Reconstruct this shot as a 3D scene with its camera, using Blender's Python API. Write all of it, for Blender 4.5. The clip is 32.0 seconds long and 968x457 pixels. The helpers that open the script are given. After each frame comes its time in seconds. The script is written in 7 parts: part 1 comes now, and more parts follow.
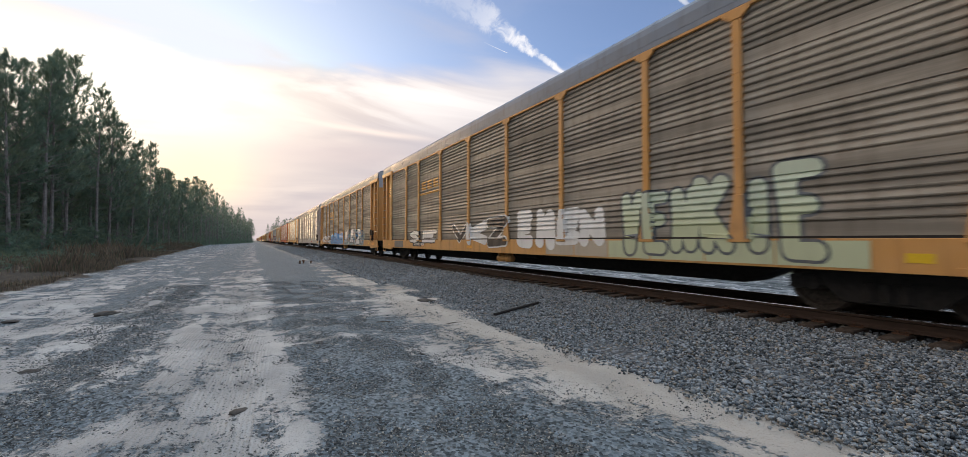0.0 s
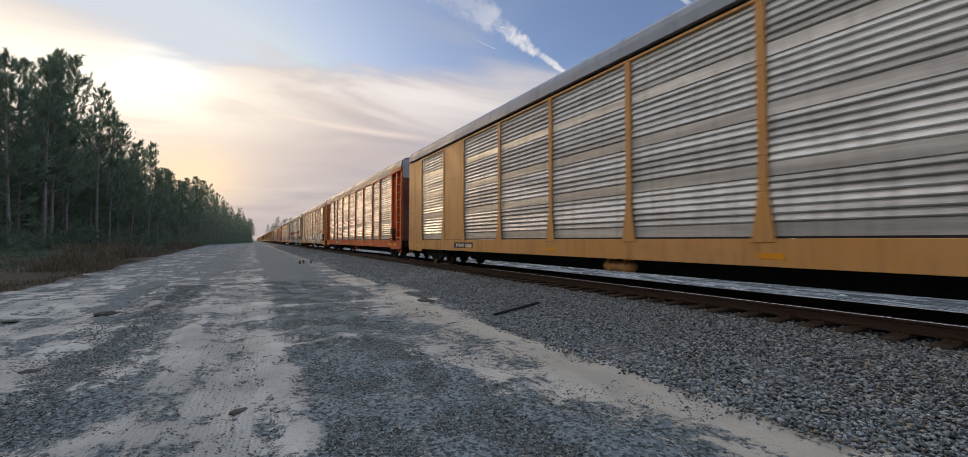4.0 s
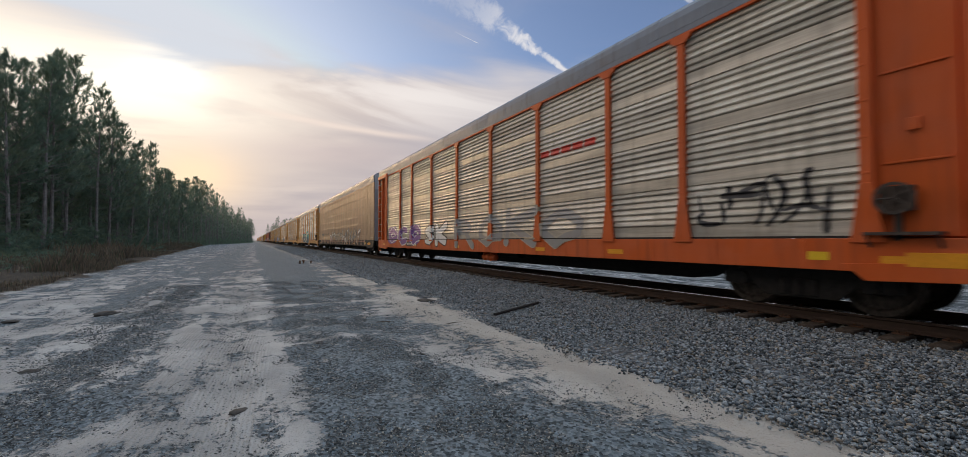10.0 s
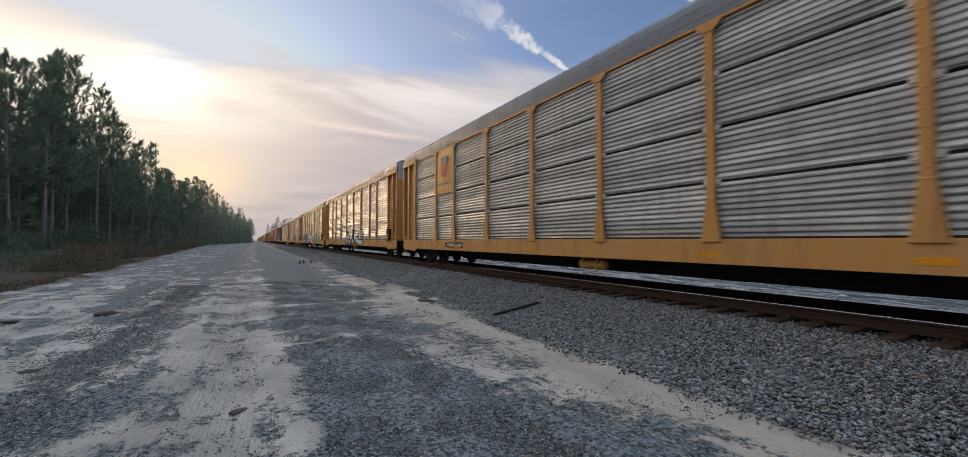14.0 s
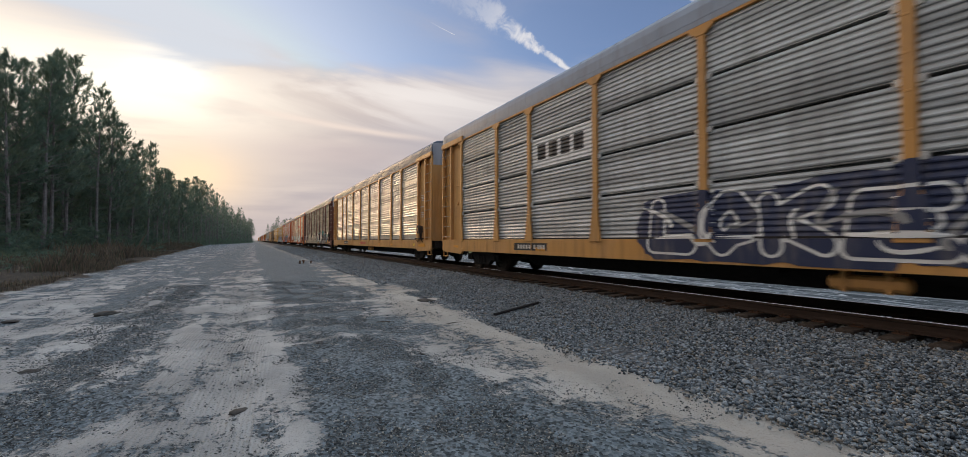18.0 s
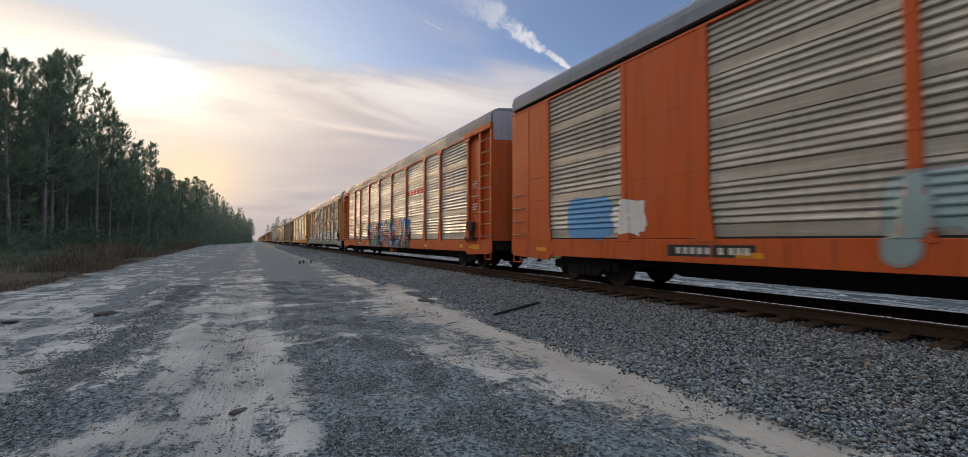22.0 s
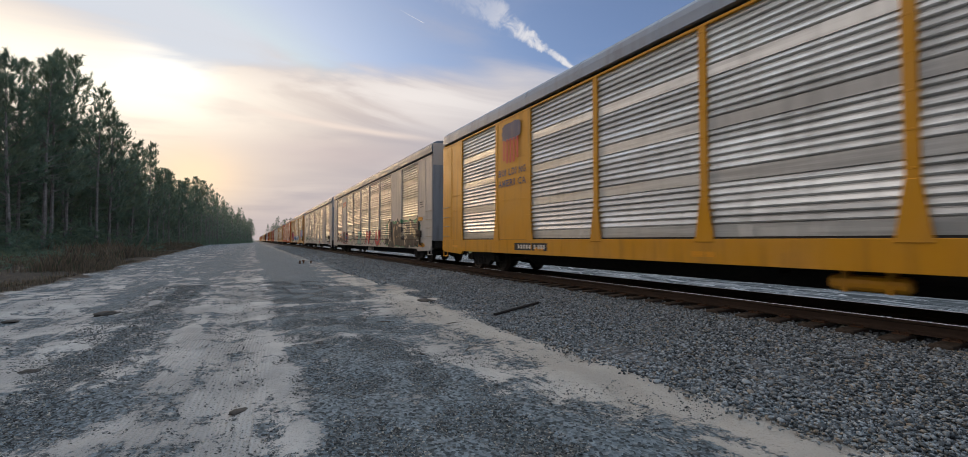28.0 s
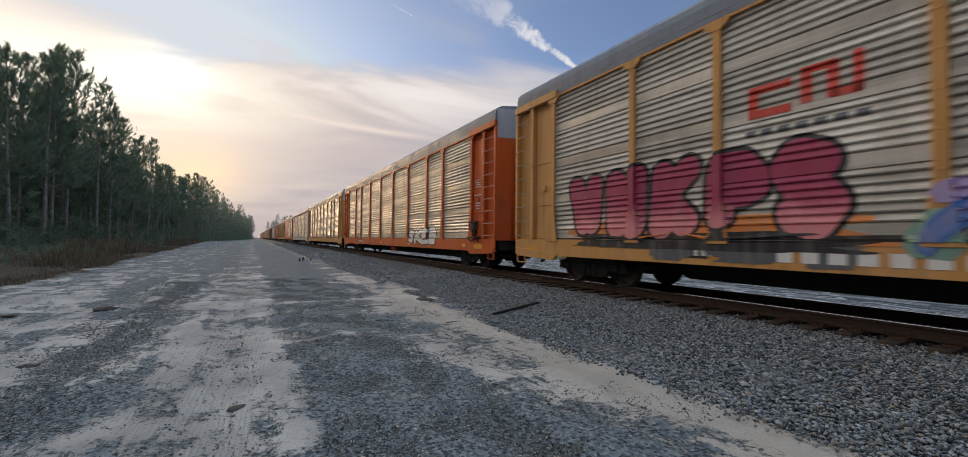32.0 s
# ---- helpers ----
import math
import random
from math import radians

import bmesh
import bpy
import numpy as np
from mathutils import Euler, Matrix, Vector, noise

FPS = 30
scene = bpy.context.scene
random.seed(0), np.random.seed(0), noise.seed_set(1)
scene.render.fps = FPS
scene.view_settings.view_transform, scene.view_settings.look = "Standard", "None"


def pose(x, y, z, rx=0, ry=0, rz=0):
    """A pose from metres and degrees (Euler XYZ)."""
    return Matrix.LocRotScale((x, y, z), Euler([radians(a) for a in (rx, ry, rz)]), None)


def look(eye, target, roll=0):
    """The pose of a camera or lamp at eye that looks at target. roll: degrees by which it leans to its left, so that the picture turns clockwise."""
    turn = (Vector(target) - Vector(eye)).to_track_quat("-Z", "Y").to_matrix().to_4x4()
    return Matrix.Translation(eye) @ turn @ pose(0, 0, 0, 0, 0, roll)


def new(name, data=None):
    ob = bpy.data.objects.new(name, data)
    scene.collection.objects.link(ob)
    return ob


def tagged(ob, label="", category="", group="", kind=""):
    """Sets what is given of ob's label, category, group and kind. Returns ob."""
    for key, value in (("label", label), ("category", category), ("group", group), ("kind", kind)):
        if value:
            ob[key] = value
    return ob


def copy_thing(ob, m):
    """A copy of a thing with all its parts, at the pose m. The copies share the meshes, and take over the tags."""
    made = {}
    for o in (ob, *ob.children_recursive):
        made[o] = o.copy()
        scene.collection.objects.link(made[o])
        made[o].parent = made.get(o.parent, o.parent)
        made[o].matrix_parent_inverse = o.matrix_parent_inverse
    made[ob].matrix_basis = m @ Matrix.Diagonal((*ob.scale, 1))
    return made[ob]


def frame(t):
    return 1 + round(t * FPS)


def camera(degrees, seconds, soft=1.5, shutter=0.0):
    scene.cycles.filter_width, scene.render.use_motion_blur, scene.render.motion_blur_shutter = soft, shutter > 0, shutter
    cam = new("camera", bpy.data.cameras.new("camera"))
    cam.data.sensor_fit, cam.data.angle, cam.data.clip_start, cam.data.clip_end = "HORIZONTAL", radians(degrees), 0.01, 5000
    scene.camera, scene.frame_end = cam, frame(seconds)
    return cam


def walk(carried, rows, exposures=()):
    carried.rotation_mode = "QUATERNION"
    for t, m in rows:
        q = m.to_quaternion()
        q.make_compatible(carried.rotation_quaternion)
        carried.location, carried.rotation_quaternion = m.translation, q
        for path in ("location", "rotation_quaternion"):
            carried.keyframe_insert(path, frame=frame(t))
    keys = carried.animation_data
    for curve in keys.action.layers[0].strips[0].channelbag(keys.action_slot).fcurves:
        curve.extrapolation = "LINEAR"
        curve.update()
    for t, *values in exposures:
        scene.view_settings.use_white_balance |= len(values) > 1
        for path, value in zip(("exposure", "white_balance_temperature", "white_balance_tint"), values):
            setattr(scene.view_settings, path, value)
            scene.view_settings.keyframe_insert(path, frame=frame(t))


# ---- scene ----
from mathutils import geometry
# ---------------------------------------------------------------- camera
EYE = (0.0, 0.0, 1.55)
HEADING, RISE = 28.39, 1.575            # degrees right of the track's line, degrees above level


def aimed(heading, rise, roll=0.0):
    a, r = radians(heading), math.tan(radians(rise))
    return look(EYE, (EYE[0] + math.sin(a), EYE[1] + math.cos(a), EYE[2] + r), roll)


cam = camera(97.2, 32.0, soft=0.5, shutter=0.11)
walk(cam, [(0.0, aimed(HEADING, RISE)), (31.3, aimed(HEADING, RISE)), (31.5, aimed(HEADING, RISE - 0.03, 0.1)),
           (31.75, aimed(HEADING, RISE - 0.06, 0.35)), (32.0, aimed(HEADING, RISE - 0.08, 0.62))],
     exposures=[(0.0, 0.84), (0.6, 0.66), (1.6, 0.46), (2.4, 0.45), (32.0, 0.46)])

# ---------------------------------------------------------------- sky and sun
SUN_AZ, SUN_EL = -8.0, 11.0             # degrees from the track's line, above level


def toward(az, el, d=1.0):
    a, e = radians(az), radians(el)
    return Vector((math.sin(a) * math.cos(e), math.cos(a) * math.cos(e), math.sin(e))) * d


class Nodes:
    """Short hand for a node tree."""

    def __init__(self, tree):
        self.t = tree
        tree.nodes.clear()

    def add(self, kind, ins=(), **props):
        n = self.t.nodes.new(kind)
        if "operation" in props:
            n.operation = props["operation"]
        if "use_clamp" in props:
            n.use_clamp = props["use_clamp"]
        if "data_type" in props:
            n.data_type, n.blend_type = props["data_type"], props["blend_type"]
        if "interpolation_type" in props:
            n.interpolation_type = props["interpolation_type"]
        if "wave_type" in props:
            n.wave_type, n.bands_direction = props["wave_type"], props["bands_direction"]
        for key, v in dict(ins).items():
            if isinstance(v, bpy.types.NodeSocket):
                self.t.links.new(v, n.inputs[key])
            else:
                n.inputs[key].default_value = v
        return n

    def math(self, op, a, b=0.0, c=0.0, clamp=False):
        return self.add("ShaderNodeMath", {0: a, 1: b, 2: c}, operation=op, use_clamp=clamp).outputs[0]

    def mix(self, f, a, b, blend="MIX"):
        n = self.add("ShaderNodeMix", {0: f, 6: a, 7: b}, data_type="RGBA", blend_type=blend)
        return n.outputs[2]

    def span(self, v, a, b, lo=0.0, hi=1.0, smooth=True):
        return self.add("ShaderNodeMapRange", {0: v, 1: a, 2: b, 3: lo, 4: hi},
                        interpolation_type="SMOOTHSTEP" if smooth else "LINEAR").outputs[0]

    def noise(self, vec, scale, detail=4.0, rough=0.55, warp=0.0):
        return self.add("ShaderNodeTexNoise", {"Vector": vec, "Scale": scale, "Detail": detail, "Roughness": rough,
                                               "Distortion": warp}).outputs["Fac"]

    def scaled(self, vec, s, r=(0, 0, 0), at=(0, 0, 0)):
        return self.add("ShaderNodeMapping", {0: vec, 1: at, 2: r, 3: s}).outputs[0]

    def ramp(self, f, stops):
        n = self.add("ShaderNodeValToRGB", {0: f})
        el = n.color_ramp.elements
        while len(el) < len(stops):
            el.new(0.5)
        for e, (p, c) in zip(el, stops):
            e.position, e.color = p, (*c, 1) if len(c) == 3 else c
        return n.outputs[0]


def build_world():
    w = bpy.data.worlds.new("evening_sky")
    scene.world = w
    w.use_nodes = True
    n = Nodes(w.node_tree)
    d = n.add("ShaderNodeTexCoord").outputs["Generated"]
    xyz = n.add("ShaderNodeSeparateXYZ", {0: d}).outputs
    nishita = n.add("ShaderNodeTexSky")
    nishita.sky_type, nishita.sun_disc = "NISHITA", False
    nishita.sun_elevation, nishita.sun_rotation = radians(SUN_EL), radians(SUN_AZ)
    nishita.air_density, nishita.dust_density, nishita.ozone_density = 1.0, 1.2, 2.0
    sky = nishita.outputs[0]
    up = n.math("MAXIMUM", xyz[2], 0.0)
    # flat layer of high cloud, seen in perspective
    flat = n.math("ADD", up, 0.10)
    u, v = n.math("DIVIDE", xyz[0], flat), n.math("DIVIDE", xyz[1], flat)
    uv = n.add("ShaderNodeCombineXYZ", {0: u, 1: v}).outputs[0]
    big = n.noise(n.scaled(uv, (0.55, 0.8, 1), (0, 0, 0.5), (1.7, 0.4, 0)), 1.0, 3, 0.5, 0.6)
    streak = n.noise(n.scaled(uv, (0.55, 1.35, 1), (0, 0, -0.35), (3.1, 5.0, 0)), 1.3, 6, 0.52, 1.1)
    az = n.math("MULTIPLY", n.math("ARCTAN2", xyz[0], xyz[1]), 57.2958)
    el = n.math("MULTIPLY", n.math("ARCSINE", xyz[2]), 57.2958)
    # the sheet of cloud ends some twenty degrees up, along a ragged edge
    edge = n.math("ADD", n.math("MULTIPLY", n.math("SUBTRACT", big, 0.5), 16.0), n.math("MULTIPLY", n.math("SUBTRACT", streak, 0.5), 13.0))
    high = n.math("SUBTRACT", el, edge)
    cover = n.span(high, 24.0, 18.6)
    cover = n.math("MAXIMUM", cover, n.math("MULTIPLY", n.span(streak, 0.44, 0.74), 0.32))
    cover = n.math("MAXIMUM", cover, n.math("MULTIPLY", n.span(az, -28.0, -48.0, 0.0, 0.85), n.span(az, -160.0, -110.0)))

    def bright(a, e, wide, tall):
        """A soft oval of light about one direction, in degrees."""
        p = n.math("POWER", n.math("ABSOLUTE", n.math("DIVIDE", n.math("SUBTRACT", az, a), wide)), 2.0)
        q = n.math("POWER", n.math("ABSOLUTE", n.math("DIVIDE", n.math("SUBTRACT", el, e), tall)), 2.0)
        return n.math("EXPONENT", n.math("MULTIPLY", n.math("ADD", p, q), -1.0))
    lit = n.mix(n.span(big, 0.38, 0.60), (0.345, 0.310, 0.330, 1), (0.450, 0.395, 0.385, 1))
    lit = n.mix(n.span(az, 8.0, 40.0, 0.0, 0.55), lit, (0.40, 0.41, 0.46, 1))
    lit = n.mix(n.span(el, 7.0, 0.5, 0.0, 0.7), lit, (0.37, 0.315, 0.325, 1))
    fleece = n.span(streak, 0.40, 0.62)
    lit = n.mix(n.math("MULTIPLY", bright(18.0, 18.5, 20.0, 3.6), n.math("MULTIPLY", fleece, 0.85)), lit, (0.66, 0.62, 0.60, 1))
    lit = n.mix(n.math("MULTIPLY", bright(-15.0, 13.0, 21.0, 8.0), n.span(streak, 0.3, 0.6, 0.7, 1.0)), lit, (0.76, 0.63, 0.51, 1))
    lit = n.mix(n.math("MULTIPLY", bright(8.0, 11.0, 11.0, 1.6), 0.55), lit, (0.445, 0.37, 0.365, 1))
    lit = n.mix(n.math("MULTIPLY", bright(-58.0, 38.0, 30.0, 24.0), 0.75), lit, (1.20, 1.06, 0.90, 1))
    glare = n.math("MULTIPLY", bright(-14.0, 15.8, 15.0, 4.0), n.span(streak, 0.28, 0.58, 0.55, 1.0))
    lit = n.mix(glare, lit, (0.98, 0.90, 0.76, 1))
    lit = n.mix(n.math("MULTIPLY", bright(-8.5, 18.2, 3.4, 2.2), 0.8), lit, (1.25, 1.16, 0.98, 1))
    lit = n.mix(n.math("MULTIPLY", bright(SUN_AZ + 2.0, 7.0, 5.0, 3.4), 0.9), lit, (0.86, 0.64, 0.42, 1))
    # one thin bright streak that sinks to the right
    line = n.math("SUBTRACT", n.math("ADD", el, n.math("MULTIPLY", az, 0.088)), n.math("ADD", 15.2, n.math("MULTIPLY", n.math("SUBTRACT", big, 0.5), 1.6)))
    line = n.math("EXPONENT", n.math("MULTIPLY", n.math("POWER", n.math("ABSOLUTE", n.math("DIVIDE", line, 0.36)), 2.0), -1.0))
    line = n.math("MULTIPLY", line, n.math("MULTIPLY", n.span(az, -6.0, 4.0), n.span(az, 25.0, 14.0)))
    lit = n.mix(n.math("MULTIPLY", line, 0.6), lit, (0.72, 0.60, 0.52, 1))
    clear = n.mix(1.0, sky, (0.058, 0.072, 0.100, 1), "MULTIPLY")
    clear = n.mix(0.11, clear, (0.50, 0.54, 0.62, 1))
    clear = n.mix(1.0, clear, (0.54, 0.56, 0.60, 1), "DARKEN")
    clear = n.mix(n.math("MULTIPLY", bright(-14.0, 22.0, 30.0, 16.0), 0.7), clear, (0.49, 0.515, 0.565, 1))
    # the sky away from the sun is already duller
    dull = n.span(xyz[1], 0.1, -0.8, 1.0, 0.62)
    clear = n.mix(1.0, clear, n.add("ShaderNodeCombineXYZ", {0: dull, 1: dull, 2: dull}).outputs[0], "MULTIPLY")
    # a thin even veil overhead
    veil = n.span(up, 0.50, 0.85, 0.0, 0.8)
    clear = n.mix(veil, clear, (0.80, 1.00, 1.20, 1))
    col = n.mix(cover, clear, lit)
    col = n.mix(n.span(xyz[2], 0.0, -0.06), col, (0.16, 0.15, 0.15, 1))
    bg = n.add("ShaderNodeBackground", {0: col, 1: 1.0}).outputs[0]
    n.add("ShaderNodeOutputWorld", {0: bg})


build_world()
sun = new("sun", bpy.data.lights.new("sun", "SUN"))
sun.data.energy, sun.data.angle, sun.data.color = 1.1, radians(24), (1.0, 0.64, 0.33)
sun.matrix_world = look(toward(SUN_AZ, SUN_EL, 100.0), (0, 0, 0))

# ---------------------------------------------------------------- materials
MATS = {}


def material(name):
    m = bpy.data.materials.new(name)
    m.use_nodes = True
    return m, Nodes(m.node_tree)


def finish(n, col, rough=0.8, metal=0.0, height=None, strength=0.3, dist=0.01, spec=0.4):
    ins = {"Base Color": col, "Roughness": rough, "Metallic": metal, "Specular IOR Level": spec}
    if height is not None:
        ins["Normal"] = n.add("ShaderNodeBump", {"Height": height, "Strength": strength, "Distance": dist}).outputs[0]
    b = n.add("ShaderNodeBsdfPrincipled", ins)
    n.add("ShaderNodeOutputMaterial", {0: b.outputs[0]})


def painted(name, rgb, rough=0.55, metal=0.0, grime=(0.10, 0.085, 0.07), amount=0.55, fade=0.2):
    """Weathered railway paint: faded patches, soot streaks that run down, rust specks."""
    if name in MATS:
        return MATS[name]
    m, n = material(name)
    p = n.add("ShaderNodeTexCoord").outputs["Object"]
    info = n.add("ShaderNodeObjectInfo").outputs["Random"]
    off = n.add("ShaderNodeCombineXYZ", {0: n.math("MULTIPLY", info, 37.0), 1: n.math("MULTIPLY", info, 91.0)}).outputs[0]
    p = n.add("ShaderNodeVectorMath", {0: p, 1: off}, operation="ADD").outputs[0]
    run = n.noise(n.scaled(p, (5, 5, 0.35)), 1.3, 5, 0.6)
    patch = n.noise(p, 1.1, 4, 0.6, 0.4)
    grain = n.noise(p, 42, 3, 0.6)
    c = n.mix(n.math("MULTIPLY", n.span(patch, 0.35, 0.7), fade), (*rgb, 1), tuple(0.45 * v + 0.28 for v in rgb) + (1,))
    c = n.mix(n.math("MULTIPLY", n.span(run, 0.45, 0.75), amount), c, (*grime, 1))
    c = n.mix(n.math("MULTIPLY", n.span(patch, 0.6, 0.8), amount * 0.6), c, (0.16, 0.08, 0.045, 1))
    c = n.mix(n.math("MULTIPLY", n.span(grain, 0.62, 0.75), amount * 0.5), c, (*grime, 1))
    finish(n, c, n.span(patch, 0.3, 0.7, rough - 0.08, min(1.0, rough + 0.15)), metal, grain, 0.12, 0.004, 0.22)
    MATS[name] = m
    return m


def panelled(name, rgb, rough, metal, dirt, amount):
    """Galvanised sheet: spangle, dull weathered bands along the sheets, deepened for reflected forest, dirt washed
    down.
    """
    if name in MATS:
        return MATS[name]
    m, n = material(name)
    p = n.add("ShaderNodeTexCoord").outputs["Object"]
    info = n.add("ShaderNodeObjectInfo").outputs["Random"]
    off = n.add("ShaderNodeCombineXYZ", {0: n.math("MULTIPLY", info, 13.0), 1: n.math("MULTIPLY", info, 57.0)}).outputs[0]
    q = n.add("ShaderNodeVectorMath", {0: p, 1: off}, operation="ADD").outputs[0]
    band = n.noise(n.scaled(q, (1, 0.12, 2.6)), 1.0, 5, 0.7)
    run = n.noise(n.scaled(q, (4, 4, 0.3)), 1.5, 5, 0.6)
    blot = n.noise(q, 2.3, 5, 0.62, 0.5)
    grain = n.noise(q, 60, 2, 0.5)
    # weathered bands, painted darker still where dark woods would be mirrored
    c = n.mix(n.span(band, 0.38, 0.62), tuple(v * 0.60 for v in rgb) + (1,), (*rgb, 1))
    c = n.mix(n.math("MULTIPLY", n.span(run, 0.45, 0.78), amount * 0.55), c, (*dirt, 1))
    c = n.mix(n.math("MULTIPLY", n.span(blot, 0.55, 0.75), amount * 0.8), c, (*dirt, 1))
    # rows of small vent holes along each sheet
    xyz = n.add("ShaderNodeSeparateXYZ", {0: p}).outputs
    zz = n.math("FRACT", n.math("DIVIDE", xyz[2], 0.9725))
    row = n.math("MULTIPLY", n.span(zz, 0.02, 0.05), n.span(zz, 0.17, 0.14))
    hole = n.add("ShaderNodeTexVoronoi", {"Vector": n.scaled(p, (1, 9, 16)), "Scale": 1.0, "Randomness": 0.0}).outputs["Distance"]
    c = n.mix(n.math("MULTIPLY", n.math("MULTIPLY", row, n.span(hole, 0.36, 0.28)), n.span(blot, 0.42, 0.55, 0.0, 0.55)), c, (0.03, 0.03, 0.03, 1))
    r = n.math("ADD", n.span(band, 0.35, 0.65, rough + 0.12, rough), n.math("MULTIPLY", n.span(run, 0.42, 0.75), 0.25))
    finish(n, c, r, metal, grain, 0.08, 0.003, 0.25)
    MATS[name] = m
    return m


def sprayed(name, rgb, second=None, worn=0.35):
    """Spray paint on steel, dusty and thin in places; second: the colour that it fades to lower down."""
    if name in MATS:
        return MATS[name]
    m, n = material(name)
    p = n.add("ShaderNodeTexCoord").outputs["Object"]
    c = (*rgb, 1)
    if second:
        z = n.add("ShaderNodeSeparateXYZ", {0: p}).outputs[2]
        soft = n.math("ADD", z, n.math("MULTIPLY", n.math("SUBTRACT", n.noise(p, 2.0), 0.5), 0.5))
        c = n.mix(n.span(soft, 1.9, 1.35), c, (*second, 1))
    a = n.noise(n.scaled(p, (3, 3, 0.6)), 1.6, 5, 0.65)
    c = n.mix(n.math("MULTIPLY", n.span(a, 0.45, 0.72), worn), c, (0.27, 0.25, 0.22, 1))
    finish(n, c, 0.55, 0.0, n.noise(p, 50), 0.08, 0.003)
    MATS[name] = m
    return m


def plain(name, rgb, rough=0.7, metal=0.0, vary=0.25, scale=8.0, bump=0.2, dist=0.01):
    """Any surface with colour variation at two scales and fine relief."""
    if name in MATS:
        return MATS[name]
    m, n = material(name)
    p = n.add("ShaderNodeTexCoord").outputs["Object"]
    a, b = n.noise(p, scale, 5, 0.6), n.noise(p, scale * 9, 3, 0.6)
    f = n.math("ADD", n.math("MULTIPLY", a, 0.65), n.math("MULTIPLY", b, 0.35))
    c = n.mix(n.span(f, 0.35, 0.65), tuple(v * (1 - vary) for v in rgb) + (1,), tuple(v * (1 + vary) for v in rgb) + (1,))
    finish(n, c, rough, metal, f, bump, dist)
    MATS[name] = m
    return m


def island(name, low, high, rough=0.85, spots=None, scale=30.0):
    """For heaps of separate pieces: each one has a shade of its own."""
    m, n = material(name)
    r = n.add("ShaderNodeNewGeometry").outputs["Random Per Island"]
    p = n.add("ShaderNodeTexCoord").outputs["Object"]
    g = n.noise(p, scale, 3, 0.6)
    c = n.mix(r, (*low, 1), (*high, 1))
    if spots:
        c = n.mix(n.span(n.math("FRACT", n.math("MULTIPLY", r, 17.3)), 0.86, 0.9), c, (*spots, 1))
    c = n.mix(n.math("MULTIPLY", n.span(g, 0.4, 0.7), 0.3), c, tuple(v * 0.5 for v in low) + (1,))
    finish(n, c, rough, 0.0, g, 0.15, 0.004)
    return m


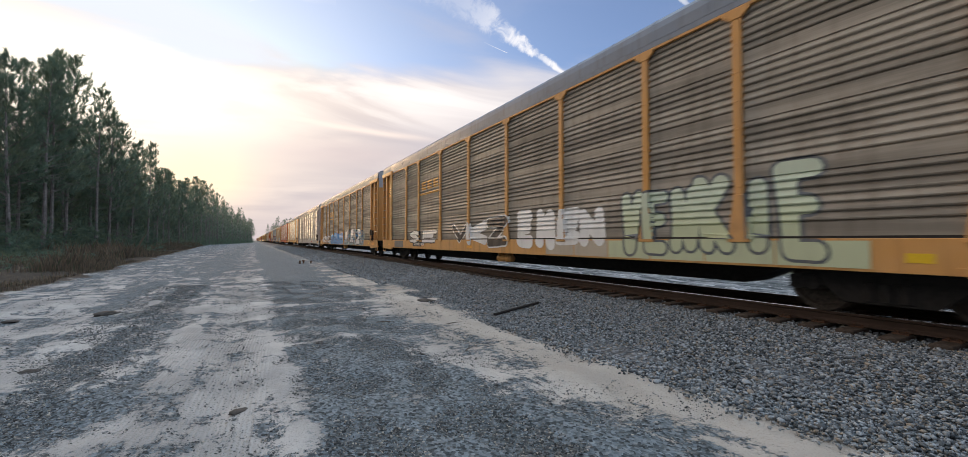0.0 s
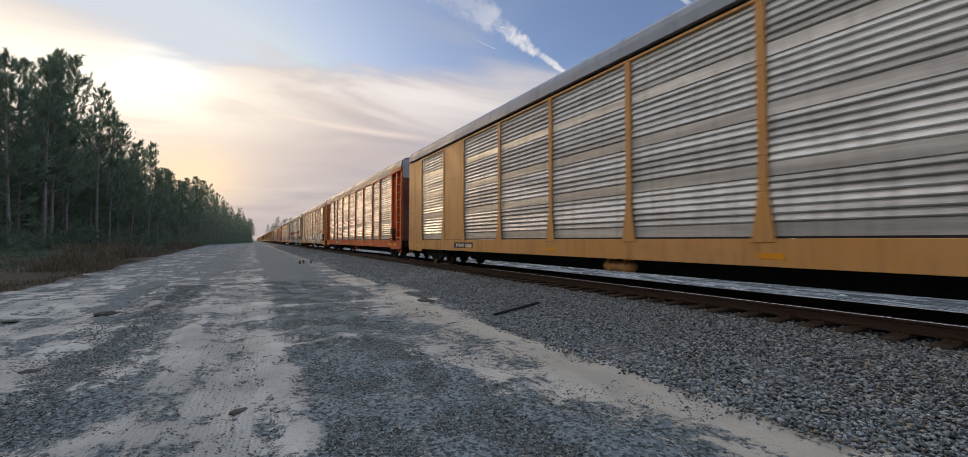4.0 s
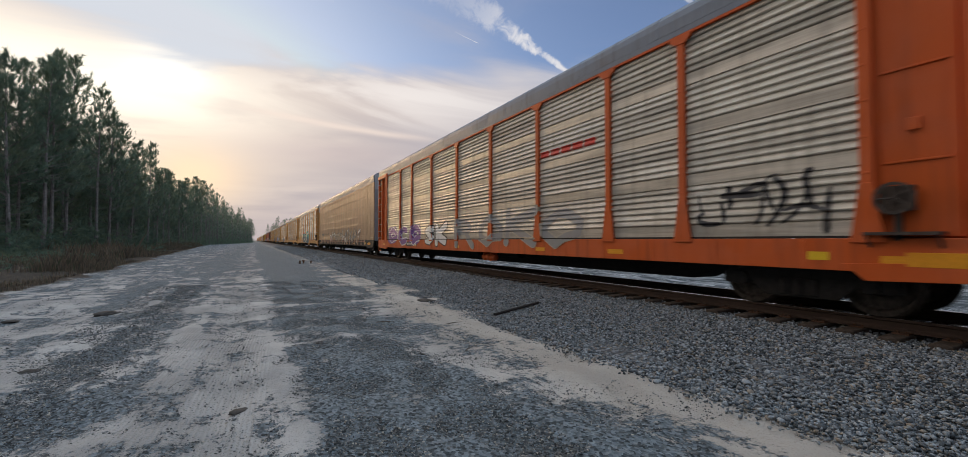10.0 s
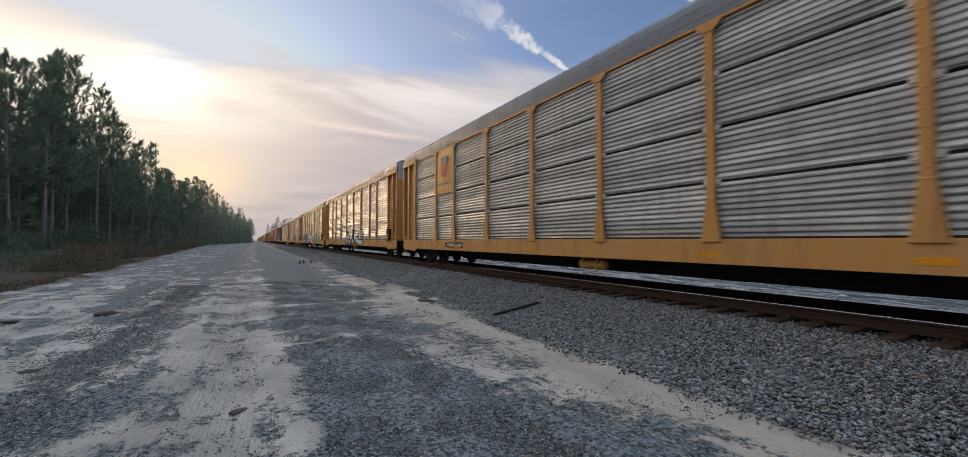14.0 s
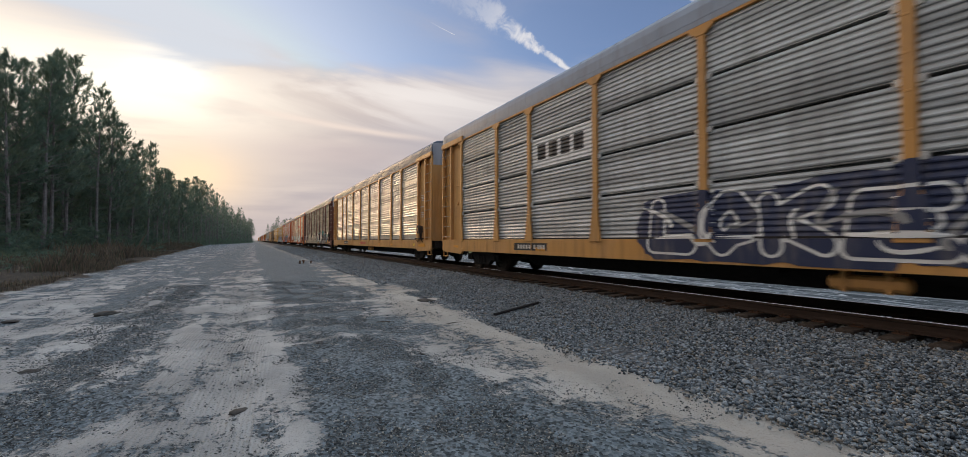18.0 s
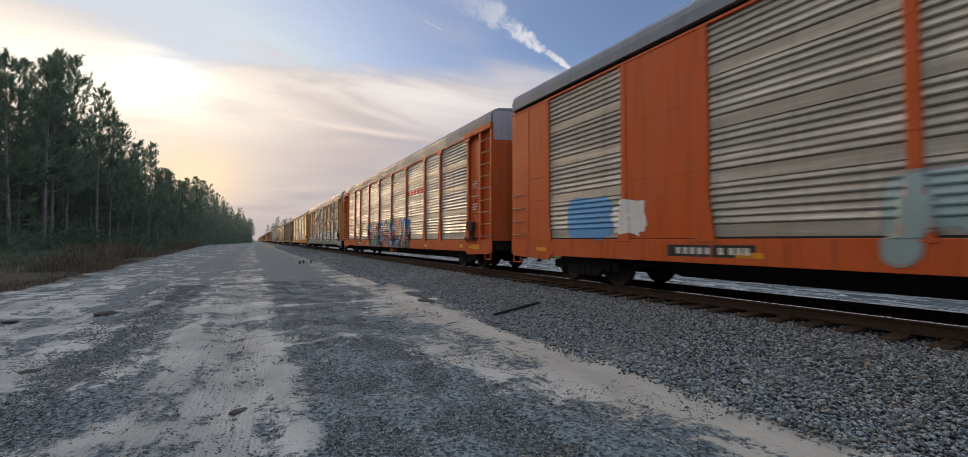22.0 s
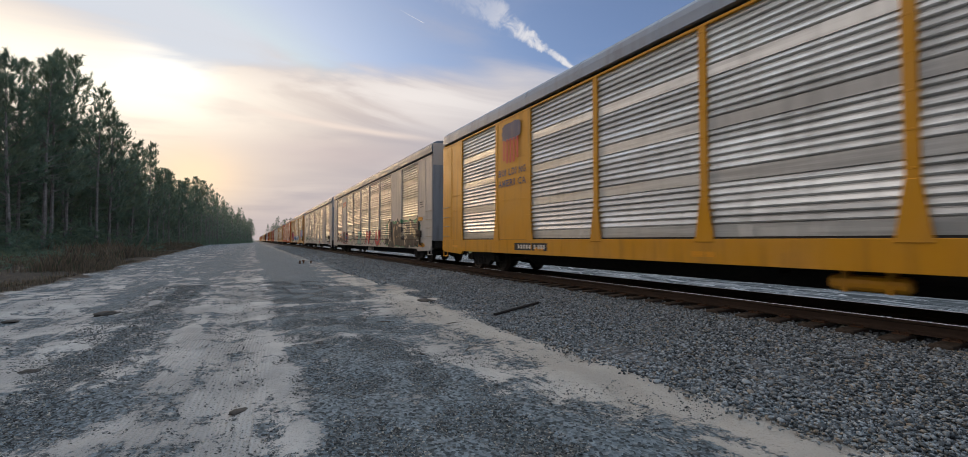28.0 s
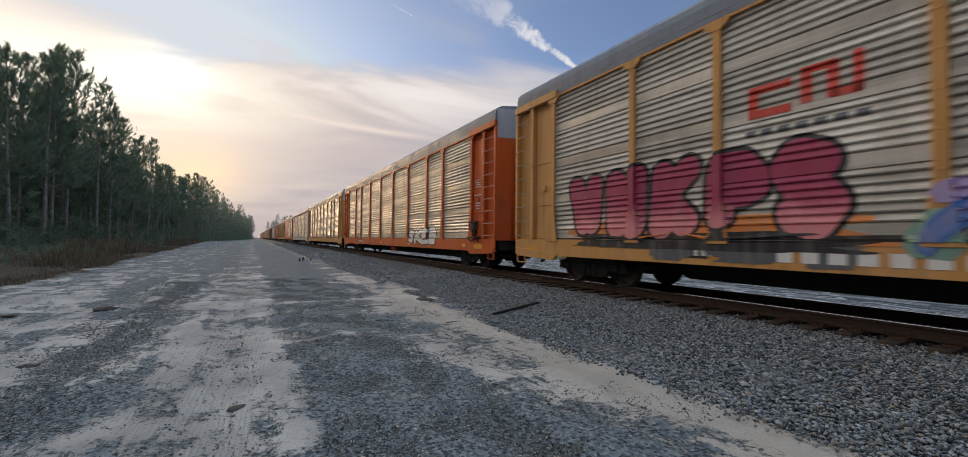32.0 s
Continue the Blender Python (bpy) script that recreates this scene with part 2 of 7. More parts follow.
def ground_material():
    """Sandy service road with grey gravel worn into it; leaf litter under the trees; weedy stone beyond the track."""
    m, n = material("sand_and_gravel_road")
    p = n.add("ShaderNodeTexCoord").outputs["Object"]
    xyz = n.add("ShaderNodeSeparateXYZ", {0: p}).outputs
    x, y = xyz[0], xyz[1]
    drift = n.noise(n.scaled(p, (0.5, 0.16, 1)), 1.0, 3, 0.55)
    lane = n.math("ADD", x, n.math("MULTIPLY", n.math("SUBTRACT", drift, 0.5), 0.8))
    f = n.span(lane, -6.0, 5.0, smooth=False)
    # share of sand across the road, from the verge to the ballast

    def stop(v):
        return (v + 6.0) / 11.0
    g = lambda v: (v, v, v)
    share = n.ramp(f, [(0.0, g(0.62)), (stop(-4.6), g(0.64)), (stop(-3.4), g(0.63)), (stop(-2.95), g(0.55)), (stop(-2.5), g(0.61)), (stop(-2.05), g(0.55)),
                       (stop(-1.65), g(0.47)), (stop(-1.25), g(0.56)), (stop(-0.85), g(0.62)), (stop(-0.2), g(0.68)), (stop(0.36), g(0.63)), (stop(0.62), g(0.36)),
                       (stop(1.5), g(0.34)), (stop(2.4), g(0.40)), (stop(2.95), g(0.50)), (stop(3.3), g(0.64)), (stop(3.95), g(0.68)), (1.0, g(0.3))])
    patch = n.noise(n.scaled(p, (0.75, 0.32, 1), (0, 0, 0.25)), 1.0, 7, 0.62, 0.5)
    cross = n.noise(n.scaled(p, (0.22, 0.95, 1), (0, 0, 0.12), (7, 3, 0)), 1.0, 6, 0.6, 0.3)
    fine = n.noise(p, 9.0, 5, 0.7)
    grit = n.noise(p, 60.0, 3, 0.7)
    mid = n.noise(n.scaled(p, (2.6, 1.1, 1), (0, 0, 0.4)), 1.0, 6, 0.65, 0.6)

    def spot(cx, cy, rx, ry):
        """A soft oval on the ground."""
        a = n.math("POWER", n.math("ABSOLUTE", n.math("DIVIDE", n.math("SUBTRACT", x, cx), rx)), 2.0)
        b = n.math("POWER", n.math("ABSOLUTE", n.math("DIVIDE", n.math("SUBTRACT", y, cy), ry)), 2.0)
        return n.math("EXPONENT", n.math("MULTIPLY", n.math("ADD", a, b), -1.0))
    s = share
    for cx, cy, rx, ry, w in ((2.45, 4.5, 0.28, 0.5, 0.30), (1.45, 4.2, 0.35, 0.3, 0.20), (2.3, 5.6, 0.5, 0.7, 0.18), (1.1, 7.05, 0.8, 0.16, 0.26), (0.45, 7.5, 0.45, 0.4, 0.22),
                              (1.2, 11.1, 1.6, 0.16, 0.30), (2.2, 9.0, 0.9, 0.25, 0.24), (2.9, 10.8, 0.8, 0.6, 0.22), (-1.5, 5.2, 0.5, 0.5, -0.28), (-3.0, 15.0, 0.3, 3.0, -0.22),
                              (-0.1, 9.2, 0.3, 0.9, -0.12), (0.1, 6.4, 0.5, 0.35, -0.16), (-0.2, 2.6, 1.6, 1.0, -0.24), (-2.8, 3.6, 1.2, 0.9, -0.14), (2.0, 15.5, 1.6, 0.5, 0.20), (-1.9, 8.2, 0.3, 1.6, -0.14)):
        s = n.math("ADD", s, n.math("MULTIPLY", spot(cx, cy, rx, ry), w))
    s = n.math("ADD", s, n.math("MULTIPLY", n.math("SUBTRACT", patch, 0.5), 0.85))
    s = n.math("ADD", s, n.math("MULTIPLY", n.math("SUBTRACT", cross, 0.5), 0.62))
    s = n.math("ADD", s, n.math("MULTIPLY", n.math("SUBTRACT", mid, 0.5), 0.80))
    rill = n.noise(n.scaled(p, (2.6, 0.30, 1), (0, 0, 0.10), (4, 1, 0)), 1.0, 5, 0.6, 0.7)
    s = n.math("ADD", s, n.math("MULTIPLY", n.math("SUBTRACT", rill, 0.5), n.span(x, 0.2, -1.2, 0.1, 0.85)))
    thin = n.noise(n.scaled(p, (0.34, 2.3, 1), (0, 0, -0.22), (2, 9, 0)), 1.0, 5, 0.6, 0.8)
    s = n.math("ADD", s, n.math("MULTIPLY", n.math("SUBTRACT", thin, 0.5), n.span(y, 5.0, 10.0, 0.2, 0.95)))
    s = n.math("ADD", s, n.math("MULTIPLY", n.math("SUBTRACT", fine, 0.5), 0.70))
    s = n.math("ADD", s, n.math("MULTIPLY", n.math("SUBTRACT", grit, 0.5), 0.5))
    # less sand farther off, a painted stand-in for stones shading at grazing view
    s = n.math("SUBTRACT", s, n.span(y, 9.0, 30.0, 0.0, 0.24))
    sandy = n.span(s, 0.495, 0.555)
    tone = n.noise(n.scaled(p, (1, 0.5, 1)), 0.8, 5, 0.6)
    sand = n.mix(n.span(tone, 0.35, 0.65), (0.30, 0.300, 0.295, 1), (0.475, 0.465, 0.448, 1))
    sand = n.mix(n.span(lane, 2.0, 3.4, 0.0, 0.4), sand, (0.46, 0.40, 0.32, 1))
    sand = n.mix(n.span(grit, 0.52, 0.70, 0.0, 0.62), sand, (0.17, 0.16, 0.145, 1))
    gv = n.add("ShaderNodeTexVoronoi", {"Vector": n.scaled(p, (1, 0.8, 1)), "Scale": 40.0, "Randomness": 1.0})
    stone = n.mix(n.add("ShaderNodeSeparateColor", {0: gv.outputs["Color"]}).outputs[0], (0.026, 0.035, 0.041, 1), (0.225, 0.272, 0.305, 1))
    stone = n.mix(n.span(fine, 0.54, 0.74, 0.0, 0.5), stone, (0.32, 0.315, 0.295, 1))
    stone = n.mix(n.span(fine, 0.46, 0.3, 0.0, 0.55), stone, (0.050, 0.056, 0.058, 1))
    road = n.mix(sandy, stone, sand)
    # verge and forest floor
    soil = n.mix(n.noise(p, 1.2, 6, 0.65), (0.028, 0.026, 0.023, 1), (0.075, 0.062, 0.050, 1))
    soil = n.mix(n.span(n.noise(p, 5.0, 5), 0.5, 0.65, 0.0, 0.6), soil, (0.115, 0.092, 0.066, 1))
    rim = n.math("ADD", n.math("ADD", x, n.math("MULTIPLY", y, 0.043)), n.math("MULTIPLY", n.math("SUBTRACT", n.noise(p, 0.35, 6, 0.65), 0.5), 3.0))
    col = n.mix(n.span(rim, -5.0, -5.5), road, soil)
    # far side of the track: blue-grey stone crossed by thin pale lines, then weeds
    far = n.mix(n.span(n.noise(n.scaled(p, (1.2, 0.35, 1)), 1.0, 6, 0.65, 0.5), 0.45, 0.62), (0.06, 0.075, 0.082, 1), (0.24, 0.26, 0.27, 1))
    pale_line = n.math("ABSOLUTE", n.math("SUBTRACT", n.noise(n.scaled(p, (0.8, 0.3, 1), (0, 0, 0.3)), 1.0, 3, 0.5, 1.6), 0.5))
    far = n.mix(n.span(pale_line, 0.022, 0.008), far, (0.50, 0.52, 0.53, 1))
    weed = n.mix(n.noise(p, 0.8, 6, 0.65), (0.07, 0.10, 0.03, 1), (0.20, 0.19, 0.08, 1))
    far = n.mix(n.span(n.math("ADD", x, n.math("MULTIPLY", patch, 6.0)), 24.0, 28.0), far, weed)
    col = n.mix(n.span(x, 10.5, 11.5), col, far)
    # tyre marks along the sand lane
    tread = n.add("ShaderNodeTexWave", {"Vector": n.scaled(p, (1, 1, 1), (0, 0, 0.06)), "Scale": 7.5, "Distortion": 2.5, "Detail": 2.0,
                                        "Detail Scale": 3.0}, wave_type="BANDS", bands_direction="X").outputs["Fac"]
    lug = n.add("ShaderNodeTexWave", {"Vector": p, "Scale": 7.0, "Distortion": 0.6}, wave_type="BANDS", bands_direction="Y").outputs["Fac"]
    rut = n.math("MULTIPLY", n.span(lane, -1.3, -0.9), n.span(lane, 0.35, 0.0))
    marks = n.math("MULTIPLY", n.math("MULTIPLY", tread, n.math("ADD", 0.6, n.math("MULTIPLY", lug, 0.4))), rut)
    col = n.mix(n.math("MULTIPLY", n.span(marks, 0.55, 0.9), n.span(mid, 0.38, 0.56, 0.1, 0.5)), col, (0.22, 0.21, 0.20, 1))
    h = n.math("ADD", n.math("MULTIPLY", gv.outputs["Distance"], n.span(sandy, 1.0, 0.0, 0.1, 0.8)), n.math("MULTIPLY", fine, 0.9))
    h = n.math("ADD", h, n.math("MULTIPLY", marks, 0.25))
    h = n.math("ADD", h, n.math("MULTIPLY", grit, 0.4))
    finish(n, col, 0.95, 0.0, h, 0.8, 0.04, 0.2)
    return m


def contrail_material(name, density):
    m, n = material(name)
    p = n.add("ShaderNodeTexCoord").outputs["Object"]
    g = n.add("ShaderNodeTexCoord").outputs["UV"]
    uv = n.add("ShaderNodeSeparateXYZ", {0: g}).outputs
    side = n.math("ABSOLUTE", n.math("SUBTRACT", uv[1], 0.5))
    puff = n.noise(p, 0.012, 7, 0.68, 0.6)
    body = n.math("SUBTRACT", n.math("ADD", n.span(side, 0.5, 0.05), n.math("MULTIPLY", n.math("SUBTRACT", puff, 0.5), 2.2)), 0.25)
    a = n.math("MULTIPLY", n.span(body, 0.1, 0.9), n.span(side, 0.5, 0.3))
    a = n.math("MULTIPLY", a, n.span(uv[0], 0.05, 0.75, 0.16, 1.0))
    a = n.math("MULTIPLY", a, n.span(uv[0], 1.0, 0.97))
    a = n.math("MULTIPLY", a, density)
    # emission takes the place of sunlight on the ice cloud
    e = n.add("ShaderNodeEmission", {0: (0.86, 0.83, 0.82, 1), 1: 0.75}).outputs[0]
    t = n.add("ShaderNodeBsdfTransparent").outputs[0]
    n.add("ShaderNodeOutputMaterial", {0: n.add("ShaderNodeMixShader", {0: a, 1: t, 2: e}).outputs[0]})
    return m

# ---------------------------------------------------------------- mesh building


class Shape:
    """Gathers boxes, prisms and tubes into one mesh."""

    def __init__(self):
        self.v, self.f = [], []

    def quad_box(self, x0, x1, y0, y1, z0, z1):
        b = len(self.v)
        self.v += [(x, y, z) for z in (z0, z1) for y in (y0, y1) for x in (x0, x1)]
        self.f += [tuple(b + i for i in q) for q in ((0, 2, 3, 1), (4, 5, 7, 6), (0, 1, 5, 4), (2, 6, 7, 3), (0, 4, 6, 2), (1, 3, 7, 5))]
        return self

    def prism(self, pts, a, b, axis="y"):
        """A closed outline, pushed from a to b. The outline's two coordinates are x, z (axis y), y, z (axis x) or x, y (axis z)."""
        put = {"y": lambda p, t: (p[0], t, p[1]), "x": lambda p, t: (t, p[0], p[1]), "z": lambda p, t: (p[0], p[1], t)}[axis]
        k, n = len(self.v), len(pts)
        self.v += [put(p, a) for p in pts] + [put(p, b) for p in pts]
        self.f += [tuple(k + i for i in range(n)), tuple(k + n + i for i in reversed(range(n)))]
        self.f += [(k + i, k + n + i, k + n + (i + 1) % n, k + (i + 1) % n) for i in range(n)]
        return self

    def tube(self, a, b, r0, r1=None, n=8, caps=True):
        a, b = Vector(a), Vector(b)
        r1 = r0 if r1 is None else r1
        d = (b - a).normalized()
        s = d.orthogonal().normalized()
        t = d.cross(s)
        k = len(self.v)
        for c, r in ((a, r0), (b, r1)):
            self.v += [tuple(c + (s * math.cos(2 * math.pi * i / n) + t * math.sin(2 * math.pi * i / n)) * r) for i in range(n)]
        self.f += [(k + i, k + (i + 1) % n, k + n + (i + 1) % n, k + n + i) for i in range(n)]
        if caps:
            self.f += [tuple(k + i for i in reversed(range(n))), tuple(k + n + i for i in range(n))]
        return self

    def lathe(self, prof, n=24, axis="x"):
        """prof: (along the axis, radius), a closed outline."""
        k, m = len(self.v), len(prof)
        for i in range(n):
            c, s = math.cos(2 * math.pi * i / n), math.sin(2 * math.pi * i / n)
            self.v += [(h, r * c, r * s) if axis == "x" else (r * c, r * s, h) for h, r in prof]
        for i in range(n):
            j = (i + 1) % n
            self.f += [(k + i * m + a, k + i * m + (a + 1) % m, k + j * m + (a + 1) % m, k + j * m + a) for a in range(m)]
        return self

    def mesh(self, name, mat, bevel=0.0, smooth=False):
        me = bpy.data.meshes.new(name)
        me.from_pydata(self.v, [], self.f)
        bm = bmesh.new()
        bm.from_mesh(me)
        bmesh.ops.recalc_face_normals(bm, faces=bm.faces)
        if bevel:
            es = [e for e in bm.edges if len(e.link_faces) == 2 and e.calc_face_angle(0) > 0.6]
            bmesh.ops.bevel(bm, geom=es, offset=bevel, segments=1, affect="EDGES", clamp_overlap=True)
        if smooth:
            for f in bm.faces:
                f.smooth = True
        bm.to_mesh(me)
        bm.free()
        me.materials.append(mat)
        return me


def part(name, data, parent, label="", m=None):
    ob = new(name, data)
    ob.parent = parent
    if m is not None:
        ob.matrix_basis = m
    if label:
        tagged(ob, label)
    return ob


def fast_mesh(name, verts, faces, mat, smooth=False):
    """verts: n x 3, faces: m x k of one size, as arrays."""
    me = bpy.data.meshes.new(name)
    me.vertices.add(len(verts))
    me.vertices.foreach_set("co", np.ascontiguousarray(verts, dtype=np.float32).ravel())
    k = faces.shape[1]
    me.loops.add(faces.size)
    me.loops.foreach_set("vertex_index", np.ascontiguousarray(faces, dtype=np.int32).ravel())
    me.polygons.add(len(faces))
    me.polygons.foreach_set("loop_start", np.arange(0, faces.size, k, dtype=np.int32))
    if smooth:
        me.polygons.foreach_set("use_smooth", np.ones(len(faces), dtype=bool))
    me.update(calc_edges=True)
    me.materials.append(mat)
    return me


def spins(rng, n):
    """n random turns, as 3 x 3 matrices."""
    q = rng.normal(size=(n, 4))
    q /= np.linalg.norm(q, axis=1)[:, None]
    w, x, y, z = q.T
    return np.stack([1 - 2 * (y * y + z * z), 2 * (x * y - z * w), 2 * (x * z + y * w), 2 * (x * y + z * w), 1 - 2 * (x * x + z * z),
                     2 * (y * z - x * w), 2 * (x * z - y * w), 2 * (y * z + x * w), 1 - 2 * (x * x + y * y)], 1).reshape(n, 3, 3)


def heap(name, mat, rng, centres, sizes, form, flat=0.75, rough=0.3):
    """Many loose stones in one mesh: form is a unit solid (verts, faces)."""
    fv, ff = form
    n = len(centres)
    jit = fv[None] * rng.uniform(1 - rough, 1 + rough, (n, len(fv), 1)) * np.stack([rng.uniform(0.7, 1.3, n), rng.uniform(0.7, 1.2, n), rng.uniform(0.5, 0.95, n)], 1)[:, None]
    v = np.einsum("nij,nkj->nki", spins(rng, n), jit) * sizes[:, None, None]
    v[:, :, 2] *= flat
    v += centres[:, None]
    f = (ff[None] + (np.arange(n) * len(fv))[:, None, None]).reshape(-1, ff.shape[1])
    return new(name, fast_mesh(name, v.reshape(-1, 3), f, mat))


def solid(kind):
    bm = bmesh.new()
    if kind == "ico":
        bmesh.ops.create_icosphere(bm, subdivisions=1, radius=1.0)
    else:
        for c in ((1, 0, 0), (-1, 0, 0), (0, 1, 0), (0, -1, 0), (0, 0, 1), (0, 0, -1)):
            bm.verts.new(c)
        bm.verts.ensure_lookup_table()
        for a in (0, 1):
            for b, c in ((2, 4), (4, 3), (3, 5), (5, 2)):
                bm.faces.new([bm.verts[i] for i in ((a, b, c) if a == 0 else (a, c, b))])
    bm.verts.index_update()
    out = np.array([v.co[:] for v in bm.verts]), np.array([[v.index for v in f.verts] for f in bm.faces])
    bm.free()
    return out


def ripples(x, y, seed, waves=14, low=0.15, high=2.5):
    """Smooth pseudo-random relief between about -1 and 1."""
    r = np.random.RandomState(seed)
    out = np.zeros_like(x)
    for _ in range(waves):
        k = np.exp(r.uniform(np.log(low), np.log(high)))
        a = r.uniform(0, 2 * math.pi)
        out += np.sin(k * 2 * math.pi * (x * math.cos(a) + 0.5 * y * math.sin(a)) + r.uniform(0, 6.28)) * (low / k) ** 0.6
    return out / 2.2


GLYPHS = {}


def glyph(ch, fat):
    """A letter of the built-in font as triangles in the unit square."""
    fat = round(fat, 2)
    if (ch, fat) not in GLYPHS:
        cu = bpy.data.curves.new("glyph", "FONT")
        cu.body, cu.offset, cu.resolution_u, cu.fill_mode = ch, fat, 2, "FRONT"
        ob = new("glyph", cu)
        bpy.context.view_layer.update()
        me = ob.evaluated_get(bpy.context.evaluated_depsgraph_get()).to_mesh()
        me.calc_loop_triangles()
        co = [(v.co.x, v.co.y) for v in me.vertices]
        tris = [[co[i] for i in t.vertices] for t in me.loop_triangles]
        ob.evaluated_get(bpy.context.evaluated_depsgraph_get()).to_mesh_clear()
        bpy.data.objects.remove(ob)
        bpy.data.curves.remove(cu)
        GLYPHS[ch, fat] = tris
    return GLYPHS[ch, fat]


for ch in "BUILDNGAMERC":                # the letters of the printed words
    glyph(ch, 0.02)

# ---------------------------------------------------------------- plan: the track runs along +y
TRACK_X, RAIL_TOP = 8.773, 0.445        # centre line, height of the rail heads over the road
TIE_TOP = RAIL_TOP - 0.178
rng = np.random.RandomState(4)


def spread(a, b, fine, grow, lo, hi):
    """Grid lines: even from a to b, then wider and wider out to lo and hi."""
    mid = list(np.arange(a, b, fine))
    left, right, step = [], [], fine
    p = a
    while p > lo:
        step *= grow
        p -= step
        left.append(max(p, lo))
    p, step = mid[-1], fine
    while p < hi:
        step *= grow
        p += step
        right.append(min(p, hi))
    return np.array(left[::-1] + mid + right)


def build_ground():
    xs, ys = spread(-7.0, 4.6, 0.10, 1.22, -2500, 2500), spread(1.5, 26.0, 0.13, 1.12, -600, 4500)
    x, y = np.meshgrid(xs, ys)
    near = np.clip(1 - np.hypot(x, y - 8) / 60, 0, 1)
    z = 0.030 * ripples(x, y, 3, 16, 0.12, 0.9) * near + 0.012 * ripples(x, y, 9, 18, 0.9, 3.2) * near
    z -= 0.035 * np.exp(-((x + 0.25 + 0.1 * np.sin(y * 0.25)) / 0.22) ** 2) * near
    z -= 0.030 * np.exp(-((x + 1.75 + 0.1 * np.sin(y * 0.2 + 1)) / 0.25) ** 2) * near
    z += np.where(x < -5.5, np.clip((-5.5 - x) * 0.05, 0, 0.35), 0.0)
    z -= np.where((x > 4.4), 0.06, 0.0)
    v = np.stack([x, y, z], -1).reshape(-1, 3)
    ny, nx = x.shape
    i = (np.arange(ny - 1)[:, None] * nx + np.arange(nx - 1)[None]).ravel()
    f = np.stack([i, i + 1, i + nx + 1, i + nx], 1)
    ob = new("ground", fast_mesh("ground", v, f, ground_material(), True))
    tagged(ob, "pale sand and grey gravel service road beside weedy verges", "ground", kind="structure")


ICO, OCTA = solid("ico"), solid("octa")


def bed_height(x):
    """Top of the ballast across the track."""
    return np.interp(x, [3.9, 4.6, 5.6, 6.6, 7.25, 7.6, 9.95, 10.4, 12.8, 13.6], [-0.03, 0.03, 0.11, 0.18, 0.195, 0.20, 0.20, 0.20, 0.03, -0.06])


